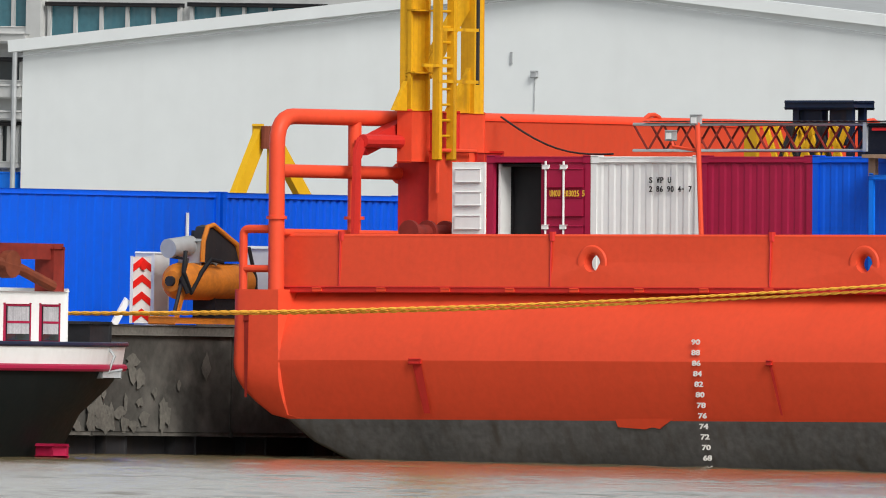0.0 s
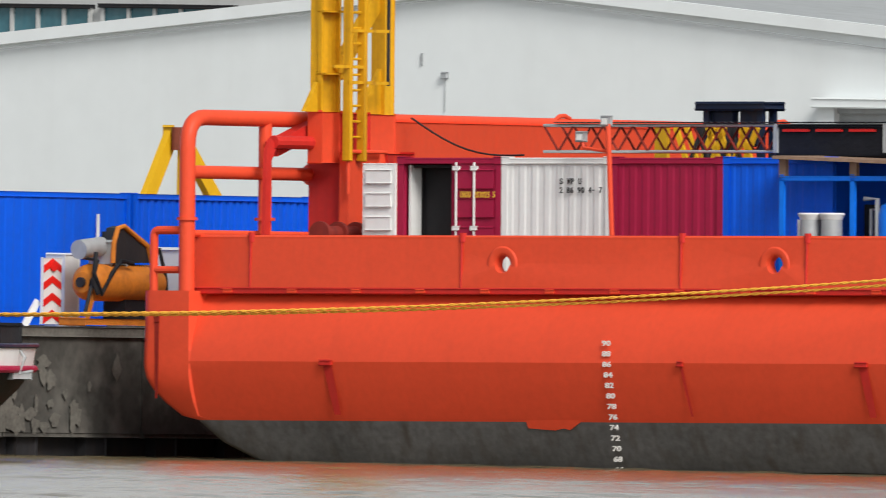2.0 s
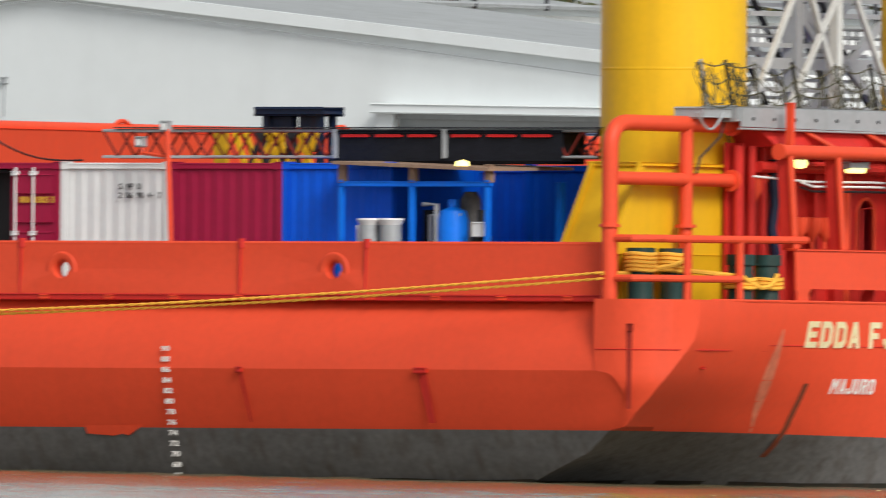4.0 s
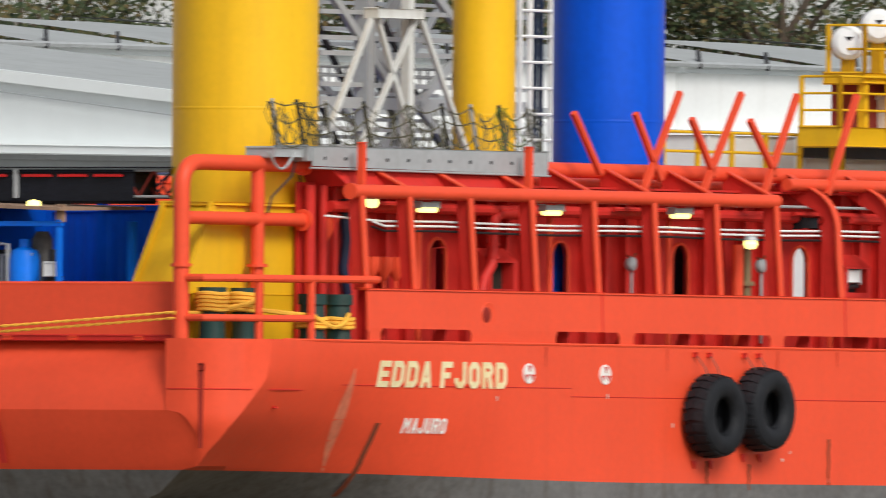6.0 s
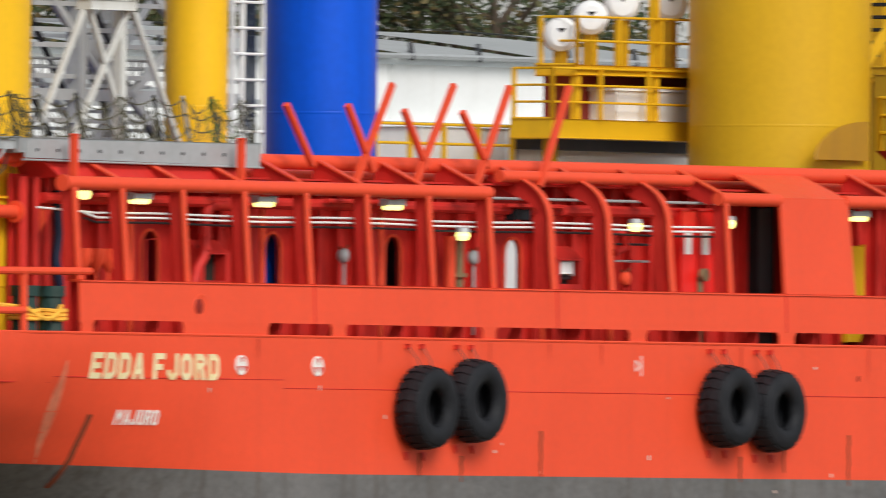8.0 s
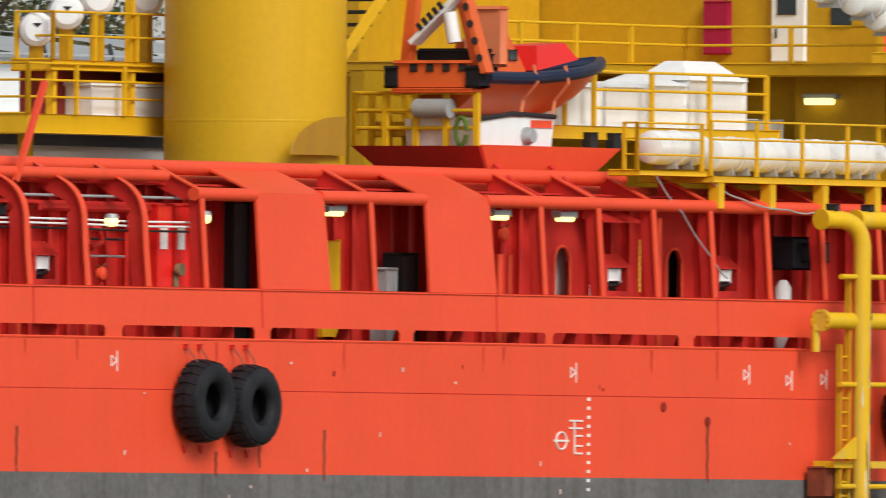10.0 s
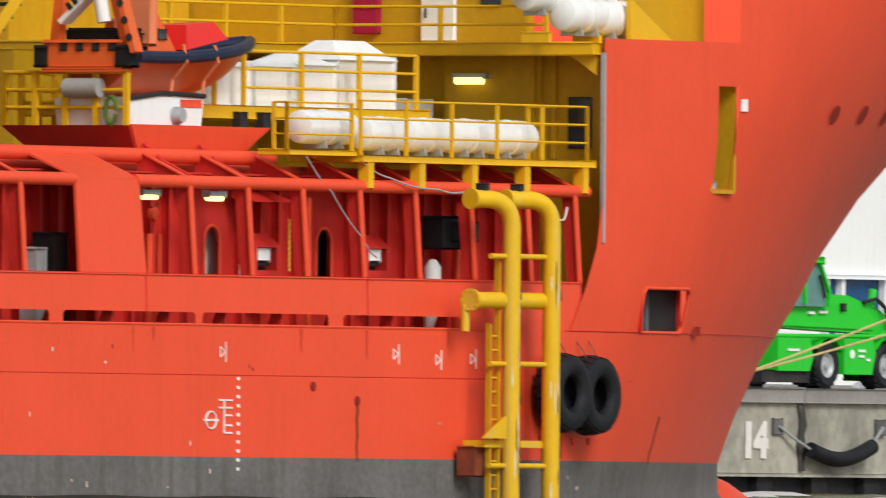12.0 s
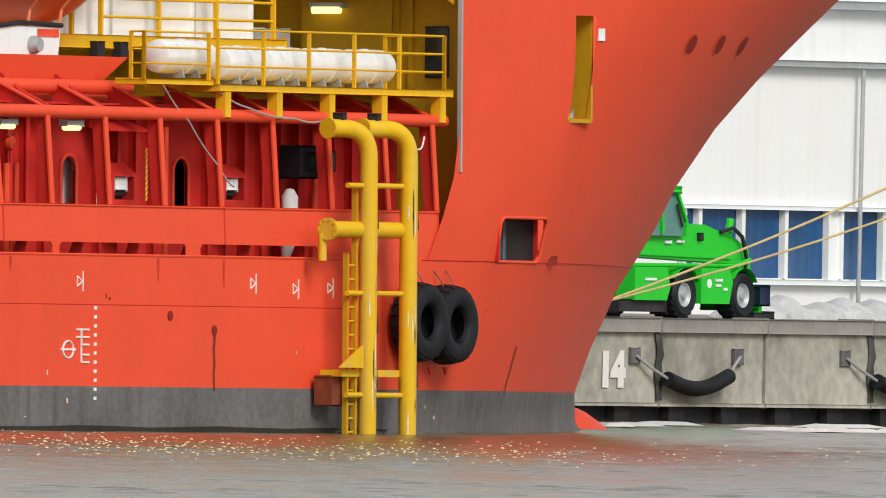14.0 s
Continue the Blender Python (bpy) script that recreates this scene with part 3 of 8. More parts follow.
for dz in (-0.25, -0.1, 0.1, 0.25, 0.4):
    g.beam(c + V(0.3 if dz > 0.2 else 0.5, 0, dz), c + V(0.8, 0, dz), 0.02, 0.035)
part("load_line", g, MARK, ship)
# drain slots with rust runs, fore and aft
RUST = paint("rust_run", (0.20, 0.05, 0.025), 0.8, vary=0.3, dirt=0.4, dirt_colour=(0.08, 0.03, 0.02), bump=0)
for sc, z, l in ((5.45, 1.95, 1.4), (16.4, 1.3, 0.45), (17.9, 1.25, 0.5), (20.75, 1.75, 0.9), (28.0, 1.3, 0.5), (32.0, 1.75, 1.0), (46.5, 2.0, 1.2), (29.6, 1.9, 0.9), (60.5, 1.8, 1.0)):
    g = Geo()
    rows = []
    for k in range(8):
        zz, w = z - l * k / 7, (0.055 if sc < 6 else 0.035) * (1 - 0.6 * k / 7 * (sc > 6)) + 0.012
        lean = 0.14 * (k / 7) ** 2 if sc < 6 else 0.02 * math.sin(k * 2.1)
        rows.append([V(sc - w + lean, half(sc - w + lean, zz) + 0.012, zz), V(sc + w + lean, half(sc + w + lean, zz) + 0.012, zz)])
    g.grid(rows)
    part("rust_run", g, RUST, ship)
RED_STAIN = paint("faint_red_stain", (0.56, 0.05, 0.024), 0.55, vary=0.2, dirt=0.4, dirt_colour=(0.7, 0.075, 0.03), bump=0)
# Dark red for real stains and for shade painted where holes would be.
MAROON_STAIN_SHADE = paint("dark_red_stain_and_shade", (0.26, 0.02, 0.012), 0.6, vary=0.25, dirt=0.3, dirt_colour=(0.12, 0.015, 0.01), bump=0)
for t in ((-6.75, 2.12), (1.45, 2.12), (5.6, 2.12)):      # stern drains
    w = 0.12 if t[0] != 1.45 else 0.04
    d = part("stern_drain", Geo().rbox(-0.06, 0.1, t[0] - w, t[0] + w, t[1] - 0.03, t[1] + 0.05, 0.02), RED_DEEP, ship)
    part("stain", Geo().grid([[V(0.19 * k * 0.12 - 0.006, t[0] - w * 0.7 + 0.02 * k, 2.1 - 0.12 * k), V(0.19 * k * 0.12 - 0.006, t[0] + w * (1 - k * 0.06) + 0.02 * k, 2.1 - 0.12 * k)] for k in range(9)]), RED_DEEP, d)
for side, b in ((1, 10.27), (-1, -10.72)):               # drains in the corner plates with their long stains
    s = (round_in(b) if side > 0 else 0) - 0.006
    d = part("corner_drain", Geo().rbox(s - 0.012, s + 0.03, b - 0.04, b + 0.04, 2.9, 3.02, 0.035), MAROON_STAIN_SHADE, ship)
    part("stain", Geo().grid([[V((round_in(x) if side > 0 else 0) - 0.012, x, 2.9 - 0.21 * k) for x in (b - 0.05 + 0.003 * k, b + 0.05 - 0.003 * k)] for k in range(8)]), MAROON_STAIN_SHADE, d)
part("weld_stub", Geo().rbox(1.7, 1.8, half(1.75, 2.22) - 0.03, half(1.75, 2.22) + 0.03, 2.2, 2.23, 0.01), RED_DEEP, ship)
part("paint_patch", Geo().prism([V(0.36, -2.35, 1.06), V(0.40, -2.3, 0.90), V(0.42, -1.7, 0.86), V(0.40, -1.5, 0.90), V(0.41, -1.35, 0.87), V(0.35, -1.0, 1.06)], V(-0.03, 0, 0)), RED, ship, "patch of red paint over the grey")
seam = Geo()
for z in (2.66,):
    bs = [9.55 + 1.4 * k / 12 for k in range(13) if 9.55 + 1.4 * k / 12 < knuckle(2.55)[0]]
    seam.tube([V(round_in(b) - 0.002, b, 2.55) for b in bs] + [V(s, half(s, 2.55), 2.55) for s in (1.4, 1.9, 2.5, 3.1, 3.8)], 0.012, 5)
    for q0, q1, zz in ((3.8, 11.6, z), (11.6, 58.0, z - 0.16)):
        seam.tube([V(q0 + (q1 - q0) * k / 14, half(q0 + (q1 - q0) * k / 14, zz) - 0.004, zz) for k in range(15)], 0.012, 5)
part("weld_seam", seam, RED_DEEP, ship)

# scuffs, chips and small discharge holes along the side
CHIP = paint("bare_pale_chip", (0.62, 0.50, 0.44), 0.6, vary=0.2, dirt=0.4, dirt_colour=(0.5, 0.15, 0.1), bump=0)
rnd = random.Random(52)
for i in range(34):
    q, z = 9 + 48 * rnd.random(), rnd.uniform(0.15, 3.2)
    w, h = rnd.uniform(0.015, 0.05), rnd.uniform(0.015, 0.06)
    part("paint_chip", Geo().grid([[V(q + w * x * rnd.uniform(0.6, 1.2), half(q, z + h * y) + 0.012, z + h * y) for x in (-1, 1)] for y in (-1, -0.3, 0.4, 1)]), CHIP if z < 2 or i % 3 else MAROON_STAIN_SHADE, ship)
for q, z in ((44.8, 2.3), (46.5, 2.02)):
    # Dark disc in place of the hole's shade.
    part("discharge_hole", Geo().lathe(V(q, half(q, z) - 0.01, z), V(0, 1, 0), [(0.1, 0.0), (0.1, 0.03), (0.075, 0.035), (0.0, 0.022)], 14), MAROON_STAIN_SHADE, ship)
for i in range(14):      # weather runs under the freeing slots
    q, l = 10 + 44 * (i + rnd.random()) / 14, rnd.uniform(0.25, 0.7)
    w = rnd.uniform(0.02, 0.05)
    part("weather_run", Geo().grid([[V(q + x * w * (1 - 0.7 * k / 6) + 0.01 * math.sin(k * 1.9 + i), half(q, 3.3 - l * k / 6) + 0.012, 3.44 - l * k / 6) for x in (-1, 1)] for k in range(7)]), RED_STAIN, ship)

# ---- stern bulwark ----
bulwark = thing("stern_bulwark", V(0.5, 0, 3.5), "red plated bulwark across the stern with two fairleads", "bulwark")
cuts = [-10.4, -8.82, -3.9, 1.17, 4.05, 9.55]
for a, b in zip(cuts, cuts[1:]):
    holes = [h for h in (-2.95, 3.32) if a < h < b]
    poly = lambda x, z: V(0.42 + (0.12 if x < -10 else 0) - (0.05 if z < 4 else 0), x, z)
    g = Geo()
    if not holes:
        g.prism([poly(a + 0.012, 3.56), poly(b - 0.012, 3.56), poly(b - 0.012, 4.5), poly(a + 0.012, 4.5)], V(0.14, 0, 0))
    else:
        h, r, zc = holes[0], 0.17, 4.02
        outer = []
        for k in range(24):
            an = k * math.pi / 12
            dx, dz = math.cos(an), math.sin(an)
            t = min(((b - h) if dx > 0 else (h - a)) / max(abs(dx), 1e-6), (0.48 if dz > 0 else 0.46) / max(abs(dz), 1e-6))
            outer.append((h + dx * t, zc + dz * t))
        corners = [(a, 3.56), (b, 3.56), (b, 4.5), (a, 4.5)]
        for c in corners:
            i = min(range(24), key=lambda k: (outer[k][0] - c[0]) ** 2 + 40 * (outer[k][1] - c[1]) ** 2)
            outer[i] = c
        inner = [(h + r * math.cos(k * math.pi / 12), zc + r * math.sin(k * math.pi / 12)) for k in range(24)]
        for d0 in (0.0, 0.14):
            g.grid([[poly(x, z) + V(d0, 0, 0) for x, z in outer], [poly(x, z) + V(d0, 0, 0) for x, z in inner]], True)
    plate = part("bulwark_plate", g, RED, bulwark)
    part("cap_rail", Geo().tube([V(0.47 + (0.12 if a < -10 else 0), a, 4.52), V(0.47, b, 4.52)], 0.055, 8), RED, bulwark)
    if b < 9:
        joint = part("hinge_bolt", Geo().tube([V(0.44, b, 4.44), V(0.44, b, 4.62)], 0.07, 8).tube([V(0.37, b, 3.58), V(0.40, b, 4.45)], 0.022, 6), RED_DEEP, bulwark)
    for h in holes:
        g = Geo().lathe(V(0.34, h, 4.02), V(1, 0, 0), [(0.35, 0.06), (0.32, 0.035), (0.25, 0.03), (0.19, 0.06), (0.165, 0.12), (0.165, 0.3)], 28)
        part("fairlead", g, RED, bulwark, "round rolled fairlead in red paint")
part("bottom_ledge", Geo().rbox(0.36, 0.62, -10.1, 9.5, 3.46, 3.55, 0.02), RED_DEEP, bulwark)
for k in range(13):
    part("hinge_lug", Geo().rbox(0.32, 0.37, -9.4 + 1.5 * k, -9.22 + 1.5 * k, 3.47, 3.53, 0.015), RED, bulwark)


# ---- corner rails at both quarters ----
def corner_rail(b, side):
    rail = thing("corner_rail", V(0.2, b, 3.47), "heavy red pipe rail round the stern corner", "rail", "stern corner rails")
    top = 6.83
    pts = [V(0.16, b, 3.47)] + bend(V(0.16, b, 5), V(0.16, b, top), V(2, b, top), 0.55) + [V(4.3, b, top)]
    part("top_rail", Geo().tube(pts, 0.155, 14), RED, rail)
    part("middle_rail", Geo().tube([V(0.16, b, 5.78), V(4.35, b, 5.78)], 0.13, 12), RED, rail)
    part("post", Geo().tube([V(2.75, b, 3.47), V(2.75, b, top)], 0.13, 12), RED, rail)
    for s, z in ((0.16, 4.88), (2.75, 4.9)):
        part("flange", Geo().tube([V(s, b, z - 0.03), V(s, b, z + 0.03)], 0.2, 14), RED, rail)
    for z in (top, 5.78):
        part("flange", Geo().tube([V(4.26, b, z), V(4.33, b, z)], 0.21, 14), RED, rail)
    o = side
    low = [V(0.16, o * 9.8 if o > 0 else b, 4.64), V(0.12, o * 10.3, 4.64), V(0.5, o * 10.75, 4.64), V(1.6, o * 10.98, 4.64), V(5.0, o * 11.0, 4.66)]
    if o < 0:
        low = [V(0.16, b, 4.66)] + bend(V(0.16, b, 4.66), V(0.16, -10.92, 4.66), V(0.16, -10.92, 3.5), 0.12) + [V(0.16, -10.92, 3.47)]
        part("low_rail", Geo().tube([V(0.16, -10.9, 3.9), V(0.16, b, 3.9)], 0.07, 10), RED, rail)
        part("low_rail", Geo().tube(low, 0.08, 10), RED, rail)
        part("low_rail", Geo().tube([V(0.3, b, 4.6), V(4.0, b + 0.3, 4.6)], 0.07, 10), RED, rail)
    else:
        part("low_rail", Geo().tube(low, 0.075, 10), RED, rail)
        part("low_rail", Geo().tube([p - V(0, 0, 0.75) for p in low[:-1]] + [V(2.75, 11.0, 3.9)], 0.07, 10), RED, rail)
        for s, bb in ((1.15, 10.85), (2.75, 10.98)):
            part("post", Geo().tube([V(s, bb, 3.47), V(s, bb, 4.66)], 0.075, 10), RED, rail)
    return rail


corner_rail(9.75, 1)
corner_rail(-10.15, -1)

# ---- port side: pillar, boom mast and cargo rail ----
pillar = thing("deck_pillar", V(4.7, -9.8, 3.47), "tall red box pillar at the port quarter", "pillar")
part("column", Geo().rbox(4.2, 5.0, -10.1, -9.3, 3.47, 6.95, 0.04), RED_DEEP, pillar)
part("flange_plate", Geo().rbox(4.0, 5.05, -9.25, -9.1, 3.47, 6.2, 0.03), RED, pillar)
part("rear_column", Geo().rbox(5.6, 6.5, -10.1, -9.3, 3.47, 6.2, 0.04), RED_DEEP, pillar)
part("strut", Geo().beam(V(2.6, -9.9, 6.25), V(4.2, -9.9, 6.75), 0.25, 0.3), RED_DEEP, pillar)
part("cross_pipe", Geo().tube([V(2.3, -9.65, 6.38), V(4.2, -9.65, 6.38)], 0.13, 10), RED_DEEP, pillar)
part("hand_rail", Geo().tube([V(3.9, -9.0, 5.4)] + bend(V(3.9, -9.0, 5.8), V(3.9, -9.0, 6.22), V(4.2, -9.0, 6.22), 0.1) + [V(5.1, -8.95, 6.22)], 0.04, 8), RED, pillar)
winch = thing("mooring_winch", V(3.2, -9, 3.47), "dark red mooring winch behind the stern bulwark", "winch")
part("drum", Geo().tube([V(2.4, -8.6, 4.62), V(3.6, -8.6, 4.62)], 0.16, 16), RUSTY, winch)
for s in (2.4, 3.0, 3.6):
    part("flange", Geo().tube([V(s - 0.04, -8.6, 4.62), V(s + 0.04, -8.6, 4.62)], 0.24, 18), RUSTY, winch)
part("stand", Geo().rbox(2.3, 3.7, -9.0, -8.2, 3.47, 4.4, 0.04), RED_DEEP, winch)
inner = thing("inner_arch", V(2.2, -9.6, 3.47), "slim dark red arch plate beside the winch", "arch")
part("arch_plate", Geo().prism([V(1.95, -9.7, 3.47), V(2.15, -9.7, 3.47), V(2.2, -9.7, 6.0), V(2.4, -9.7, 6.3), V(2.2, -9.7, 6.45), V(2.05, -9.7, 6.2)], V(0, 0.08, 0)), RED_DEEP, inner)

# Brown in this yellow is part weathering, part the flanges' shading.
MAST_Y = paint("weathered_shaded_yellow_mast", (0.66, 0.35, 0.010), 0.5, vary=0.14, dirt=0.65, dirt_colour=(0.24, 0.10, 0.012), scale=1.3, bump=0.006)
mast = thing("boom_mast", V(5, -9.6, 6.9), "weathered yellow boom mast, browned partly for shade, on a red foot", "mast")
part("front_flange", Geo().rbox(3.56, 3.62, -9.66, -9.42, 6.98, 12, 0.01), MAST_Y, mast)
part("front_web", Geo().rbox(3.56, 4.15, -9.56, -9.5, 6.98, 12, 0.01), MAST_Y, mast)
part("rear_flange", Geo().rbox(4.15, 4.21, -9.66, -9.42, 6.98, 12, 0.01), MAST_Y, mast)
for z in (7.7, 8.9, 10.1):
    part("stiffener", Geo().rbox(3.56, 4.15, -9.5, -9.32, z, z + 0.03, 0.005), MAST_Y, mast)
part("leg_foot", Geo().rbox(3.54, 4.23, -9.68, -9.4, 6.0, 6.98, 0.03), RED, mast)
part("rear_leg", Geo().rbox(5.55, 5.88, -9.6, -9.34, 6.95, 12, 0.03), MAST_Y, mast)
part("rear_foot", Geo().rbox(4.8, 5.90, -9.62, -9.32, 5.9, 6.95, 0.03), RED, mast)
part("brace", Geo().beam(V(4.18, -9.5, 7.72), V(5.6, -9.5, 9.25), 0.14, 0.34), MAST_Y, mast)
part("gusset", Geo().prism([V(4.8, -9.5, 6.96), V(5.56, -9.5, 6.96), V(5.56, -9.5, 7.85)], V(0, 0.1, 0)), MAST_Y, mast)
part("front_gusset", Geo().prism([V(3.08, -9.55, 6.98), V(3.5, -9.55, 6.98), V(3.5, -9.55, 7.55)], V(0, 0.1, 0)), MAST_Y, mast)
ladder = thing("boom_ladder", V(5, -9.1, 6.05), "yellow steel ladder hung on the boom mast", "ladder")
for s in (3.8, 4.28):
    part("stile", Geo().rbox(s, s + 0.11, -9.05, -8.93, 6.05, 11.5, 0.02), MAST_Y, ladder)
for k in range(18):
    part("rung", Geo().tube([V(3.85, -9, 6.2 + 0.3 * k), V(4.35, -9, 6.2 + 0.3 * k)], 0.025, 6), MAST_Y, ladder)
for z in (7.55, 7.85, 8.55):
    part("bracket", Geo().beam(V(3.3 if z == 7.85 else 3.8, -8.95, z), V(4.3 if z == 7.85 else 5.2, -8.95, z), 0.06, 0.06), MAST_Y, ladder)
part("guard_pipe", Geo().tube([V(5.15, -8.95, 7.5), V(5.15, -8.95, 11.5)], 0.035, 8), DARK, ladder)

port_rail = thing("port_cargo_rail", V(30, -9.6, 3.47), "long red cargo rail with plated inner side", "rail")
part("wall_plate", Geo().rbox(6.1, 54, -9.75, -9.6, 3.47, 6.82, 0.03), RED, port_rail)
part("top_pipe", Geo().tube([V(6.1, -9.75, 6.86), V(54, -9.75, 6.86)], 0.12, 12), RED, port_rail)
for k in range(3):
    s = 12.2 + 7.6 * k
    part("lifting_eye", Geo().tube([V(s - 0.35, -9.7, 6.86)] + [V(s + 0.3 * math.cos(a), -9.7, 6.86 + 0.17 * math.sin(a)) for a in (2.6, 2.0, 1.4, 0.7, 0.2)], 0.045, 8), RED, port_rail)


# ---- deck cargo: containers ----
def corrugated(b0, b1, z0, z1, s, m, name, parent, pitch=0.28, depth=0.014):
    """A folded sheet facing aft."""
    n = max(2, round((b1 - b0) / pitch))
    p = (b1 - b0) / n
    line = []
    for k in range(n):
        line += [(b0 + p * k, 0), (b0 + p * (k + 0.36), 0), (b0 + p * (k + 0.5), depth), (b0 + p * (k + 0.86), depth)]
    line.append((b1, 0))
    return part(name, Geo().grid([[V(s + d, b, z) for b, d in line] for z in (z0, z1)]), m, parent, smooth=10)


def container(s, b, w, length, m, label, top=6.09, plain=False):
    c = thing("container", V(s + length / 2, b + w / 2, 3.47), label, "container", "containers on the deck")
    for bb in (b, b + w - 0.11):
        for ss in (s, s + length - 0.11):
            part("corner_post", Geo().rbox(ss, ss + 0.11, bb, bb + 0.11, 3.47, top, 0.015), m, c)
    for bb in (b - 0.01, b + w - 0.16):
        part("corner_casting", Geo().rbox(s - 0.01, s + 0.17, bb, bb + 0.17, top - 0.12, top + 0.01, 0.012), m, c)
    part("top_rail", Geo().rbox(s, s + 0.1, b + 0.16, b + w - 0.16, top - 0.11, top - 0.02, 0.012), m, c)
    part("bottom_rail", Geo().rbox(s, s + 0.1, b + 0.11, b + w - 0.11, 3.47, 3.62, 0.012), m, c)
    for bb in (b + 0.02, b + w - 0.06):
        part("side_panel", Geo().rbox(s + 0.11, s + length - 0.11, bb, bb + 0.04, 3.5, top - 0.03, 0.01), m, c)
    part("roof", Geo().rbox(s + 0.05, s + length - 0.05, b + 0.05, b + w - 0.05, top - 0.05, top - 0.01, 0.01), m, c)
    part("rear_panel", Geo().rbox(s + length - 0.1, s + length - 0.05, b + 0.1, b + w - 0.1, 3.5, top - 0.05, 0.01), m, c)
    if not plain:
        corrugated(b + 0.11, b + w - 0.11, 3.62, top - 0.11, s + 0.03, m, "end_panel", c)
    return c


open_box = container(3, -7.2, 2.4, 3, MAROON, "maroon cargo container with one door open", plain=True)
part("inner_wall", Geo().box(3.15, 3.5, -7.05, -7.0, 3.6, 5.95), WHITE, open_box)
# Black sheets paint the container's dim interior behind the lit wall strip.
part("interior_shade", Geo().box(3.5, 5.8, -7.05, -7.0, 3.6, 5.95).box(5.7, 5.8, -7.0, -5.0, 3.6, 5.95).box(3.2, 5.8, -5.0, -4.92, 3.6, 5.95).box(3.2, 5.8, -7.0, -5.0, 5.9, 5.95).box(3.6, 3.7, -7.0, -5.9, 3.6, 5.9), BLACK, open_box)
leaf = part("closed_door", Geo().rbox(3.02, 3.08, -5.95, -4.9, 3.62, 5.97, 0.01), MAROON, open_box)
for k in range(4):
    part("door_rib", Geo().rbox(2.985, 3.03, -5.85, -4.98, 3.85 + 0.55 * k, 4.2 + 0.55 * k, 0.03), MAROON, leaf)
for b in (-5.82, -5.40):
    part("lock_bar", Geo().tube([V(2.96, b, 3.6), V(2.96, b, 6.0)], 0.022, 8), WHITE, leaf)
    for z in (3.8, 4.7, 5.85):
        part("bar_keeper", Geo().rbox(2.93, 3.0, b - 0.06, b + 0.06, z, z + 0.07, 0.01), WHITE, leaf)
code("UNOU 203025 5", 0.12, V(2.965, -5.72, 5.32), 0.82, GOLD, leaf)
leaf = part("open_door", Geo().rbox(2.9, 2.97, -7.95, -7.22, 3.62, 5.97, 0.01), WHITE, open_box, "white inner face of the open door")
for k in range(5):
    part("door_rib", Geo().rbox(2.86, 2.91, -7.85, -7.3, 3.8 + 0.45 * k, 4.05 + 0.45 * k, 0.03), WHITE, leaf)
box = container(3, -4.78, 2.53, 3, WHITE, "white cargo container with black code letters")
code("S WP U", 0.115, V(2.985, -3.42, 5.58), 0.52, BLACK, box)
code("2 86 90 4- 7", 0.115, V(2.985, -3.42, 5.41), 1.0, BLACK, box)
container(3, -2.22, 2.55, 3, MAROON, "maroon cargo container with corrugated end")
container(3, 0.36, 2.5, 3, BLUE, "blue cargo container with corrugated end")
container(8.2, 1.2, 2.44, 6, BLUE, "blue cargo container standing further in")
container(6.3, 3.72, 2.5, 5, BLUE, "blue cargo container beside the pump skid")
for s, b, m in ((9.0, 6.9, MAROON), (13.7, 7.0, BLUE), (17.9, 6.9, NAVY), (27.6, 3.0, WHITE), (31.0, 6.6, BLUE)):
    container(s, b, 2.0, 2.4 if m in (MAROON, NAVY) else 3.0, m, {MAROON: "maroon", BLUE: "blue", WHITE: "white", NAVY: "navy blue"}[m] + " cargo box stowed inside the cargo rail", top=6.0)

# pump skid in a light blue frame
LIGHT_BLUE = paint("light_blue_paint", (0.005, 0.19, 0.85), 0.4, vary=0.08, dirt=0.15, dirt_colour=(0.1, 0.15, 0.3), bump=0.004)
WOOD = paint("weathered_board", (0.30, 0.20, 0.14), 0.7, vary=0.2, dirt=0.3, bump=0.01)
skid = thing("pump_skid", V(3, 3.7, 3.47), "pump skid in a light blue frame with a board roof", "machine")
for b in (2.0, 3.62, 5.35):
    part("upright", Geo().rbox(2.5, 2.57, b, b + 0.07, 3.47, 5.75, 0.015), LIGHT_BLUE, skid)
    part("roof_prop", Geo().rbox(2.5, 2.6, b - 0.02, b + 0.12, 5.72, 6.05, 0.01), WOOD, skid)
part("upright", Geo().rbox(5.0, 5.12, 5.3, 5.42, 3.47, 5.75, 0.015), LIGHT_BLUE, skid)
for z in (3.55, 5.65):
    part("cross_bar", Geo().rbox(2.5, 2.57, 2.0, 5.45, z, z + 0.07, 0.015), LIGHT_BLUE, skid)
part("roof", Geo().hexa([V(2.3, 5.55, 5.93), V(5.2, 5.55, 5.98), V(5.2, 1.95, 6.10), V(2.3, 1.95, 6.06), V(2.3, 5.55, 5.99), V(5.2, 5.55, 6.04), V(5.2, 1.95, 6.16), V(2.3, 1.95, 6.12)]), WOOD, skid, "faded reddish board roof")
part("tank", Geo().lathe(V(2.9, 4.35, 3.5), UP, [(0.0, 0), (0.3, 0), (0.3, 1.5), (0.25, 1.68), (0.1, 1.75), (0.1, 1.9), (0, 1.9)], 20), LIGHT_BLUE, skid)
part("grey_tank", Geo().lathe(V(3.5, 4.35, 3.5), UP, [(0.0, 0), (0.2, 0), (0.2, 1.9), (0.12, 2.05), (0, 2.05)], 18), BOOT, skid)
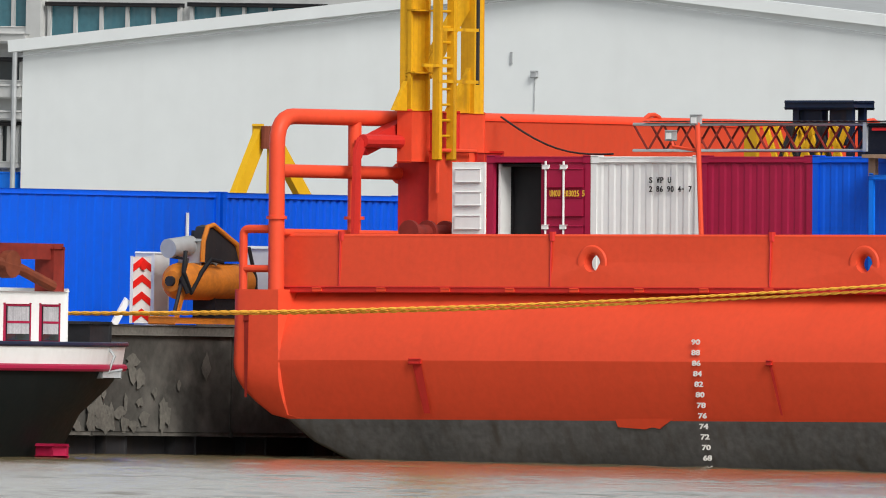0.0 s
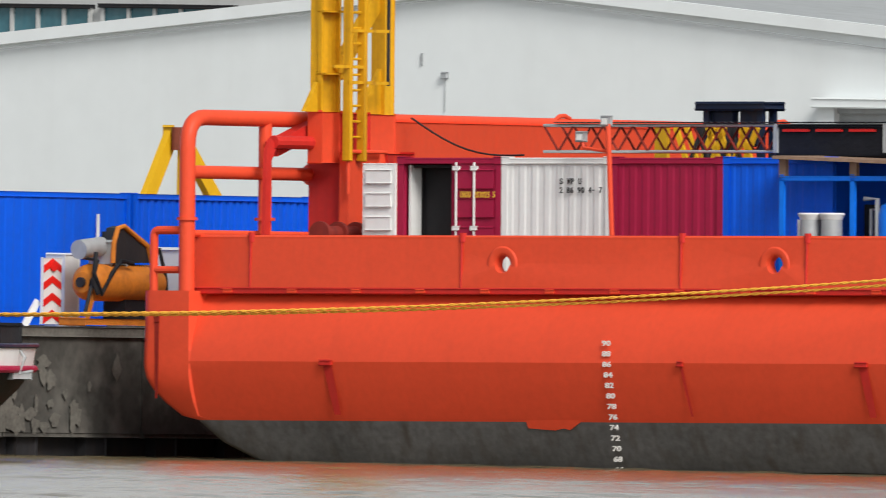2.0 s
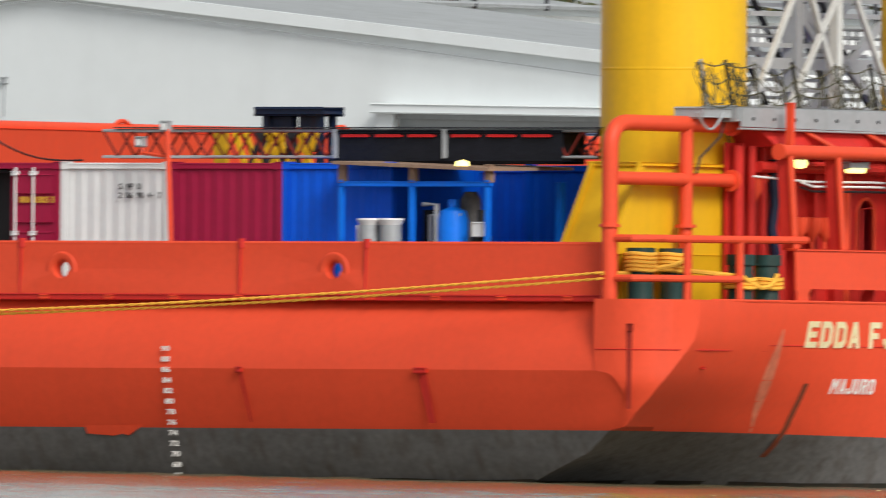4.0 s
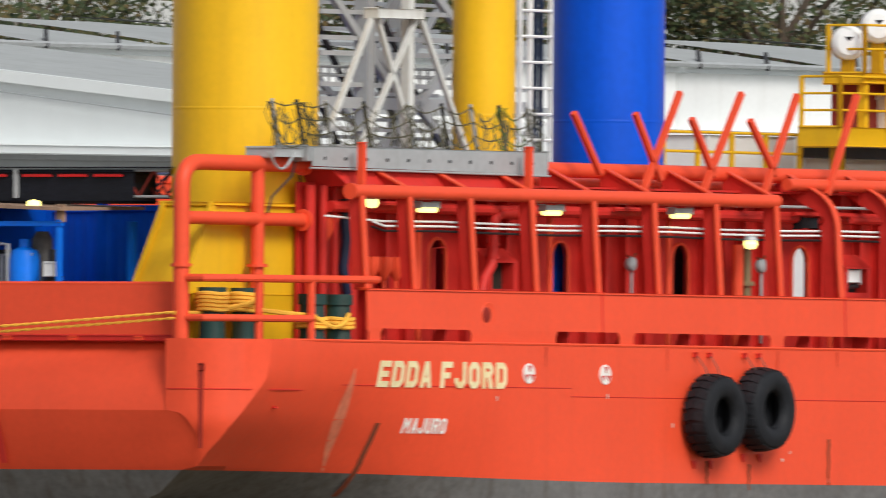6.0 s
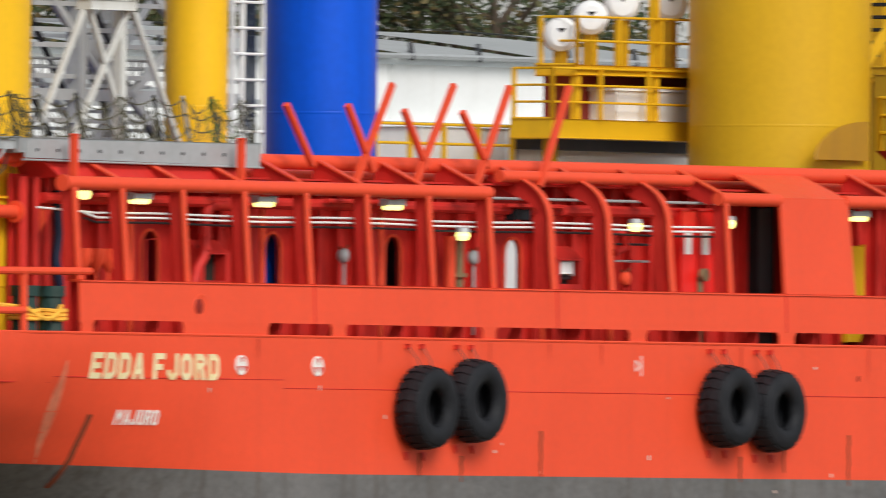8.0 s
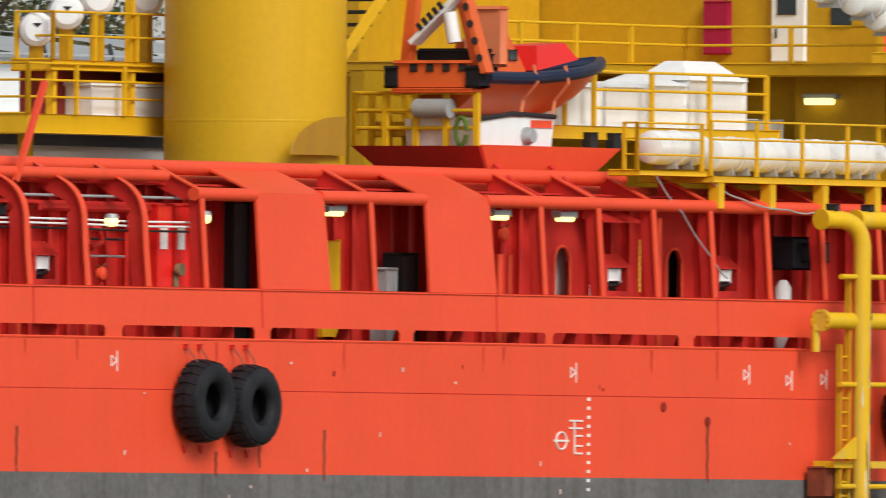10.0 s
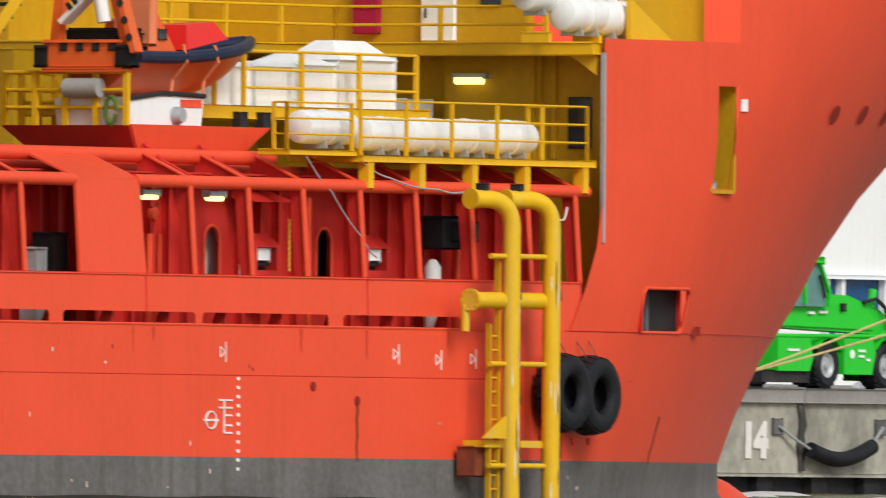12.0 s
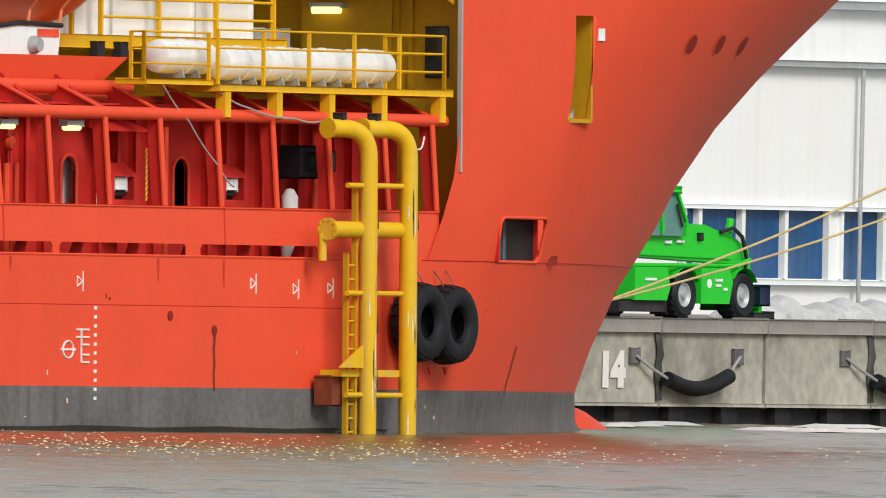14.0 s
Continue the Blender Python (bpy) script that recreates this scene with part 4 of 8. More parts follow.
part("motor", Geo().tube([V(2.9, 5.0, 3.9), V(2.9, 5.0, 4.7)], 0.2, 12).tube([V(2.9, 5.0, 4.7), V(2.9, 5.0, 5.2)], 0.08, 10), DARK, skid)
part("gauge", Geo().rbox(2.6, 2.75, 5.0, 5.2, 4.7, 4.95, 0.02), WHITE, skid)
part("back_panel", Geo().rbox(3.9, 3.96, 3.0, 4.45, 3.6, 5.2, 0.01), DARK, skid)
part("pipework", Geo().tube([V(2.7, 3.8, 5.3), V(2.7, 4.1, 5.3), V(2.7, 4.1, 4.2), V(2.7, 4.7, 4.2)], 0.05, 8).tube([V(2.8, 3.9, 3.6), V(2.8, 3.9, 5.1), V(2.8, 4.6, 5.1)], 0.04, 8), GREY, skid)
part("name_strip", Geo().rbox(2.485, 2.5, 2.42, 2.5, 4.0, 4.9, 0.004), WHITE, skid)
part("lit_beacon", Geo().lathe(V(2.6, 4.75, 6.03), UP, [(0, 0), (0.14, 0), (0.13, 0.08), (0, 0.12)], 12), LAMP, skid)
for k in range(2):
    d = thing("steel_drum", V(2.3, 2.85 + 0.5 * k, 3.47), "pale grey drum with a flared rim", "drum", "drums by the pump skid")
    part("body", Geo().lathe(V(2.3, 2.85 + 0.48 * k, 3.47), UP, [(0.0, 0), (0.2, 0), (0.21, 0.5), (0.2, 1.5), (0, 1.5)], 18), GREY, d)
    part("rim", Geo().lathe(V(2.3, 2.85 + 0.48 * k, 4.9), UP, [(0.2, 0), (0.25, 0.1), (0.24, 0.13), (0.2, 0.1)], 18), WHITE, d)
    part("band", Geo().lathe(V(2.3, 2.85 + 0.48 * k, 4.3), UP, [(0.21, 0), (0.225, 0.02), (0.225, 0.06), (0.21, 0.08)], 18), DARK, d)

# lattice booms lying across the containers


def lattice(s, b0, b1, z0, z1, m, label, step=0.55, sag=0.0):
    t = thing("lattice_boom", V(s, (b0 + b1) / 2, z0), label, "boom", "lattice booms on the containers")
    for ss in (s, s + 0.6):
        part("top_chord", Geo().tube([V(ss, b0, z1), V(ss, b1, z1 + sag)], 0.032, 8), GREY if ss == s else m, t)
        part("bottom_chord", Geo().tube([V(ss, b0, z0), V(ss, b1, z0 + sag)], 0.03, 8), GREY if ss == s else m, t)
        n = int((b1 - b0) / step)
        for k in range(n):
            x0, x1 = b0 + (b1 - b0) * k / n, b0 + (b1 - b0) * (k + 1) / n
            za, zb = (z0, z1) if k % 2 else (z1, z0)
            part("lacing", Geo().tube([V(ss, x0, za + sag * k / n), V(ss, x1, zb + sag * k / n)], 0.024, 6), m, t)
    return t


lattice(4.0, -4.5, 6.9, 6.22, 6.72, RUSTY, "dark red lattice boom with grey chords", 0.34)
lattice(9.0, 2.5, 10.6 - 3.2, 6.28, 6.75, DARK, "dark lattice boom resting behind", 0.5)
cover = Geo()
pts = []
for k in range(150):
    b = -4.2 + 11.5 * k / 149
    pts.append([V(3.85, b, 6.77 + 0.018 * (k % 2)), V(4.75, b, 6.77 + 0.018 * (k % 2))])
cover.grid(pts)
solid("ribbed_walkway", cover, DARK, "thin dark ribbed walkway strip along the lattice boom", "walkway", smooth=5)
TARP = paint("black_sheet", (0.008, 0.009, 0.014), 0.5, vary=0.3, dirt=0.2, dirt_colour=(0.02, 0.02, 0.03), bump=0.03)
FIRE_RED = paint("signal_red_paint", (0.6, 0.02, 0.02), 0.5, vary=0.1, dirt=0.2, bump=0)
tarp = thing("black_tarpaulin", V(9, 4, 6.3), "black tarpaulin sheets lashed over the booms", "tarpaulin")
for b0, b1 in ((0.98, 3.42), (3.5, 6.1)):
    part("sheet", Geo().rbox(3.93, 4.7, b0, b1, 6.14, 6.68, 0.05), TARP, tarp)
    for k in range(3):
        x = b0 + 0.15 + (b1 - b0) * k / 3.2
        part("red_batten", Geo().rbox(3.86, 3.94, x, x + (b1 - b0) / 4.2, 6.60, 6.64, 0.008), FIRE_RED, tarp)
    part("corner_post", Geo().rbox(3.86, 3.93, b0 - 0.06, b0, 6.2, 6.74, 0.01), GREY, tarp)
scissor = thing("scissor_lift", V(7, -2.6, 6.1), "folded yellow scissor lift arms behind the boom", "lift")
for k in range(13):
    b = -2.9 + 0.125 * k
    part("arm", Geo().beam(V(6.5, b, 6.1), V(6.5, b + (0.28 if k % 2 else -0.24), 6.72), 0.07, 0.10), DARK if k % 3 == 1 else YELLOW, scissor)
part("platform", Geo().rbox(6.6, 8, -2.9, -1.2, 6.02, 6.12, 0.02), YELLOW, scissor)
part("end_plate", Geo().rbox(6.4, 6.5, -3.55, -3.3, 6.05, 6.72, 0.02), YELLOW_DIM, scissor)
fork = thing("forklift_cab", V(8.5, -3.0, 3.47), "dark blue forklift cab standing among the cargo", "vehicle")
for s, b in ((8.2, -3.65), (8.2, -2.4), (8.6, -3.65), (8.6, -2.4)):
    part("cab_post", Geo().rbox(s, s + 0.1, b, b + 0.1, 3.47, 7.2, 0.02), NAVY, fork)
part("roof", Geo().rbox(8.1, 8.8, -3.75, -2.22, 7.10, 7.2, 0.04), NAVY, fork)
part("seat_back", Geo().rbox(8.3, 8.5, -3.5, -3.1, 6.2, 7.05, 0.05).rbox(8.3, 8.4, -2.85, -2.42, 6.4, 7.08, 0.03), NAVY, fork)
part("body", Geo().rbox(8.1, 9, -3.7, -2.3, 3.47, 5.9, 0.1), NAVY, fork)
solid("light_post", Geo().tube([V(2.6, -2.05, 6.72), V(2.55, -2.0, 6.5), V(2.5, -1.82, 3.47)], 0.05, 8).tube([V(2.6, -2.05, 6.2), V(2.6, -2.6, 6.27), V(2.6, -2.65, 6.4)], 0.035, 6), RED, "thin red light post leaning by the containers", "post")
for b, z in ((-2.68, 6.40), (-2.1, 6.70)):
    f = thing("floodlight", V(2.6, b, z), "small grey floodlight on the thin post", "lamp", "floodlights on the post")
    part("housing", Geo().rbox(2.55, 2.7, b - 0.07, b + 0.07, z, z + 0.17, 0.02), GREY, f)
    part("glass", Geo().rbox(2.535, 2.55, b - 0.055, b + 0.055, z + 0.02, z + 0.13, 0.005), WHITE, f)
for a, b in (((6.6, -9.4, 6.9), (3.9, -4.9, 6.15)),):
    solid("slack_cable", Geo().tube([V(*a).lerp(V(*b), k / 10) - V(0, 0, 0.25 * math.sin(math.pi * k / 10)) for k in range(11)], 0.02, 6), DARK, "slack dark cable hung over the cargo", "cable")

# ---- starboard bulwark ----
SIDE = thing("starboard_bulwark", V(30, 11, 3.5), "red plated side bulwark with freeing slots along its foot", "bulwark")
slots = [(5.06, 8.1), (11.15, 13.3), (13.88, 18.66), (19.22, 23.95), (24.66, 29.42), (30.08, 34.8), (35.4, 40.3), (40.66, 45.4), (46.05, 50.5)]
joints = [4.55, 12.75, 21.4, 29.75, 38.5, 46.95, 55.3]
for a, b in zip(joints, joints[1:]):
    part("bulwark_plate", Geo().prism([V(a + 0.015, 11.07, 3.74), V(b - 0.015, 11.07, 3.74), V(b - 0.015, 11.04, 4.47), V(a + 0.015, 11.04, 4.47)], V(0, -0.03, 0)), RED, SIDE)
    part("cap", Geo().rbox(a + 0.01, b - 0.01, 10.86, 11.06, 4.465, 4.5, 0.012), RED, SIDE)
    part("joint_strip", Geo().tube([V(b, 11.055, 3.76), V(b, 11.03, 4.52)], 0.03, 6), RED_DEEP, SIDE)
feet = [4.55] + [x for ab in slots for x in ab] + [55.3]
for a, b in zip(feet[::2], feet[1::2]):
    if b - a > 0.15:
        part("bulwark_foot", Geo().prism([V(a + 0.05, 11.07, 3.49), V(b - 0.05, 11.07, 3.49), V(b - 0.05, 11.07, 3.66), V(b + 0.03, 11.07, 3.742), V(a - 0.03, 11.07, 3.742), V(a + 0.05, 11.07, 3.66)], V(0, -0.03, 0)), RED, SIDE)
for k in range(23):
    s = 5.3 + 2.14 * k
    part("bulwark_stay", Geo().prism([V(s, 10.95, 3.47), V(s, 10.6, 3.47), V(s, 10.95, 4.3)], V(0.03, 0, 0)), RED_DEEP, SIDE)
lead = part("side_fairlead", Geo().lathe(V(8.75, 11.04, 4.03), V(0, 1, 0), [(0.25, 0.015), (0.235, 0.03), (0.2, 0.024), (0.0, 0.02)], 24), RED, SIDE, "round red fairlead")
# A dark disc paints the shaded mouth; no hole is cut.
part("fairlead_mouth", Geo().lathe(V(8.68, 11.045, 4.03), V(0, 1, 0), [(0.15, 0.018), (0.13, 0.026), (0.0, 0.026)], 20), MAROON_STAIN_SHADE, lead, "dark disc painting the shade in the fairlead mouth")
part("deck_edge_bar", Geo().tube([V(1.7, 11.06, 3.49)] + [V(3 + 2.6 * k, 11.09, 3.49) for k in range(20)], 0.03, 6), RED, SIDE)

# ---- starboard cargo rail: frames, pipes and the wall behind the walkway ----
RAIL = thing("starboard_cargo_rail", V(30, 10.4, 4.5), "red cargo rail with leaning frames over a side walkway", "rail")
UPZ, UPB = 6.86, 9.65


def frame_plate(s):
    """A leaning T frame: flange outboard, web inboard."""
    # The web's darker red paints its shade; the flange keeps the hull red.
    part("frame_web", Geo().prism([V(s, 11.0, 4.47), V(s, 10.72, 4.47), V(s, 10.58, 6.2), V(s, 10.87, 6.3)], V(0.035, 0, 0)), RED_DEEP, RAIL)
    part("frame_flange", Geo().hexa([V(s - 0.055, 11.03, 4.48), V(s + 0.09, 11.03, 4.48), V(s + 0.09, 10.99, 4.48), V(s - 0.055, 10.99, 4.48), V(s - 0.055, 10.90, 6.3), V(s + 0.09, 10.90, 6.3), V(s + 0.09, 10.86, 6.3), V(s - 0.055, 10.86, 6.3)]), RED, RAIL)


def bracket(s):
    # Bracket plate darkened for shade like the webs.
    part("bracket", Geo().prism([V(s, 10.9, 6.36), V(s, UPB, 6.95), V(s, UPB, 6.55), V(s, 10.5, 6.2)], V(0.03, 0, 0)), RED_DEEP, RAIL)
    part("bracket_flange", Geo().beam(V(s + 0.015, 10.9, 6.385), V(s + 0.015, UPB, 6.96), 0.16, 0.03), RED, RAIL)


straight = [4.6, 6.25, 8.35, 10.5, 12.67, 14.8, 17.0, 19.15, 27.75, 34.0, 40.4, 42.6, 44.7, 46.9, 49.05, 51.2, 53.4, 55.3]
for s in straight:
    frame_plate(s)
    if s > 5:
        bracket(s)
for s in (21.3, 23.4, 25.6):      # frames that bend in to the upper pipe
    arc = bend(V(s, 10.99, 5.2), V(s, 10.86, 6.35), V(s, UPB, 6.92), 0.5)
    line = [V(s, 11.02, 4.47), V(s, 10.95, 5.2)] + arc + [V(s, UPB, 6.95)]
    inner_line = [p + Vector((0, 0.36 if i < 4 else 0.2, -0.05 - 0.25 * min(1, i / 8))) for i, p in enumerate(line)]
    part("bent_web", Geo().grid([line, inner_line]).grid([[p + V(0.035, 0, 0) for p in line], [p + V(0.035, 0, 0) for p in inner_line]]), RED_DEEP, RAIL)
    part("bent_flange", Geo().grid([[p + V(-0.08, 0, 0) for p in line], [p + V(0.11, 0, 0) for p in line]]).grid([[p + V(-0.08, 0.03, 0) for p in line], [p + V(0.11, 0.03, 0) for p in line]]), RED, RAIL)
for a, b in ((4.4, 19.3), (27.6, 29.8), (32.2, 36.1), (38.4, 55.9)):
    part("outer_pipe", Geo().tube([V(a, 10.8, 6.33), V(b, 10.8, 6.33)], 0.135, 12), RED, RAIL)
part("outer_pipe", Geo().tube([V(20.6, 10.2, 6.68), V(27.5, 10.2, 6.68)], 0.12, 12), RED, RAIL)
part("pipe_end", Geo().tube([V(4.32, 10.8, 6.33), V(4.4, 10.8, 6.33)], 0.16, 12), RED, RAIL)
for a, b in ((11.5, 36.2), (36.2, 45.5)):
    part("upper_pipe", Geo().tube([V(a, UPB, UPZ), V(b, UPB, UPZ)], 0.15, 12), RED, RAIL)
part("upper_pipe", Geo().tube([V(11.0, 9.2, 6.6), V(55.5, 9.2, 6.6)], 0.13, 12), RED, RAIL)
for a, b in ((29.7, 32.3), (36.0, 38.5)):      # closed panels
    g = Geo().hexa([V(a, 11.06, 4.5), V(b, 11.06, 4.5), V(b, 11.0, 4.5), V(a, 11.0, 4.5), V(a + 0.05, 10.9, 6.35), V(b - 0.05, 10.9, 6.35), V(b - 0.05, 10.84, 6.35), V(a + 0.05, 10.84, 6.35)])
    part("closed_panel", g, RED, RAIL)
    g = Geo().hexa([V(a + 0.05, 10.9, 6.34), V(b - 0.05, 10.9, 6.34), V(b - 0.05, 9.5, 6.93), V(a + 0.05, 9.5, 6.93), V(a + 0.05, 10.9, 6.38), V(b - 0.05, 10.9, 6.38), V(b - 0.05, 9.5, 6.98), V(a + 0.05, 9.5, 6.98)])
    part("panel_roof", g, RED, RAIL)

# Walkway shade is put into the colour of the wall and stiffeners.
WALL = thing("walkway_wall", V(30, 9.3, 3.47), "stiffened red wall with oval openings inside the cargo rail, darkened for shade", "wall")
ovals = [9.52, 13.82, 18.08, 22.38, 43.7, 48.0]
edges = [5.2] + [(a + b) / 2 for a, b in zip(ovals, ovals[1:])] + [56.5]
for c, a, b in zip(ovals, edges, edges[1:]):
    w, zb, zt = 0.30, 4.0, 5.50
    arch = [(c + w * math.cos(math.pi * k / 10), zt - w + w * math.sin(math.pi * k / 10)) for k in range(11)]
    g = Geo()
    for y in (9.28, 9.36):
        g.add([V(a, y, 3.47), V(c - w, y, 3.47), V(c - w, y, 6.55), V(a, y, 6.55)], [(0, 1, 2, 3)])
        g.add([V(c + w, y, 3.47), V(b, y, 3.47), V(b, y, 6.55), V(c + w, y, 6.55)], [(0, 1, 2, 3)])
        g.add([V(c - w, y, 3.47), V(c + w, y, 3.47), V(c + w, y, zb), V(c - w, y, zb)], [(0, 1, 2, 3)])
        g.grid([[V(s, y, z) for s, z in arch], [V(s, y, 6.55) for s, z in arch]])
    g.grid([[V(s, 9.28, z) for s, z in arch], [V(s, 9.36, z) for s, z in arch]])
    part("wall_panel", g, RED_DEEP, WALL)
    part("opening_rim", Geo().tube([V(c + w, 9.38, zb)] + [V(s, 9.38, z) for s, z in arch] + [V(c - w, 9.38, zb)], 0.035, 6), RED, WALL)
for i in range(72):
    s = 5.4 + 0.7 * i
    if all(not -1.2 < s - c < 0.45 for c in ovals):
        part("stiffener", Geo().box(s, s + 0.025, 9.36, 9.56, 3.47, 6.5).box(s - 0.05, s + 0.075, 9.56, 9.58, 3.47, 6.5), RED_DEEP, WALL)


def valve_recess(s0, s1, z0, z1, inside, pale):
    """A hooded box frame on the wall, a dark plate as its mouth's shade, and what shows in it."""
    box = part("recess_frame", Geo().box(s0 - 0.1, s0, 9.58, 9.9, z0, z1).box(s1, s1 + 0.14, 9.58, 9.9, z0, z1).box(s0 - 0.1, s1 + 0.14, 9.58, 9.9, z0 - 0.5, z0).box(s0 - 0.1, s1 + 0.14, 9.58, 9.9, z1, z1 + 0.03), RED_DEEP, WALL)
    # The mouth's shade is a dark plate on the wall.
    part("recess_shade", Geo().rbox(s0, s1, 9.585, 9.62, z0, z1, 0.01), inside, box, "dark plate standing in for shade in the recess")
    part("recess_hood", Geo().prism([V(s0 - 0.1, 9.58, z1 + 0.03), V(s0 - 0.1, 9.9, z1 + 0.03), V(s0 - 0.1, 9.58, z1 + 0.28)], V(s1 - s0 + 0.24, 0, 0)), RED_DEEP, box)
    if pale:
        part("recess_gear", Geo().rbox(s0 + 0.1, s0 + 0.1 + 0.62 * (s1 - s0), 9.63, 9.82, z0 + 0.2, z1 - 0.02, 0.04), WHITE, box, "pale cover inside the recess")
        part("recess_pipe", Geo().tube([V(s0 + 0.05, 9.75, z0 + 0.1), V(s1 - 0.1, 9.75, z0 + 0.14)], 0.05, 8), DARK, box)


for s0, s1, z0, z1, inside, pale in ((10.65, 11.4, 4.55, 5.05, WEED_SHADE, False), (23.3, 24.0, 4.62, 5.08, BLACK, True), (44.6, 45.35, 4.62, 5.08, BLACK, True), (48.9, 49.6, 4.66, 5.1, BLACK, True)):
    valve_recess(s0, s1, z0, z1, inside, pale)
PIPES = thing("deck_piping", V(16, 10, 5.7), "run of white and red service pipes along the walkway", "pipe")
for z, b, m in ((5.78, 10.45, WHITE), (5.69, 10.48, WHITE), (5.60, 10.46, BLACK)):
    part("pipe", Geo().tube([V(4.0 if z > 5.7 else 5.6, b, z + 0.08)] + [V(6 + 2 * k, b, z + 0.015 * math.sin(k * 1.7)) for k in range(11)] + [V(28.5, b, z)], 0.023, 7), m, PIPES)
part("red_pipe", Geo().tube([V(5, 9.9, 6.05), V(29, 9.9, 6.05)], 0.11, 10), RED_DEEP, PIPES)
part("grey_pipe", Geo().tube([V(19, 10.2, 6.25), V(29, 10.2, 6.25)], 0.03, 8), GREY, PIPES)
part("vent_pipe", Geo().tube([V(10.15, 9.95, 4.3), V(10.3, 9.95, 4.75), V(10.55, 9.95, 5.0), V(10.6, 9.95, 5.2)] + bend(V(10.6, 9.95, 5.3), V(10.62, 9.95, 5.98), V(11.4, 9.95, 5.98), 0.3) + [V(11.9, 9.95, 5.98)], 0.1, 12), RED_DEEP, PIPES)
for z in (5.15, 5.4):
    part("pipe_clamp", Geo().tube([V(10.6, 9.95, z - 0.03), V(10.6, 9.95, z + 0.03)], 0.125, 12), RED_DEEP, PIPES)
KHAKI = paint("bare_khaki_pipe", (0.30, 0.24, 0.13), 0.6, vary=0.2, dirt=0.3, bump=0.004)
for s, b, z1, r, m in ((8.3, 9.75, 6.2, 0.06, RED), (12.9, 9.75, 6.2, 0.06, RED), (17.1, 9.75, 6.2, 0.06, RED), (19.33, 9.9, 5.5, 0.11, RED), (19.66, 9.9, 5.5, 0.085, KHAKI), (22.9, 9.75, 6.1, 0.05, RED), (25.3, 9.8, 5.5, 0.06, RED), (40.47, 9.9, 5.3, 0.07, RED), (41.0, 9.8, 5.3, 0.06, RED), (46.8, 9.75, 6.1, 0.06, RED), (52.6, 9.75, 6.1, 0.06, RED)):
    part("riser", Geo().tube([V(s, b, 3.5), V(s, b, z1)], r, 10), m, PIPES)
for s, z in ((19.66, 4.75), (19.66, 5.45), (40.47, 4.4)):
    part("riser_flange", Geo().tube([V(s, 9.9, z - 0.04), V(s, 9.9, z + 0.04)], 0.15, 12), KHAKI if s < 20 else RED_DEEP, PIPES)
for s, z, m in ((15.42, 5.08, GREY), (20.05, 5.1, GREY), (25.55, 4.75, RED), (40.5, 5.7, RED)):     # hand valves on thin stems
    part("valve_body", Geo().lathe(V(s, 9.95, z), V(0, 1, 0), [(0, 0.12), (0.05, 0.12), (0.13, 0.08), (0.15, 0.0), (0.1, -0.06), (0, -0.06)], 14), m, PIPES)
    part("valve_stem", Geo().tube([V(s + 0.05, 9.95, 3.6), V(s + 0.05, 9.95, z)], 0.03, 8), GREY if m == GREY else RED_DEEP, PIPES)
    part("valve_lever", Geo().tube([V(s - 0.15, 9.98, z + 0.16), V(s, 9.98, z + 0.1), V(s + 0.16, 9.98, z + 0.2)], 0.022, 6), RUST, PIPES)
part("stand_pipe", Geo().tube([V(25.2, 9.95, 5.62), V(25.5, 9.95, 5.62), V(25.6, 9.95, 5.35), V(25.2, 9.95, 5.25)], 0.07, 10), RED_DEEP, PIPES)
for z in (5.09, 5.42):
    part("cross_rod", Geo().tube([V(25.3, 9.9, z), V(26.5, 9.9, z)], 0.025, 6), GREY if z < 5.2 else DARK, PIPES)
part("thin_pipe", Geo().tube([V(8.75, 9.8, 3.6), V(8.75, 9.8, 5.3), V(9.1, 9.8, 5.32)], 0.025, 6), RED_DEEP, PIPES)
for s in (6.0, 14.6, 21.0):
    part("overhead_pipe", Geo().tube([V(s, 10.1, 6.12), V(s + 1.6, 10.1, 6.12)] + bend(V(s + 1.6, 10.1, 6.12), V(s + 2.1, 10.1, 6.12), V(s + 2.1, 10.1, 5.7), 0.15, 5), 0.05, 8), RED_DEEP, PIPES)
part("junction_box", Geo().rbox(21.4, 21.95, 9.85, 10.05, 5.85, 6.05, 0.02), RUBBER, PIPES)
part("wall_awning", Geo().hexa([V(44.1, 10.1, 5.98), V(45.6, 10.1, 5.98), V(45.6, 9.6, 6.05), V(44.1, 9.6, 6.05), V(44.1, 10.1, 6.02), V(45.6, 10.1, 6.02), V(45.6, 9.6, 6.2), V(44.1, 9.6, 6.2)]), RED_DEEP, PIPES)
part("hanging_chain", Geo().tube([V(45.74 + 0.012 * (-1) ** k, 9.95, 5.65 - 0.055 * k) for k in range(20)], 0.022, 5), GOLD, PIPES)
part("bottle_valve", Geo().rbox(43.95, 44.1, 9.9, 10.0, 4.4, 4.7, 0.03), WHITE, PIPES)
part("end_panel", Geo().rbox(4.35, 6.4, 9.56, 9.6, 3.47, 6.5, 0.01), RED_DEEP, WALL)
for q, r in ((4.5, 0.1), (4.95, 0.08), (5.35, 0.06)):
    part("end_column", Geo().tube([V(q, 9.78, 3.47), V(q, 9.78, 6.45)], r, 10), RED_DEEP, WALL)
part("end_bracket", Geo().prism([V(5.0, 9.75, 5.9), V(5.6, 9.75, 5.9), V(5.0, 9.75, 5.3)], V(0, 0.04, 0)), RED, WALL)
part("hung_hose", Geo().tube([V(5.75, 9.72, 6.2), V(5.8, 9.75, 5.4), V(5.7, 9.75, 4.9), V(5.85, 9.75, 4.4)], 0.09, 8), NAVY, PIPES)
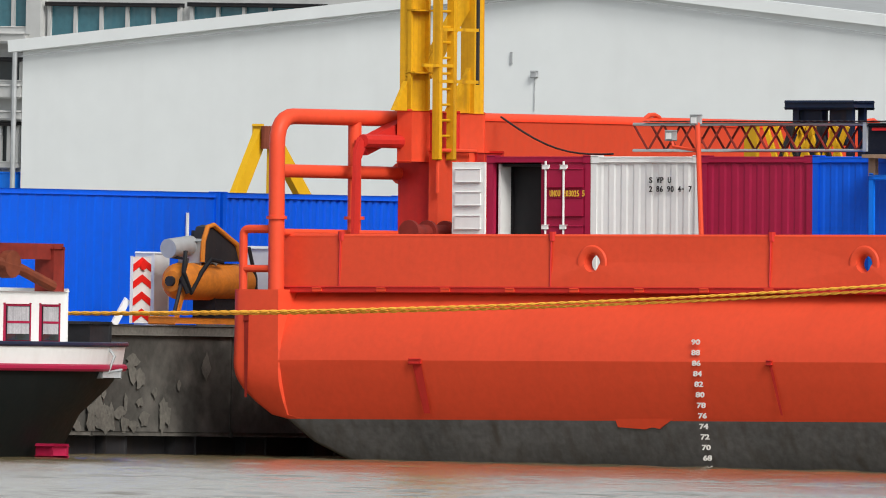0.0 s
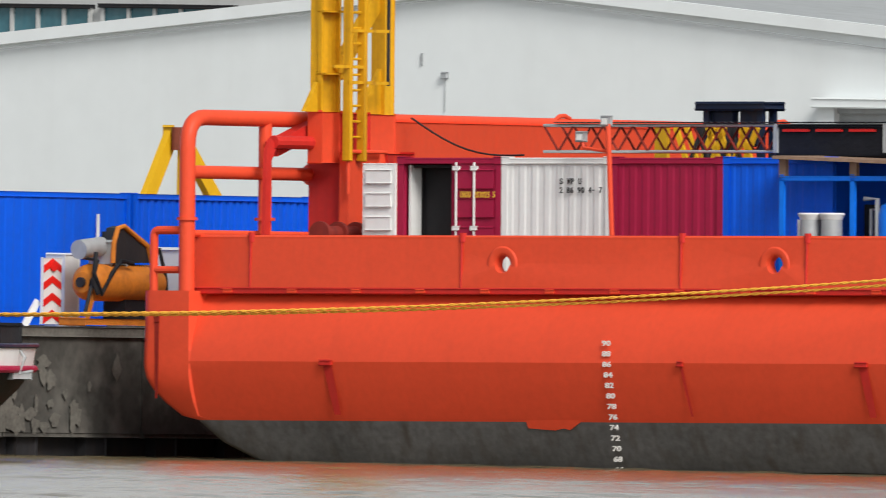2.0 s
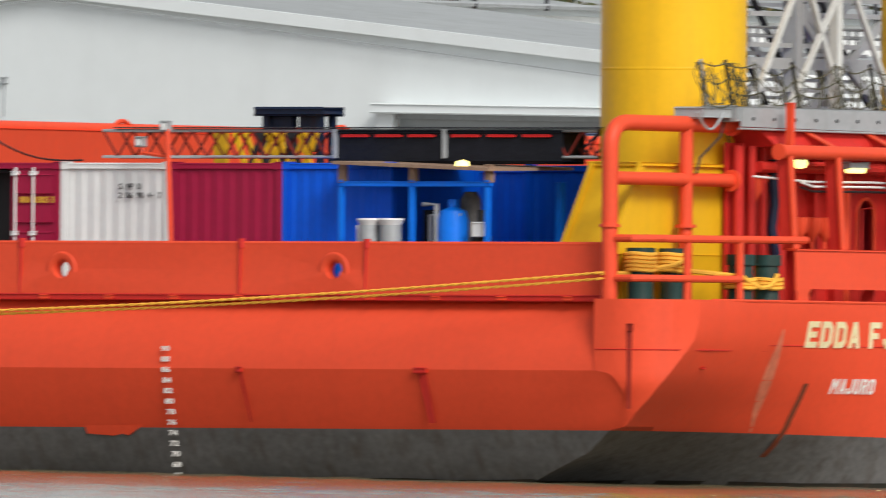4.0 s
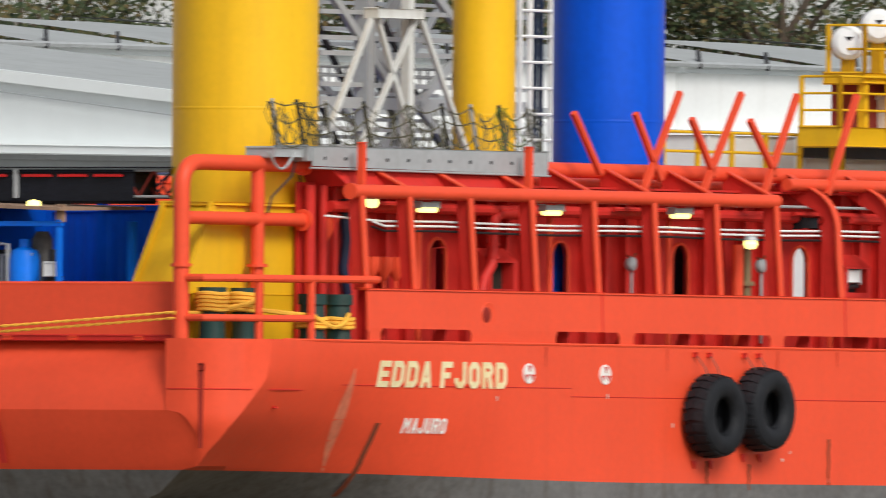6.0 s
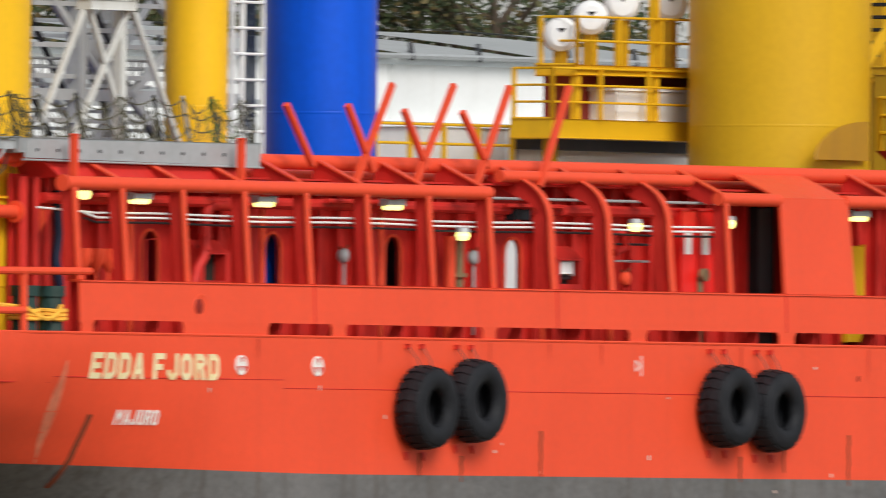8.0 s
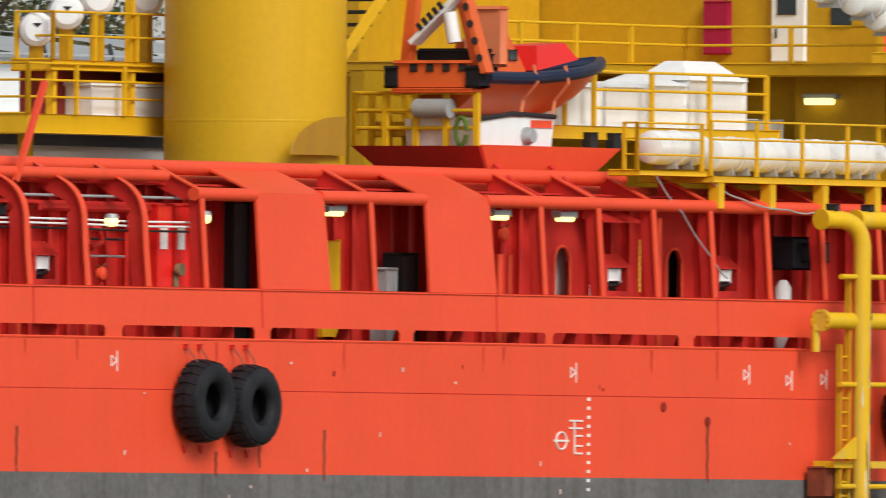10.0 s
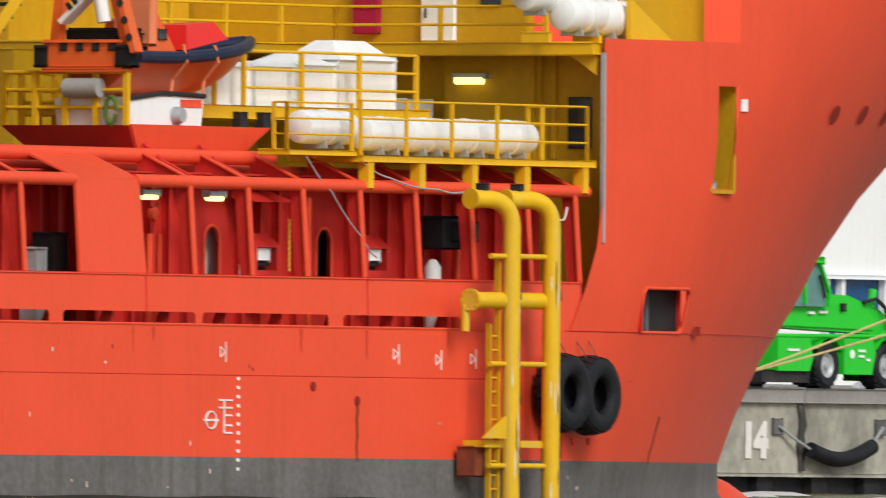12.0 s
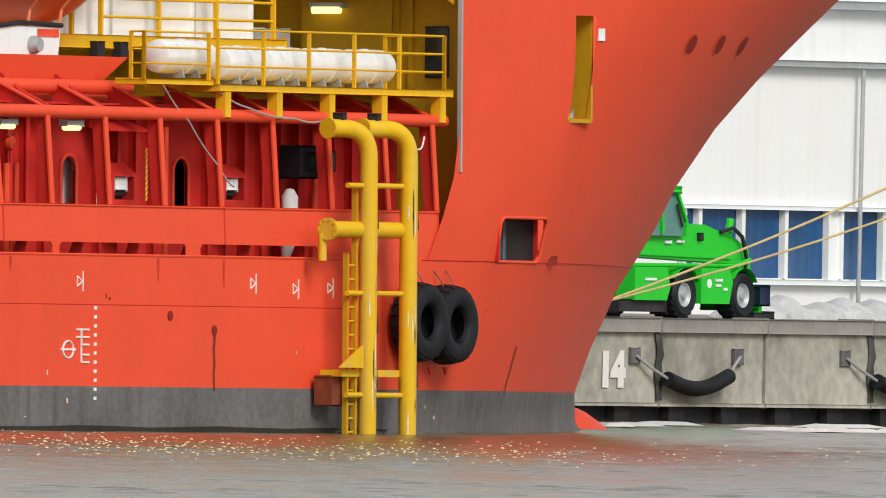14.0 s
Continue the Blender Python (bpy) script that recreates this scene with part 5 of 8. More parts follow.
# Invented plate, added only to block light from the upper wall.
part("added_shade_plate", Geo().box(5.5, 55.8, 9.36, 10.05, 6.5, 6.54), RED_DEEP, WALL)
for s, b in ((6.42, 9.9), (6.87, 9.9), (7.3, 9.9)):
    t = thing("plug_box", V(s, b, 4.6), "red hanging plug socket with cone hood", "socket", "plug sockets in the walkway")
    part("hood", Geo().lathe(V(s, b, 4.65), UP, [(0.03, 0), (0.07, 0.06), (0.19, 0.24), (0.2, 0.46), (0, 0.47)], 8), RED, t)
    part("spout", Geo().tube([V(s, b, 4.5), V(s, b, 4.67)], 0.035, 6), RED, t)
station = thing("hose_station", V(28.3, 10.0, 3.47), "bright red fire hose cabinets with white labels", "cabinet")
FIRE = paint("fire_red_paint", (0.75, 0.02, 0.015), 0.35, vary=0.06, dirt=0.1, bump=0)
for s in (27.35, 27.98):
    c = part("cabinet", Geo().rbox(s, s + 0.55, 9.8, 10.1, 4.4, 6.1, 0.03), FIRE, station)
    part("label_plate", Geo().rbox(s + 0.15, s + 0.4, 10.09, 10.11, 5.25, 5.7, 0.004), WHITE, c)
part("hose_valve", Geo().tube([V(28.0, 10.15, 3.5), V(28.0, 10.15, 4.8)], 0.06, 8).lathe(V(28.0, 10.2, 4.85), V(0, 1, 0), [(0, 0.1), (0.13, 0.1), (0.13, 0.0), (0, 0)], 12), KHAKI, station)
solid("walkway_door", Geo().rbox(34.15, 34.8, 9.62, 9.68, 3.6, 5.5, 0.03), YELLOW, "yellow door leaf standing open in the walkway", "door")
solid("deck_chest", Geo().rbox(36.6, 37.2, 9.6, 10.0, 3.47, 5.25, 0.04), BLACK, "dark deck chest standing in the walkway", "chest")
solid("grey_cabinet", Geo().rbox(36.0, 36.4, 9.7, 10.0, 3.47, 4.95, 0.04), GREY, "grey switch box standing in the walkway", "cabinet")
# Tall black block against the wall, inside the closed panel.
solid("dark_upright", Geo().rbox(30.7, 31.3, 9.6, 9.75, 3.47, 6.2, 0.04), BLACK, "tall black block against the walkway wall", "duct")


def deck_light(s, b, z):
    t = thing("deck_light", V(s, b, z), "lit tube lamp under the cargo rail", "lamp", "walkway lamps")
    part("housing", Geo().rbox(s - 0.32, s + 0.32, b - 0.08, b + 0.08, z + 0.04, z + 0.14, 0.02), GREY, t)
    part("diffuser", Geo().tube([V(s - 0.28, b, z), V(s + 0.28, b, z)], 0.06, 10), LAMP, t)


for s in (7.29, 11.63, 16.18, 33.1, 39.3, 41.8):
    deck_light(s, 10.6, 6.02)
for s, z in ((5.46, 6.12), (18.77, 5.5), (25.0, 5.75), (28.4, 5.85)):
    t = thing("bulkhead_lamp", V(s, 10.55, z), "small lit caged lamp on the rail", "lamp", "caged lamps")
    part("lens", Geo().lathe(V(s, 10.55, z), UP, [(0, -0.1), (0.1, -0.08), (0.14, 0), (0.12, 0.08), (0, 0.1)], 12), LAMP, t)
    part("cap", Geo().lathe(V(s, 10.55, z + 0.07), UP, [(0.15, 0), (0.12, 0.08), (0, 0.1)], 12), GREY, t)

# raised red stakes along the rail
for a, b in (((13.8, 6.8), (12.85, 7.95)), ((15.95, 6.7), (15.02, 7.97)), ((17.85, 6.8), (17.02, 7.9)), ((20.05, 6.85), (19.1, 7.9)), ((15.3, 6.45), (16.6, 8.4)), ((17.4, 6.42), (18.8, 8.42)), ((19.6, 6.45), (20.8, 8.42)), ((21.9, 6.5), (22.95, 8.45))):
    solid("cargo_stake", Geo().beam(V(a[0], 10.3, a[1]), V(b[0], 10.3, b[1]), 0.11, 0.11), RED, "slanting red steel stake on the cargo rail", "stake", "cargo stakes")

# ---- tyres ----
RUST_CHAIN = paint("rusty_chain", (0.16, 0.09, 0.07), 0.7, vary=0.3, dirt=0.4, dirt_colour=(0.05, 0.03, 0.02), bump=0)

def tyre(s, z, b=11.12):
    t = thing("tyre_fender", V(s, b, z), "worn black lorry tyre hung as a fender", "tyre", "tyre fenders")
    c, ax = V(s, b, z), V(0, 1, 0)
    prof = [(0.62, 0.03), (0.70, 0.06), (0.775, 0.14), (0.785, 0.3), (0.775, 0.46), (0.72, 0.555), (0.62, 0.60), (0.50, 0.60), (0.40, 0.56), (0.345, 0.5), (0.335, 0.46), (0.42, 0.42), (0.60, 0.38), (0.66, 0.28), (0.60, 0.16), (0.42, 0.12), (0.335, 0.09), (0.34, 0.04)]
    part("casing", Geo().lathe(c, ax, prof + [prof[0]], 40), RUBBER, t)
    part("bead_ring", Geo().lathe(c, ax, [(0.335, 0.50), (0.36, 0.545), (0.345, 0.52), (0.325, 0.45)], 32), RUBBER, t)
    g = Geo()
    for k in range(22):
        a = k * 2 * math.pi / 22
        d, e = Vector((math.cos(a), 0, math.sin(a))), Vector((-math.sin(a), 0, math.cos(a)))
        for o0, o1, sh in ((0.10, 0.29, -0.03), (0.31, 0.52, 0.03)):
            p = [c + ax * o + d * (0.755 if o < 0.5 else 0.71) + e * (w + sh * (o - 0.3) * 6) for o, w in ((o0, -0.075), (o1, -0.075), (o1, 0.075), (o0, 0.075))]
            g.hexa(p + [q + d * 0.055 for q in p])
    part("tread", g, RUBBER, t, kind="stuff")
    for ds in (-0.28, 0.22):
        part("chain", Geo().tube([V(s + ds, b + 0.03, 3.35), V(s + ds * 0.9, b + 0.22, 3.1), V(s + ds * 0.8, b + 0.3, z + 0.72)], 0.014, 6), RUST_CHAIN, t)
        part("eye_plate", Geo().rbox(s + ds - 0.03, s + ds + 0.03, b - 0.02, b + 0.06, 3.3, 3.38, 0.01), RED_DEEP, t)
    for ds in (-0.3, 0.3):
        part("lower_eye", Geo().prism([V(s + ds - 0.07, b, z - 0.86), V(s + ds + 0.07, b, z - 0.86), V(s + ds, b, z - 1.02)], V(0, 0.04, 0)), RED_DEEP, t)


for s, z in ((16.2, 2.17), (17.95, 2.31), (27.1, 2.28), (28.8, 2.2), (54.0, 2.24), (55.35, 2.2)):
    tyre(s, z, half(s, 2.2) + 0.02)

# ---- tall steel tubes on the deck ----
def big_tube(s, b, r, m, label):
    t = thing("steel_tube", V(s, b, 3.47), label, "tube")
    part("shell", Geo().tube([V(s, b, 3.47), V(s, b, 8.0), V(s, b, 13.5)], r, 56), m, t)
    for z in (7.9, 10.9):
        part("weld_band", Geo().lathe(V(s, b, z), UP, [(r, -0.03), (r + 0.008, 0), (r, 0.03)], 56), m, t)
    return t


t = big_tube(4.93, 8.0, 1.385, TUBE_Y, "thick yellow steel tube standing on deck")
part("base_sill", Geo().rbox(1.0, 6.3, 8.25, 9.46, 3.47, 4.36, 0.02), YELLOW, t)
part("base_frame", Geo().hexa([V(0.68, 9.46, 4.35), V(6.3, 9.46, 4.35), V(6.3, 8.25, 4.35), V(0.68, 8.25, 4.35), V(1.66, 9.46, 6.05), V(6.0, 9.46, 6.05), V(6.0, 8.35, 6.05), V(1.66, 8.35, 6.05)]), YELLOW, t)
part("base_flange", Geo().beam(V(0.66, 8.3, 4.35), V(1.64, 8.38, 6.06), 0.09, 0.12), YELLOW, t)
part("base_rib", Geo().beam(V(0.66, 9.47, 4.35), V(1.64, 9.47, 6.06), 0.09, 0.16), YELLOW, t)
part("base_flange", Geo().rbox(1.6, 6.1, 8.3, 9.52, 6.03, 6.09, 0.02), YELLOW, t)
part("hose", Geo().tube([V(4.6, 9.42, 7.0), V(4.7, 9.45, 6.3), V(5.0, 9.5, 6.2)], 0.02, 6), DARK, t)
big_tube(13.22, 8.0, 0.605, TUBE_Y, "slimmer yellow steel tube standing on deck")
big_tube(20.7, 6.0, 1.10, BLUE_TUBE, "thick blue steel tube standing on deck")
t = big_tube(37.5, 6.0, 1.815, DULL_Y, "very thick yellow steel tube standing forward on deck")
# Darker brown ochre quarter disc set before the tube.
BROWN_Y = paint("brown_ochre_disc", (0.40, 0.21, 0.02), 0.55, vary=0.1, dirt=0.3, bump=0.004)
quarter = []
for k in range(9):
    a = k / 8 * math.pi / 2
    quarter.append((2.0 * math.cos(a), 0.78 * math.sin(a)))
cc = V(37.7, 7.95, 7.22)
part("quarter_disc", Geo().prism([cc] + [cc + V(-x, 0, z) for x, z in quarter], V(0.02, 0.02, 0)), BROWN_Y, t)
lad = thing("tube_ladder", V(18.6, 6.3, 3.5), "white vertical ladder beside the blue tube", "ladder")
for s in (17.02, 17.34, 18.1):
    part("stile", Geo().rbox(s, s + (0.1 if s == 17.34 else 0.05), 6.3, 6.36, 3.5, 12, 0.01), WHITE, lad)
for s in (17.56, 17.76, 17.96):
    part("conduit", Geo().tube([V(s, 6.22, 3.5), V(s, 6.22, 12)], 0.05, 8), NAVY, lad)
for k in range(14):
    part("rung", Geo().tube([V(17.04, 6.36, 6.5 + 0.5 * k), V(18.13, 6.36, 6.5 + 0.5 * k)], 0.03, 6), WHITE, lad)

# grey platform with tangled nets
plat = thing("side_platform", V(6.8, 10, 6.95), "grey steel platform over the rail hung with nets", "platform")
part("deck_plate", Geo().rbox(3.75, 12.1, 9.45, 10.2, 6.9, 7.18, 0.02), GREY, plat)
part("front_web", Geo().prism([V(3.9, 10.205, 7.14), V(12.05, 10.205, 7.14), V(12.05, 10.205, 6.74), V(3.9, 10.205, 6.8)], V(0, 0.03, 0)), GREY, plat)
for k in range(11):
    part("web_bolt", Geo().tube([V(4.3 + 0.72 * k, 10.23, 6.95), V(4.3 + 0.72 * k, 10.255, 6.95)], 0.035, 8), DARK, plat)
part("end_plate", Geo().rbox(2.75, 3.72, 9.5, 10.1, 6.96, 7.13, 0.03), GREY, plat)
part("rub_bar", Geo().tube([V(3.8, 10.25, 6.76), V(12.1, 10.25, 6.72)], 0.022, 8), GREY, plat)
part("skirt", Geo().hexa([V(5.0, 10.3, 6.45), V(11.3, 10.3, 6.45), V(11.3, 9.4, 6.4), V(5.0, 9.4, 6.4), V(4.6, 9.9, 6.97), V(12, 9.9, 6.97), V(12, 9.4, 6.97), V(4.6, 9.4, 6.97)]), RED_DEEP, plat)
for s in (5.05, 10.85):
    part("guide_post", Geo().rbox(s, s + 0.1, 10.5, 10.6, 6.3, 7.25, 0.02), RED, plat)
NET = paint("tangled_net", (0.10, 0.095, 0.06), 0.9, vary=0.4, dirt=0.4, dirt_colour=(0.03, 0.03, 0.03), bump=0, streaks=False)
GREEN_NET = paint("green_net", (0.10, 0.17, 0.03), 0.9, vary=0.4, dirt=0.3, bump=0, streaks=False)
rnd = random.Random(4)
posts = [2.75, 3.6, 4.6, 5.9, 7.4, 8.6, 9.6, 10.6, 11.6]
for i, s in enumerate(posts):
    part("net_post", Geo().beam(V(s + 0.35, 10.0, 7.15), V(s, 10.05, 8.05), 0.05, 0.07), DARK if i % 2 else GREY, plat)
    g = Geo()
    for k in range(7):
        x, z = s + rnd.uniform(-0.2, 0.3), 8.0
        pts = []
        for j in range(7):
            pts.append(V(x, 10.1 + rnd.uniform(-0.08, 0.08), z))
            x += rnd.uniform(-0.12, 0.2)
            z -= rnd.uniform(0.08, 0.2)
        g.tube(pts, 0.012, 4)
    if i in (0, 1, 4, 7, 8):
        part("net_bundle", g, GREEN_NET if i == 7 else NET, plat, kind="stuff")
g = Geo()
for a, b in zip(posts, posts[1:]):
    for z in (8.0, 7.72, 7.45, 7.25):
        sag = rnd.uniform(0.05, 0.28)
        g.tube([V(a + (b - a) * k / 8 + (8.0 - z) * 0.3, 10.08, z - sag * math.sin(math.pi * k / 8)) for k in range(9)], 0.014, 4)
    for k in range(9):
        x = a + (b - a) * rnd.random()
        g.tube([V(x, 10.08, 7.95 - rnd.random() * 0.3), V(x + rnd.uniform(-0.2, 0.3), 10.12, 7.55), V(x + rnd.uniform(-0.3, 0.4), 10.1, 7.2)], 0.011, 4)
part("netting", g, NET, plat, "tangled grey-green net ropes", kind="stuff")
part("hanging_loop", Geo().tube([V(2.5 + 0.9 * k / 8, 10.15, 7.05 - 0.32 * math.sin(math.pi * k / 8)) for k in range(9)], 0.025, 6), GREY, plat)
part("hanging_rope", Geo().tube([V(3.9, 9.9, 7.1), V(3.6, 9.95, 6.6), V(3.0, 9.9, 6.2), V(2.9, 9.88, 5.9)], 0.022, 6), DARK, plat)

# grey lattice tower between the tubes
tower = thing("lattice_tower", V(15.5, 4, 3.47), "pale grey lattice gangway tower on the deck", "tower")
LG = paint("pale_grey_steel", (0.36, 0.37, 0.37), 0.55, 0.0, vary=0.1, dirt=0.25, dirt_colour=(0.25, 0.23, 0.2), bump=0.003)
for s, b in ((13.6, 5), (17.3, 5), (14.6, 2.5), (18.6, 2.5)):
    part("leg", Geo().rbox(s - 0.13, s + 0.13, b - 0.13, b + 0.13, 3.5, 12.5, 0.03), LG, tower)
for z in (6.9, 7.3, 7.65, 8.15, 8.5, 9.1, 9.4, 9.9, 10.6):
    part("beam", Geo().beam(V(12.0, 5, z), V(19.5, 5, z), 0.1, 0.09 if z != 8.15 else 0.22), LG, tower)
    part("beam", Geo().beam(V(13.2, 2.5, z + 0.25), V(20.0, 2.5, z + 0.25), 0.08, 0.07), GREY if z > 9 else LG, tower)
for k in range(26):
    s = 12.1 + 0.29 * k
    part("rail_stanchion", Geo().beam(V(s, 4.6, 8.5), V(s, 4.6, 8.85), 0.035, 0.035), LG, tower)
for z in (8.85, 8.68):
    part("hand_rail", Geo().tube([V(12.0, 4.6, z), V(19.5, 4.6, z)], 0.03, 6), LG, tower)
for a, b in (((13.6, 6.9), (17.3, 9.4)), ((17.3, 6.9), (13.6, 9.4)), ((13.6, 9.4), (17.3, 12)), ((17.3, 9.4), (13.6, 12)), ((12, 10.6), (14.5, 8.5)), ((19.4, 10.6), (17.3, 8.5))):
    part("diagonal", Geo().beam(V(a[0], 5, a[1]), V(b[0], 5, b[1]), 0.13, 0.16), LG, tower)
    part("diagonal", Geo().beam(V(a[0] + 1.1, 2.5, a[1]), V(b[0] + 1.1, 2.5, b[1]), 0.1, 0.12), GREY, tower)
for i in range(4):
    part("stair_rail", Geo().beam(V(13.0 + 1.2 * i, 3.4, 9.9), V(15.2 + 1.2 * i, 3.4, 7.3), 0.06, 0.12), DARK, tower)
STRUT = paint("cream_strut_paint", (0.60, 0.60, 0.57), 0.5, vary=0.1, dirt=0.25, dirt_colour=(0.3, 0.25, 0.18), bump=0.003)
aframe = thing("strut_frame", V(10.5, 8.8, 7.1), "cream painted crossed struts above the grey platform", "frame")
for a, b in (((6.45, 7.5), (7.9, 9.65)), ((8.1, 9.7), (9.45, 7.12)), ((9.5, 9.75), (7.5, 7.12)), ((9.55, 9.8), (11.3, 7.1))):
    part("strut", Geo().beam(V(a[0], 8.9, a[1]), V(b[0], 8.9, b[1]), 0.085, 0.10), STRUT, aframe)
part("head_beam", Geo().rbox(7.9, 9.5, 8.75, 9.05, 9.68, 9.86, 0.02), STRUT, aframe)
part("post", Geo().rbox(9.42, 9.6, 8.6, 8.75, 7.1, 11.5, 0.02), STRUT, aframe)

# bollards with rope at the starboard quarter
BOLLARD = paint("green_bollard_paint", (0.018, 0.05, 0.045), 0.5, vary=0.2, dirt=0.3, bump=0.01)
for s, b in ((1.0, 9.9), (2.1, 9.9), (3.2, 10.7), (4.1, 10.7)):
    t = thing("mooring_bollard", V(s, b, 3.47), "dark green double bollard wound with yellow rope", "bollard", "bollards at the quarter")
    part("post", Geo().lathe(V(s, b, 3.47), UP, [(0, 0), (0.26, 0), (0.24, 0.1), (0.24, 0.85), (0.28, 0.9), (0.28, 1.0 - (0.3 if s > 3 else 0)), (0, 1.0 - (0.3 if s > 3 else 0))], 20), BOLLARD, t)
    z0 = 4.05 if s < 3 else 3.75
    for k in range(5 if s < 3 else 3):
        part("rope_turn", Geo().tube([V(s + 0.29 * math.cos(a * math.pi / 8), b + 0.29 * math.sin(a * math.pi / 8), z0 + 0.075 * k + 0.012 * math.sin(a)) for a in range(17)], 0.042, 6), ROPE, t)
pts_a = [V(0.0, 9.7, 3.98), V(0.7, 9.75, 3.98), V(1.6, 10.25, 4.15), V(2.2, 10.2, 4.3)]
solid("rope_tail", Geo().tube(pts_a, 0.045, 6).tube([V(2.2, 10.2, 4.05), V(2.9, 10.95, 3.95), V(3.2, 11.0, 3.8), V(3.45, 11.02, 3.74), V(3.7, 11.02, 3.77), V(3.9, 11.0, 3.86), V(4.05, 10.98, 4.0)], 0.045, 6), ROPE, "yellow rope ends led between the bollards", "rope")


def laid_rope(a, b, sag, r, name, label, n=200):
    """Two strands twisted round one another."""
    a, b = Vector(a), Vector(b)
    g = Geo()
    side = (b - a).normalized().cross(UP).normalized()
    for ph in (0, math.pi):
        pts = []
        for k in range(n * 3 + 1):
            t = k / (n * 3)
            c = a.lerp(b, t) - Vector((0, 0, sag * 4 * t * (1 - t)))
            w = ph + t * (b - a).length * 15
            pts.append(c + (side * math.cos(w) + UP * math.sin(w)) * r * 0.55)
        g.tube(pts, r * 0.6, 5)
    return solid(name, g, ROPE, label, "rope", "stern mooring lines")


for dz, da in ((0.0, 0.0), (0.085, 0.06)):
    laid_rope(V(-0.05 - da, 9.75, 3.88 + dz * 1.3), V(-4.2 - da, -14.4, 3.0 + dz * 0.2), 0.28, 0.027, "mooring_line", "taut yellow mooring line across the stern")

# ---- discharge pipes and ladder ----
PIPE_Y = paint("scuffed_yellow_pipe", (0.72, 0.44, 0.015), 0.4, vary=0.08, dirt=0.5, dirt_colour=(0.42, 0.38, 0.20), scale=0.7, bump=0.004)
thing_pipes = {}
for s0, s1, bt in ((50.4, 51.15, 11.9), (51.75, 52.72, 11.9)):
    t = thing("discharge_pipe", V(s1, bt, -0.3), "scuffed yellow discharge pipe reaching into the water", "pipe", "discharge pipes")
    thing_pipes[s1] = t
    pts = [V(s0 - 0.15, 11.5, 6.12)] + bend(V(s0, 11.5, 6.12), V(s1, bt, 6.12), V(s1, bt, 3), 0.62, 10) + [V(s1, bt, 3), V(s1, bt, -0.6)]
    part("pipe", Geo().tube(pts, 0.182, 20), PIPE_Y, t)
    part("end_flange", Geo().tube([V(s0 - 0.2, 11.49, 6.12), V(s0 - 0.13, 11.5, 6.12)], 0.215, 18), PIPE_Y, t)
    part("hanger", Geo().rbox(s0 + 0.1, s0 + 0.25, 11.45, 11.65, 6.29, 6.42, 0.02), DARK, t)
    for z, l in ((2.9, 0.9), (4.6, 0.5), (1.6, 0.7)):
        part("scrape", Geo().grid([[V(s1 + 0.11 + 0.02 * math.sin(7 * k), bt + 0.152, z - l * k / 6), V(s1 + 0.14 + 0.05 * abs(math.sin(3 * k)), bt + 0.140, z - l * k / 6)] for k in range(7)]), DARK, t)
PALE = paint("bared_pale_primer", (0.70, 0.68, 0.55), 0.5, vary=0.2, dirt=0.4, dirt_colour=(0.3, 0.25, 0.1), bump=0)
rnd = random.Random(8)
for s1 in (51.15, 52.72):
    for j in range(9):
        z, l, a = rnd.uniform(0.4, 5.2), rnd.uniform(0.3, 1.1), math.radians(rnd.uniform(82, 150))
        rows = []
        for k in range(8):
            w = 0.09 * math.sin(math.pi * (k + 0.4) / 7.8) * rnd.uniform(0.5, 1.2)
            rows.append([V(s1 + 0.187 * math.cos(q), 11.9 + 0.187 * math.sin(q), z - l * k / 7) for q in (a - w, a, a + w)])
        part("rub_mark", Geo().grid(rows), PALE if j % 3 else DARK, thing_pipes[s1])
cross = thing("pipe_manifold", V(50.5, 11.6, 1.0), "yellow cross pipe, struts and shelf between the pipes", "pipe")
part("cross_pipe", Geo().tube([V(49.85, 11.75, 4.08), V(52.7, 11.75, 4.08)], 0.17, 16), PIPE_Y, cross)
part("flange", Geo().tube([V(49.78, 11.75, 4.08), V(49.86, 11.75, 4.08)], 0.23, 18), PIPE_Y, cross)
for k in range(10):
    a = k * math.pi / 5
    part("bolt", Geo().tube([V(49.75, 11.75 + 0.195 * math.cos(a), 4.08 + 0.195 * math.sin(a)), V(49.79, 11.75 + 0.195 * math.cos(a), 4.08 + 0.195 * math.sin(a))], 0.02, 6), PIPE_Y, cross)
part("foot", Geo().tube([V(49.85, 11.6, 3.45), V(49.85, 11.6, 4.0)], 0.09, 12), PIPE_Y, cross)
for z in (4.97, 2.8, 0.75):
    part("strut", Geo().tube([V(50.4, 11.85, z), V(52.7, 11.85, z)], 0.055, 10), PIPE_Y, cross)
part("shelf", Geo().prism([V(50.3, 11.3, 1.12), V(52.6, 11.3, 1.12), V(52.6, 11.8, 1.12), V(50.3, 11.8, 1.12)], V(0, 0, 0.14)), PIPE_Y, cross)
part("shelf_web", Geo().prism([V(50.0, 11.9, 1.3), V(50.9, 11.9, 1.3), V(50.9, 11.9, 1.75)], V(0, 0.06, 0)), PIPE_Y, cross)
part("rust_box", Geo().rbox(50.2, 50.75, 11.25, 11.6, 0.55, 1.12, 0.03), RUST, cross, "rusted steel box under the shelf")
lad = thing("side_ladder", V(50.5, 11.7, -0.3), "yellow ladder on the hull behind the pipes", "ladder")
for s in (50.55, 50.88):
    part("stile", Geo().rbox(s, s + 0.07, 11.68, 11.76, -0.5, 3.6 if s < 50.6 else 5.0, 0.015), YELLOW_DIM, lad)
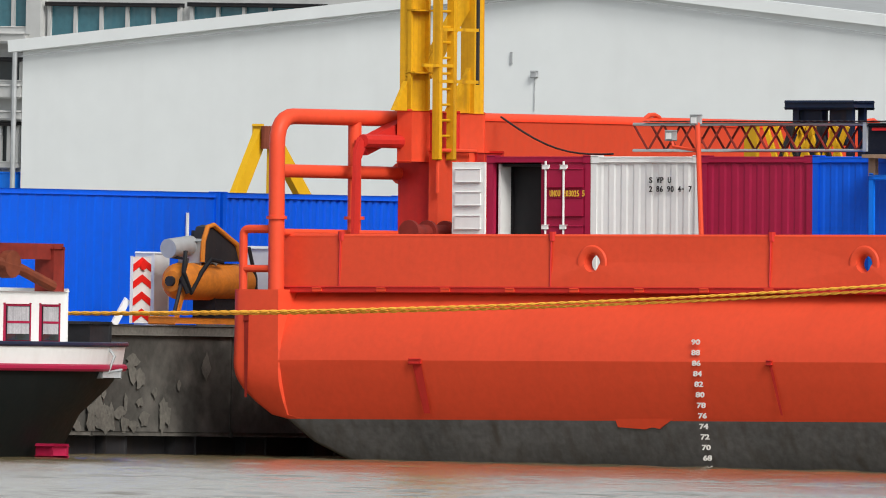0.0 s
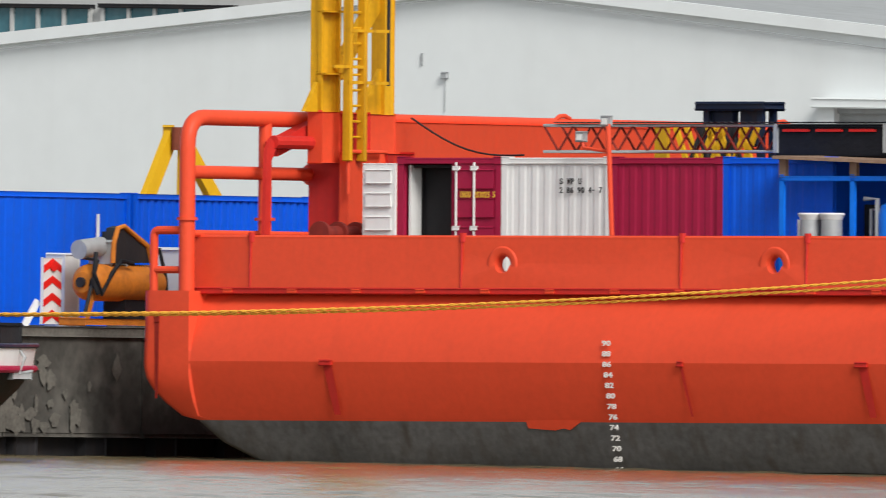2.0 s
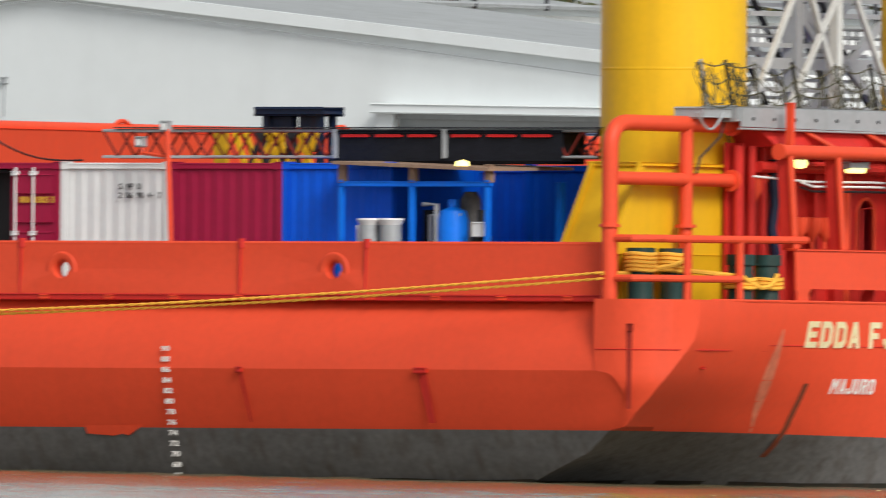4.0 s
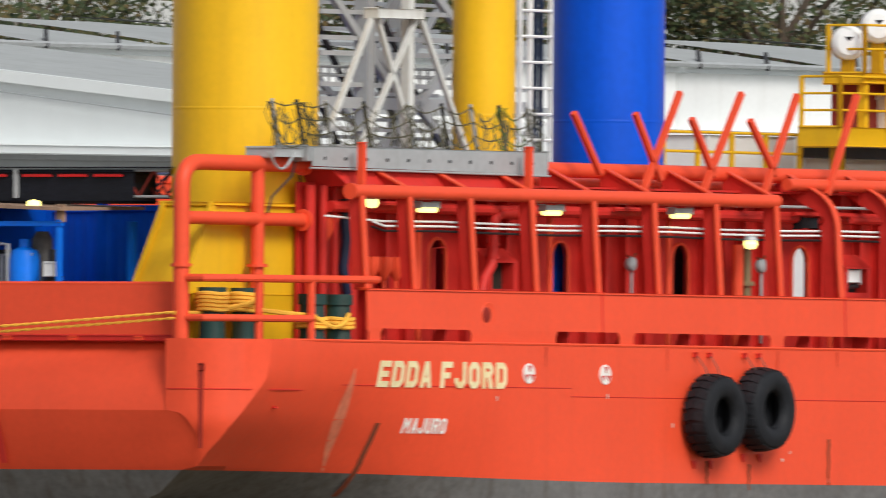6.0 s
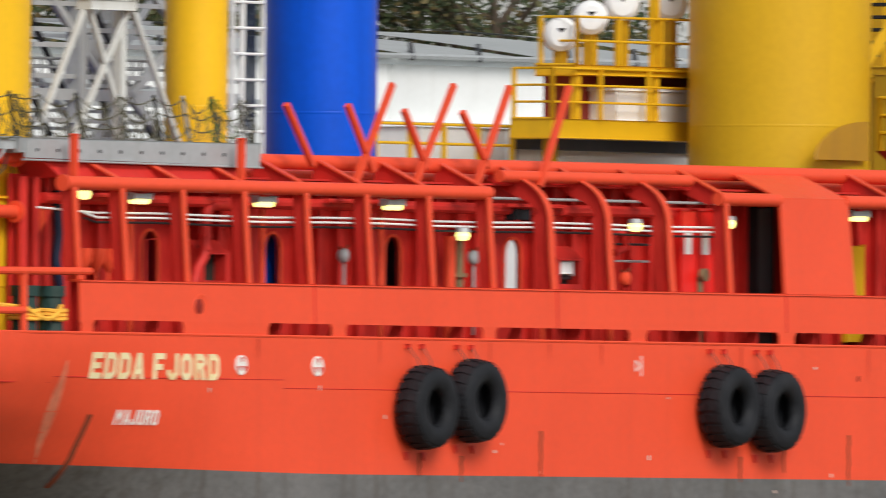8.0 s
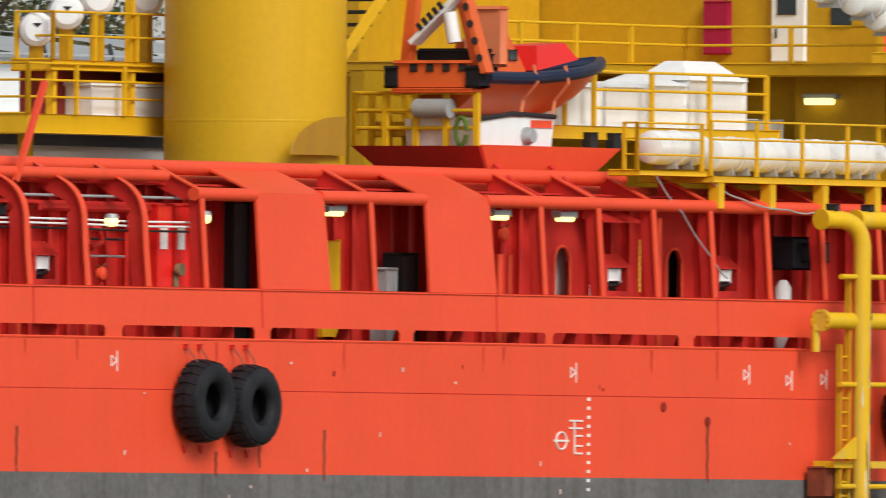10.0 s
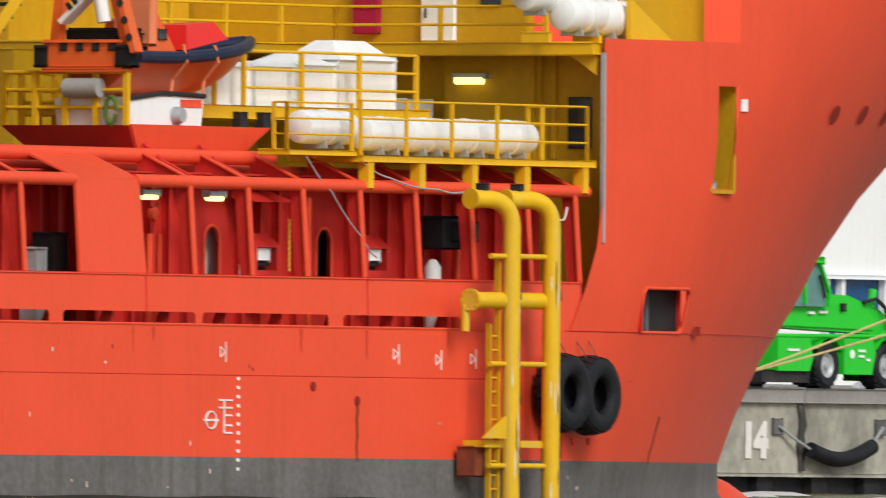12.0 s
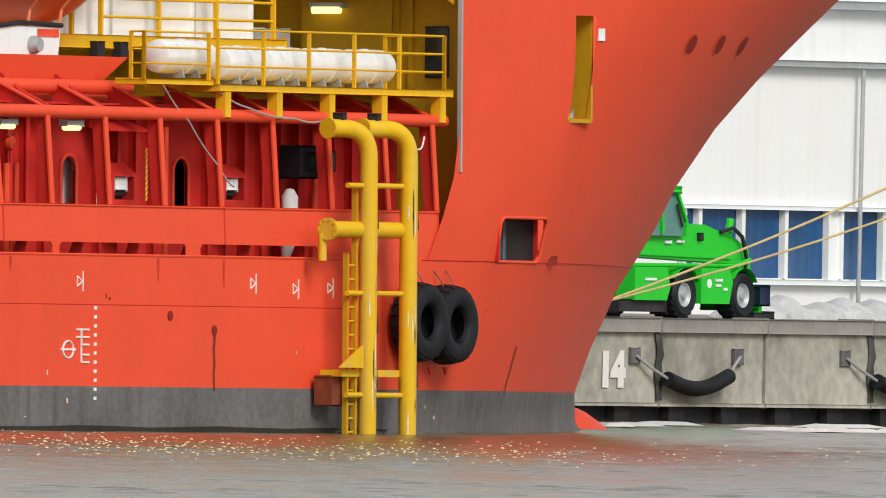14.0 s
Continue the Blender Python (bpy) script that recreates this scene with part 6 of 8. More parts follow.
for k in range(13):
    part("rung", Geo().tube([V(50.58, 11.72, 0.0 + 0.28 * k), V(50.93, 11.72, 0.0 + 0.28 * k)], 0.022, 6), YELLOW, lad)
gear = thing("hanging_floodlight", V(51.5, 10.0, 5.0), "black floodlight over a white gas bottle", "lamp")
part("lamp_body", Geo().rbox(51.2, 51.9, 9.8, 10.2, 5.15, 5.75, 0.04), RUBBER, gear)
part("lamp_shade", Geo().rbox(51.6, 52.3, 10.1, 10.4, 5.3, 5.65, 0.03), DARK, gear)
part("bottle", Geo().lathe(V(51.3, 9.95, 3.5), UP, [(0, 0), (0.17, 0), (0.17, 1.25), (0.08, 1.4), (0, 1.42)], 14), WHITE, gear)
for pts, m in ((((46.9, 10.9, 6.85), (48.0, 10.95, 6.5), (49.6, 11.1, 6.3), (50.6, 11.2, 6.28)), GREY), (((44.9, 10.85, 6.9), (45.8, 10.9, 6.2), (46.9, 10.95, 5.3), (47.4, 11.0, 4.9)), GREY), (((53.3, 10.9, 6.3), (53.9, 11.2, 5.85), (54.5, 11.1, 5.75), (54.9, 10.95, 6.0)), WHITE)):
    p = [V(*q) for q in pts]
    line = []
    for a, b in zip(p, p[1:]):
        line += [a.lerp(b, k / 5) - V(0, 0, 0.06 * math.sin(math.pi * k / 5)) for k in range(5)]
    solid("slack_line", Geo().tube(line + [p[-1]], 0.018, 6), m, "thin slack line hanging from the raft platform", "rope", "slack lines")
solid("casing_box", Geo().rbox(41.5, 46.4, 8.3, 9.0, 3.47, 6.4, 0.03), WHITE, "white casing behind the walkway wall", "casing")
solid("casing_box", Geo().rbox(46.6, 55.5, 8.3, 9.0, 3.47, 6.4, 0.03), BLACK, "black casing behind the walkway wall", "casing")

# ---- superstructure forward ----
house = thing("deckhouse", V(60, 0, 3.5), "ochre yellow deckhouse with doors and windows", "deckhouse")
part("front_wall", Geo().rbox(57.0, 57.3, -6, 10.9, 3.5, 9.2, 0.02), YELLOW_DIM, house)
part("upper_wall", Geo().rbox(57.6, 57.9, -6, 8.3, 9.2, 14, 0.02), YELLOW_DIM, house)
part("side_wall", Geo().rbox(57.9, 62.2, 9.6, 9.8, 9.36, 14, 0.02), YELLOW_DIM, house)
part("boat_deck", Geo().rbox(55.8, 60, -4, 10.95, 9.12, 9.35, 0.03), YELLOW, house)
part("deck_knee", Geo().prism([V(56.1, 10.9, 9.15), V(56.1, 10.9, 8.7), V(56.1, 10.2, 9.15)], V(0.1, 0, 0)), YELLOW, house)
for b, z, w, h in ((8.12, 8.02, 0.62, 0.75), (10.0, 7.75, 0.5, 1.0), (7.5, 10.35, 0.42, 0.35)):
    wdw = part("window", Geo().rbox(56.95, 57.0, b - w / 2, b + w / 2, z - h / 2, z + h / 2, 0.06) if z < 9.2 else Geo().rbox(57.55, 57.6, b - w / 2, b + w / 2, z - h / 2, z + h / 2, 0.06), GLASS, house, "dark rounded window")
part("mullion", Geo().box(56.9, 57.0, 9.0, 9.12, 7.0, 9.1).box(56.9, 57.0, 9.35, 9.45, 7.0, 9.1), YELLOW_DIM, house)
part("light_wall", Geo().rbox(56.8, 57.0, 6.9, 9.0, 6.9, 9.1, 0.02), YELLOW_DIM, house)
door = part("door", Geo().rbox(57.45, 57.58, 5.95, 6.65, 9.45, 11.4, 0.03), WHITE, house, "white weathertight door with a dark window")
part("door_window", Geo().rbox(57.42, 57.46, 6.08, 6.5, 10.4, 11.0, 0.05), GLASS, door)
part("door_handle", Geo().tube([V(57.4, 6.05, 9.9), V(57.4, 6.05, 10.1)], 0.025, 6), DARK, door)
part("vent_box", Geo().rbox(55.6, 56.6, 5.9, 6.7, 7.2, 8.2, 0.03), WHITE, house, "white ventilator box with dark grille")
part("vent_grille", Geo().rbox(55.56, 55.6, 6.05, 6.6, 7.25, 7.85, 0.01), DARK, house)
for z in (10.15, 9.6):
    part("hose_box", Geo().rbox(57.4, 57.6, 4.35, 4.85, z, z + 0.5, 0.03), MAROON, house, "dark red hose box")
part("edge_strip", Geo().rbox(56.03, 56.09, 11.06, 11.13, 5.3, 9.15, 0.01), GREY, house, "white edge strip on the bulkhead")
t = thing("deckhouse_lamp", V(56.7, 7.6, 8.6), "lit tube lamp on the deckhouse wall", "lamp")
part("housing", Geo().rbox(56.6, 56.8, 7.2, 7.95, 8.66, 8.74, 0.02), GREY, t)
part("diffuser", Geo().tube([V(56.62, 7.25, 8.6), V(56.62, 7.9, 8.6)], 0.075, 10), LAMP, t)


def railing(name, pts, z, h, bars, label, post_step=1.2, m=None, where=SHIP, r=0.03):
    """A tube railing along plan points."""
    m = m or YELLOW
    base = V(*pts[0], z)
    t = thing(name, base, label, "railing", where=where)
    for k in range(bars):
        part("bar", Geo().tube([V(s, b, z + h * (k + 1) / bars) for s, b in pts], r, 8), m, t)
    for (s0, b0), (s1, b1) in zip(pts, pts[1:]):
        n = max(1, round(math.hypot(s1 - s0, b1 - b0) / post_step))
        for k in range(n + 1):
            s, b = s0 + (s1 - s0) * k / n, b0 + (b1 - b0) * k / n
            part("post", Geo().rbox(s - r * 1.2, s + r * 1.2, b - r * 1.2, b + r * 1.2, z, z + h, 0.01), m, t)
    return t


# life raft platform on legs
deckp = thing("raft_platform", V(50, 10, 6.4), "yellow raft platform on short legs above the cargo rail", "platform")
part("deck_plate", Geo().rbox(46.9, 56.0, 9.2, 10.95, 6.82, 6.95, 0.02), YELLOW, deckp)
part("step_plate", Geo().rbox(44.3, 46.9, 10.1, 10.8, 6.93, 7.03, 0.02), YELLOW, deckp)
for s in (47.2, 49.2, 51.25, 53.3, 55.6):
    part("leg", Geo().rbox(s - 0.1, s + 0.12, 10.75, 10.95, 6.3, 6.82, 0.015), YELLOW, deckp)
railing("raft_railing", [(46.9, 10.9), (55.75, 10.9), (55.75, 9.5)], 6.95, 1.1, 3, "yellow tube railing round the raft platform", 1.95, r=0.022)
railing("raft_railing", [(44.3, 10.45), (44.3, 10.75), (46.8, 10.75)], 7.03, 0.95, 3, "yellow tube railing round the raft step", 3.2, r=0.022)


def canister(s, b, z, l, r, along=(1, 0, 0)):
    """A two-shell raft canister on a cradle."""
    t = thing("raft_canister", V(s, b, z), "white life raft canister strapped on a cradle", "life raft", "life raft canisters")
    ax = Vector(along).normalized()
    prof = [(0, 0), (r * 0.55, 0.0), (r * 0.92, 0.07), (r, 0.2), (r, l * 0.48), (r * 1.06, l * 0.485), (r * 1.06, l * 0.515), (r, l * 0.52), (r, l - 0.2), (r * 0.92, l - 0.07), (r * 0.55, l), (0, l)]
    part("shell", Geo().lathe(V(s, b, z + r + 0.08) - ax * (l / 2), ax, prof, 26), WHITE, t)
    for k in (0.25, 0.72):
        part("strap", Geo().lathe(V(s, b, z + r + 0.08) + ax * (l * (k - 0.5)), ax, [(r + 0.006, -0.025), (r + 0.01, 0), (r + 0.006, 0.025)], 26), WHITE, t)
    for k in (-0.3, 0.3):
        part("cradle", Geo().prism([V(s + k, b - 0.28, z), V(s + k, b + 0.28, z), V(s + k, b + 0.22, z + 0.2), V(s + k, b - 0.22, z + 0.2)], V(0.05, 0, 0)), GREY, t)


for s in (46.75, 48.95, 50.62, 52.25, 53.9):
    canister(s, 10.1, 6.98 if s > 47 else 7.08, 2.0 if s < 48 else 1.66, 0.345)

# locker deck behind
lock = thing("locker_deck", V(49, 7, 7.3), "yellow locker deck carrying white boxes", "deck")
part("beam", Geo().rbox(42.0, 54.0, 6.0, 8.2, 7.68, 7.95, 0.03), YELLOW, lock)
for s in (46.4, 47.3):
    part("cradle", Geo().rbox(s, s + 0.3, 8.2, 8.35, 7.5, 7.8, 0.02), DARK, lock)
railing("locker_railing", [(46.8, 8.2), (53.5, 8.2)], 7.95, 1.1, 3, "yellow tube railing before the white lockers", 2.2)
railing("locker_railing", [(41.0, 8.0), (46.0, 8.0)], 7.95, 0.9, 2, "low yellow tube railing by the boat", 1.6)
for s0, s1, z1, hip in ((45.5, 47.7, 8.74, 0), (47.78, 49.4, 8.76, 0), (49.45, 51.0, 8.93, 0.12), (51.02, 53.3, 9.22, 0.28)):
    t = thing("white_locker", V((s0 + s1) / 2, 7.2, 7.95), "white moulded deck locker with hipped lid", "locker", "white lockers")
    part("body", Geo().rbox(s0, s1 - 0.05, 6.6, 7.8, 7.95, z1 - hip, 0.08), WHITE, t)
    if hip:
        part("lid", Geo().hexa([V(s0 - 0.05, 7.85, z1 - hip), V(s1, 7.85, z1 - hip), V(s1, 6.55, z1 - hip), V(s0 - 0.05, 6.55, z1 - hip), V(s0 + 0.5, 7.4, z1 + 0.12), V(s1 - 0.5, 7.4, z1 + 0.12), V(s1 - 0.5, 7.0, z1 + 0.12), V(s0 + 0.5, 7.0, z1 + 0.12)]), WHITE, t)

# boat deck with davit and rescue boat
bd = thing("boat_platform", V(42.5, 8, 7.0), "red boat platform with sloping underside", "platform")
part("deck_box", Geo().hexa([V(40.7, 9.4, 7.0), V(44.9, 9.4, 7.0), V(44.9, 6.9, 7.0), V(40.7, 6.9, 7.0), V(40.3, 9.5, 7.46), V(45.7, 9.5, 7.46), V(45.7, 6.5, 7.46), V(40.3, 6.5, 7.46)]), RED_DEEP, bd)
part("edge_plate", Geo().hexa([V(40.75, 9.43, 7.0), V(44.9, 9.43, 7.0), V(44.9, 9.40, 7.0), V(40.75, 9.40, 7.0), V(40.35, 9.53, 7.48), V(45.7, 9.53, 7.48), V(45.7, 9.50, 7.48), V(40.35, 9.50, 7.48)]), RED, bd)
for s in (40.9, 43.0):
    part("drain_hose", Geo().tube([V(s, 9.5, 7.1), V(s + 0.05, 9.9, 6.75), V(s - 0.1, 10.75, 6.4)], 0.045, 8), RED_DEEP, bd)
for s in (41.6, 43.4, 44.4):
    part("stool", Geo().rbox(s, s + 0.35, 8.6, 9.2, 6.5, 7.02, 0.03), DARK if s < 44 else WHITE, bd)
railing("boat_railing", [(43.0, 6.5), (40.3, 6.6), (40.3, 9.45)], 7.46, 1.05, 3, "yellow tube railing on the boat platform", 0.75, r=0.04)
base = thing("boat_davit", V(41.5, 8.6, 7.46), "white davit pedestal with orange frame and white arm", "davit")
part("pedestal", Geo().hexa([V(40.5, 9.35, 7.46), V(43.3, 9.35, 7.46), V(43.3, 7.7, 7.46), V(40.5, 7.7, 7.46), V(40.4, 9.35, 8.0), V(43.4, 9.35, 8.08), V(43.4, 7.7, 8.08), V(40.4, 7.7, 8.0)]), WHITE, base)
part("top_edge", Geo().tube([V(40.4, 9.37, 7.98), V(41.8, 9.37, 8.12), V(43.4, 9.37, 8.08)], 0.05, 8), DARK, base)
part("winch", Geo().tube([V(40.2, 8.1, 8.2), V(40.2, 8.9, 8.2)], 0.2, 14), GREY, base)
part("motor", Geo().lathe(V(42.3, 9.35, 7.68), V(0, 1, 0), [(0, 0.2), (0.14, 0.2), (0.18, 0.08), (0.18, 0)], 14), GREY, base)
part("hose_reel", Geo().tube([V(40.2, 9.15 + 0.13 * math.cos(a), 7.75 + 0.28 * math.sin(a)) for a in [k * 0.6 for k in range(11)]], 0.05, 6), GREEN_NET, base)
part("notice", Geo().rbox(42.5, 43.3, 9.35, 9.37, 7.85, 8.0, 0.004), RED, base)

ORANGE = paint("orange_boat_shell", (0.72, 0.125, 0.03), 0.4, vary=0.06, dirt=0.12, dirt_colour=(0.45, 0.1, 0.03), bump=0.003)
SALMON = paint("salmon_panel", (0.72, 0.22, 0.10), 0.45, vary=0.06, dirt=0.1, bump=0.003)
boat = thing("rescue_boat", V(42.8, 8.55, 8.1), "orange fast rescue boat with black fender hung in its davit", "boat")
secs = []
for k in range(17):
    u = k / 16
    s = 40.5 + 5.85 * u
    w = 0.95 * (1 - max(0, (u - 0.4) / 0.6) ** 2.4) + 0.02
    sheer = 8.78 + 0.55 * max(0, u - 0.2) ** 1.5
    keel = 8.08 + 0.95 * max(0, (u - 0.5) / 0.5) ** 2
    row = []
    for a in range(13):
        q = a / 12 * 2 - 1
        row.append(V(s, 8.55 + w * q, keel + (sheer - keel) * abs(q) ** 1.6))
    secs.append(row)
part("hull", Geo().grid(secs).add(secs[0], [tuple(range(13))]), ORANGE, boat)
part("inner_deck", Geo().grid([[r[0] - V(0, 0, 0.03), r[12] - V(0, 0, 0.03)] for r in secs]), SALMON, boat)
part("fender", Geo().tube([r[12] + V(0, 0.04, 0.04) for r in secs] + [r[0] + V(0, -0.04, 0.04) for r in reversed(secs)], 0.13, 10), NAVY, boat, "thick dark blue rubbing fender")
part("stern_box", Geo().rbox(40.15, 40.6, 7.65, 9.4, 8.62, 9.1, 0.06), ORANGE, boat)
part("stern_step", Geo().rbox(40.1, 40.5, 7.6, 9.45, 8.52, 8.58, 0.02), ORANGE, boat)
for b in (7.55, 9.45):
    part("stern_fender", Geo().rbox(40.1, 40.5, b - 0.1, b + 0.12, 8.65, 9.0, 0.05), RUBBER, boat)
for k in range(4):
    part("cut_out", Geo().rbox(40.12, 40.16, 8.0 + 0.38 * k, 8.14 + 0.38 * k, 8.95, 9.07, 0.02), DARK, boat)
part("console", Geo().hexa([V(41.4, 9.0, 8.8), V(43.0, 9.0, 8.85), V(43.0, 8.1, 8.85), V(41.4, 8.1, 8.8), V(41.6, 8.95, 9.55), V(42.3, 8.95, 9.7), V(42.3, 8.15, 9.7), V(41.6, 8.15, 9.55)]), ORANGE, boat)
part("console_window", Geo().rbox(42.2, 42.5, 8.98, 9.02, 9.2, 9.4, 0.02), GLASS, boat)
part("fore_hood", Geo().hexa([V(43.0, 9.2, 9.0), V(44.9, 9.0, 9.25), V(44.9, 8.1, 9.25), V(43.0, 7.9, 9.0), V(43.2, 9.05, 9.5), V(44.5, 8.9, 9.58), V(44.5, 8.2, 9.58), V(43.2, 8.05, 9.5)]), FIRE, boat, "red canvas hood over the bow")
part("engine_box", Geo().rbox(40.6, 41.4, 7.9, 9.2, 8.75, 9.3, 0.06), RUBBER, boat)
for s in (42.2, 43.4):
    part("lashing", Geo().tube([V(s, 9.6, 9.1), V(s + 0.05, 9.66, 8.75), V(s + 0.1, 9.3, 8.4), V(s, 9.3, 8.05)], 0.035, 6), SALMON, boat)
for a, b in (((7.8, 8.95), (8.0, 10.6)), ((9.55, 8.9), (9.05, 10.6))):
    part("frame_leg", Geo().beam(V(40.3, a[0], a[1]), V(40.3, b[0], b[1]), 0.22, 0.22), ORANGE, base)
leg = part("drilled_leg", Geo().beam(V(40.2, 9.75, 8.9), V(40.2, 9.2, 10.6), 0.12, 0.3, up=(1, 0, 0)), ORANGE, base)
for k in range(4):
    part("lightening_hole", Geo().lathe(V(40.04, 9.66 - 0.11 * k, 9.2 + 0.34 * k), V(-1, 0, 0), [(0, 0.012), (0.08, 0.012), (0.08, 0)], 12), DARK, leg)
arm = part("arm", Geo().beam(V(40.1, 8.1, 9.5), V(40.1, 9.2, 10.45), 0.1, 0.4, up=(1, 0, 0)), WHITE, base, "white davit arm with dark lettering")
arm_dir = (V(40.1, 9.2, 10.45) - V(40.1, 8.1, 9.5)).normalized()
arm_up = arm_dir.cross(Vector((1, 0, 0))).normalized() * -1
for k in range(5):
    c = V(39.88, 8.35, 9.82) + arm_dir * (0.16 * k)
    part("letter_bar", Geo().beam(c - arm_up * 0.08, c + arm_up * 0.08, 0.03, 0.09, up=arm_dir), BLACK, arm)
part("ram", Geo().tube([V(40.0, 9.1, 9.5), V(40.0, 8.98, 10.1)], 0.14, 14), WHITE, base)
part("seat_back", Geo().rbox(41.3, 41.6, 8.6, 9.3, 9.1, 10.2, 0.06), SALMON, base)
part("dark_gear", Geo().rbox(40.5, 41.0, 8.0, 9.3, 9.1, 9.35, 0.05), RUBBER, base)

# upper gallery and stairs in front of the house
railing("gallery_railing", [(47.0, 5.0), (55.6, 5.0), (55.6, 10.0)], 9.35, 0.75, 2, "thin yellow railing along the upper gallery", 2.0)
gal = thing("upper_gallery", V(50, 2, 9.1), "ochre gallery deck and casing wall", "gallery")
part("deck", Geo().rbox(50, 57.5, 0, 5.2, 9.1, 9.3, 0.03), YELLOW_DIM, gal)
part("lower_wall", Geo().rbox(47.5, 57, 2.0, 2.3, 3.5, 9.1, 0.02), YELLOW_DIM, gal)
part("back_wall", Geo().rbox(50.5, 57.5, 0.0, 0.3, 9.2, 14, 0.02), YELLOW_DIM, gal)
part("wall_rib", Geo().rbox(52.2, 52.4, 0.3, 0.5, 9.2, 14, 0.02), YELLOW, gal)
stair = thing("gallery_stair", V(46, 3, 9.3), "yellow inclined stair with dark treads", "stair")
for b in (3.0, 3.9):
    part("stringer", Geo().beam(V(43.5, b, 8.8), V(47.0, b, 11.6), 0.06, 0.25), YELLOW, stair)
for k in range(11):
    part("tread", Geo().rbox(43.6 + 0.32 * k, 43.95 + 0.32 * k, 3.0, 3.9, 8.9 + 0.26 * k, 8.95 + 0.26 * k, 0.01), DARK, stair)
for s, b, z in ((57.7, 10.3, 9.45), (56.4, 10.3, 9.5), (55.6, 9.9, 9.9), (54.7, 9.9, 10.2), (53.9, 9.6, 10.45)):
    canister(s, b, z, 1.5, 0.36)
rk = thing("raft_rack", V(54, 9, 9.35), "yellow rack holding the upper rafts", "rack")
for s in (52.8, 54.8):
    part("leg", Geo().rbox(s + 2.2, s + 2.32, 9.8, 10.4, 9.35, 9.55, 0.02), YELLOW, rk)
part("stay_plate", Geo().prism([V(57.6, 10.8, 9.45), V(59.3, 10.8, 9.45), V(58.3, 10.8, 9.95), V(57.6, 10.8, 10.3)], V(0, -0.1, 0)), YELLOW, rk)

# raised yellow gallery amidships with white floats
mid = thing("mid_gallery", V(36.10, 4, 7.6), "yellow raised gallery amidships with tube railings", "gallery")
part("deck_beam", Geo().rbox(32.0, 39.1, 3.2, 4.1, 7.6, 7.98, 0.03), YELLOW, mid)
part("roof_deck", Geo().rbox(32.9, 39.1, 3.2, 4.1, 8.86, 9.06, 0.03), YELLOW, mid)
part("wall", Geo().rbox(33.2, 39.1, 3.2, 3.3, 7.98, 8.9, 0.02), RUSTY, mid, "rust brown back wall of the gallery")
for q in (33.0, 35.9, 37.5, 38.9):
    part("post", Geo().rbox(q, q + 0.13, 3.95, 4.08, 7.98, 10.6 if q > 35 else 8.9, 0.02), YELLOW, mid)
for q in (33.0, 38.5):
    part("leg", Geo().rbox(q, q + 0.2, 3.3, 3.5, 3.47, 7.6, 0.02), YELLOW_DIM, mid)
railing("mid_railing", [(32.0, 3.25), (32.0, 4.15), (39.1, 4.15)], 7.98, 1.0, 3, "yellow tube railing round the mid gallery", 1.75, r=0.026)
railing("mid_railing", [(32.9, 3.3), (32.9, 4.15), (39.1, 4.15)], 9.06, 0.95, 2, "yellow tube railing on the upper gallery", 1.5, r=0.026)
t = thing("white_chest", V(36.9, 3.6, 7.98), "long white chest on the mid gallery", "chest")
part("body", Geo().rbox(34.7, 39.0, 3.35, 3.9, 7.98, 8.58, 0.04), WHITE, t)
part("lid", Geo().rbox(34.65, 39.05, 3.32, 3.93, 8.58, 8.66, 0.02), WHITE, t)
for s, z in ((33.15, 9.3), (34.25, 9.65), (35.4, 9.95), (37.2, 9.98)):
    t = thing("float_drum", V(s, 3.6, z), "white drum float with black mark", "float", "white floats")
    ax = Vector((-0.80, -0.60, 0))
    c = V(s, 3.6, z + 0.36)
    part("drum", Geo().lathe(c, ax, [(0, 0.30), (0.24, 0.28), (0.33, 0.2), (0.35, 0.1), (0.35, -0.4), (0.26, -0.5), (0, -0.52)], 28), WHITE, t)
    part("strap", Geo().lathe(c, ax, [(0.352, -0.05), (0.36, -0.02), (0.352, 0.01)], 28), DARK, t)
    e = Vector((-ax.y, ax.x, 0))
    part("mark", Geo().prism([c + ax * 0.30 + e * 0.09 + UP * 0.12, c + ax * 0.30 - e * 0.09 + UP * 0.12, c + ax * 0.30 + UP * 0.03], ax * 0.012), BLACK, t)
    part("rest", Geo().rbox(s - 0.1, s + 0.1, 3.5, 3.7, 9.06, z + 0.06, 0.01), YELLOW_DIM, t)
solid("supply_van", Geo().rbox(36.2, 42.5, -1.5, 1.2, 3.5, 7.3, 0.05), WHITE, "white cabin roof behind the cargo rail", "cabin")
solid("cabin_wall", Geo().rbox(35.2, 42.6, -1.5, 1.28, 3.47, 7.42, 0.03), WHITE, "white cabin standing under the mid gallery", "cabin")
solid("cabin_roof", Geo().rbox(35.0, 42.7, -1.6, 1.35, 7.42, 7.7, 0.03), DARK, "dark flat roof of the white cabin", "roof")
solid("tank_cabin", Geo().rbox(31.7, 34.95, 0.2, 1.2, 3.47, 7.82, 0.06), WHITE, "white tank cabin behind a yellow railing", "cabin")
railing("deck_railing", [(28.9, 2.0), (33.9, 2.0)], 6.7, 1.15, 3, "yellow tube railing before the white shed", 1.3)
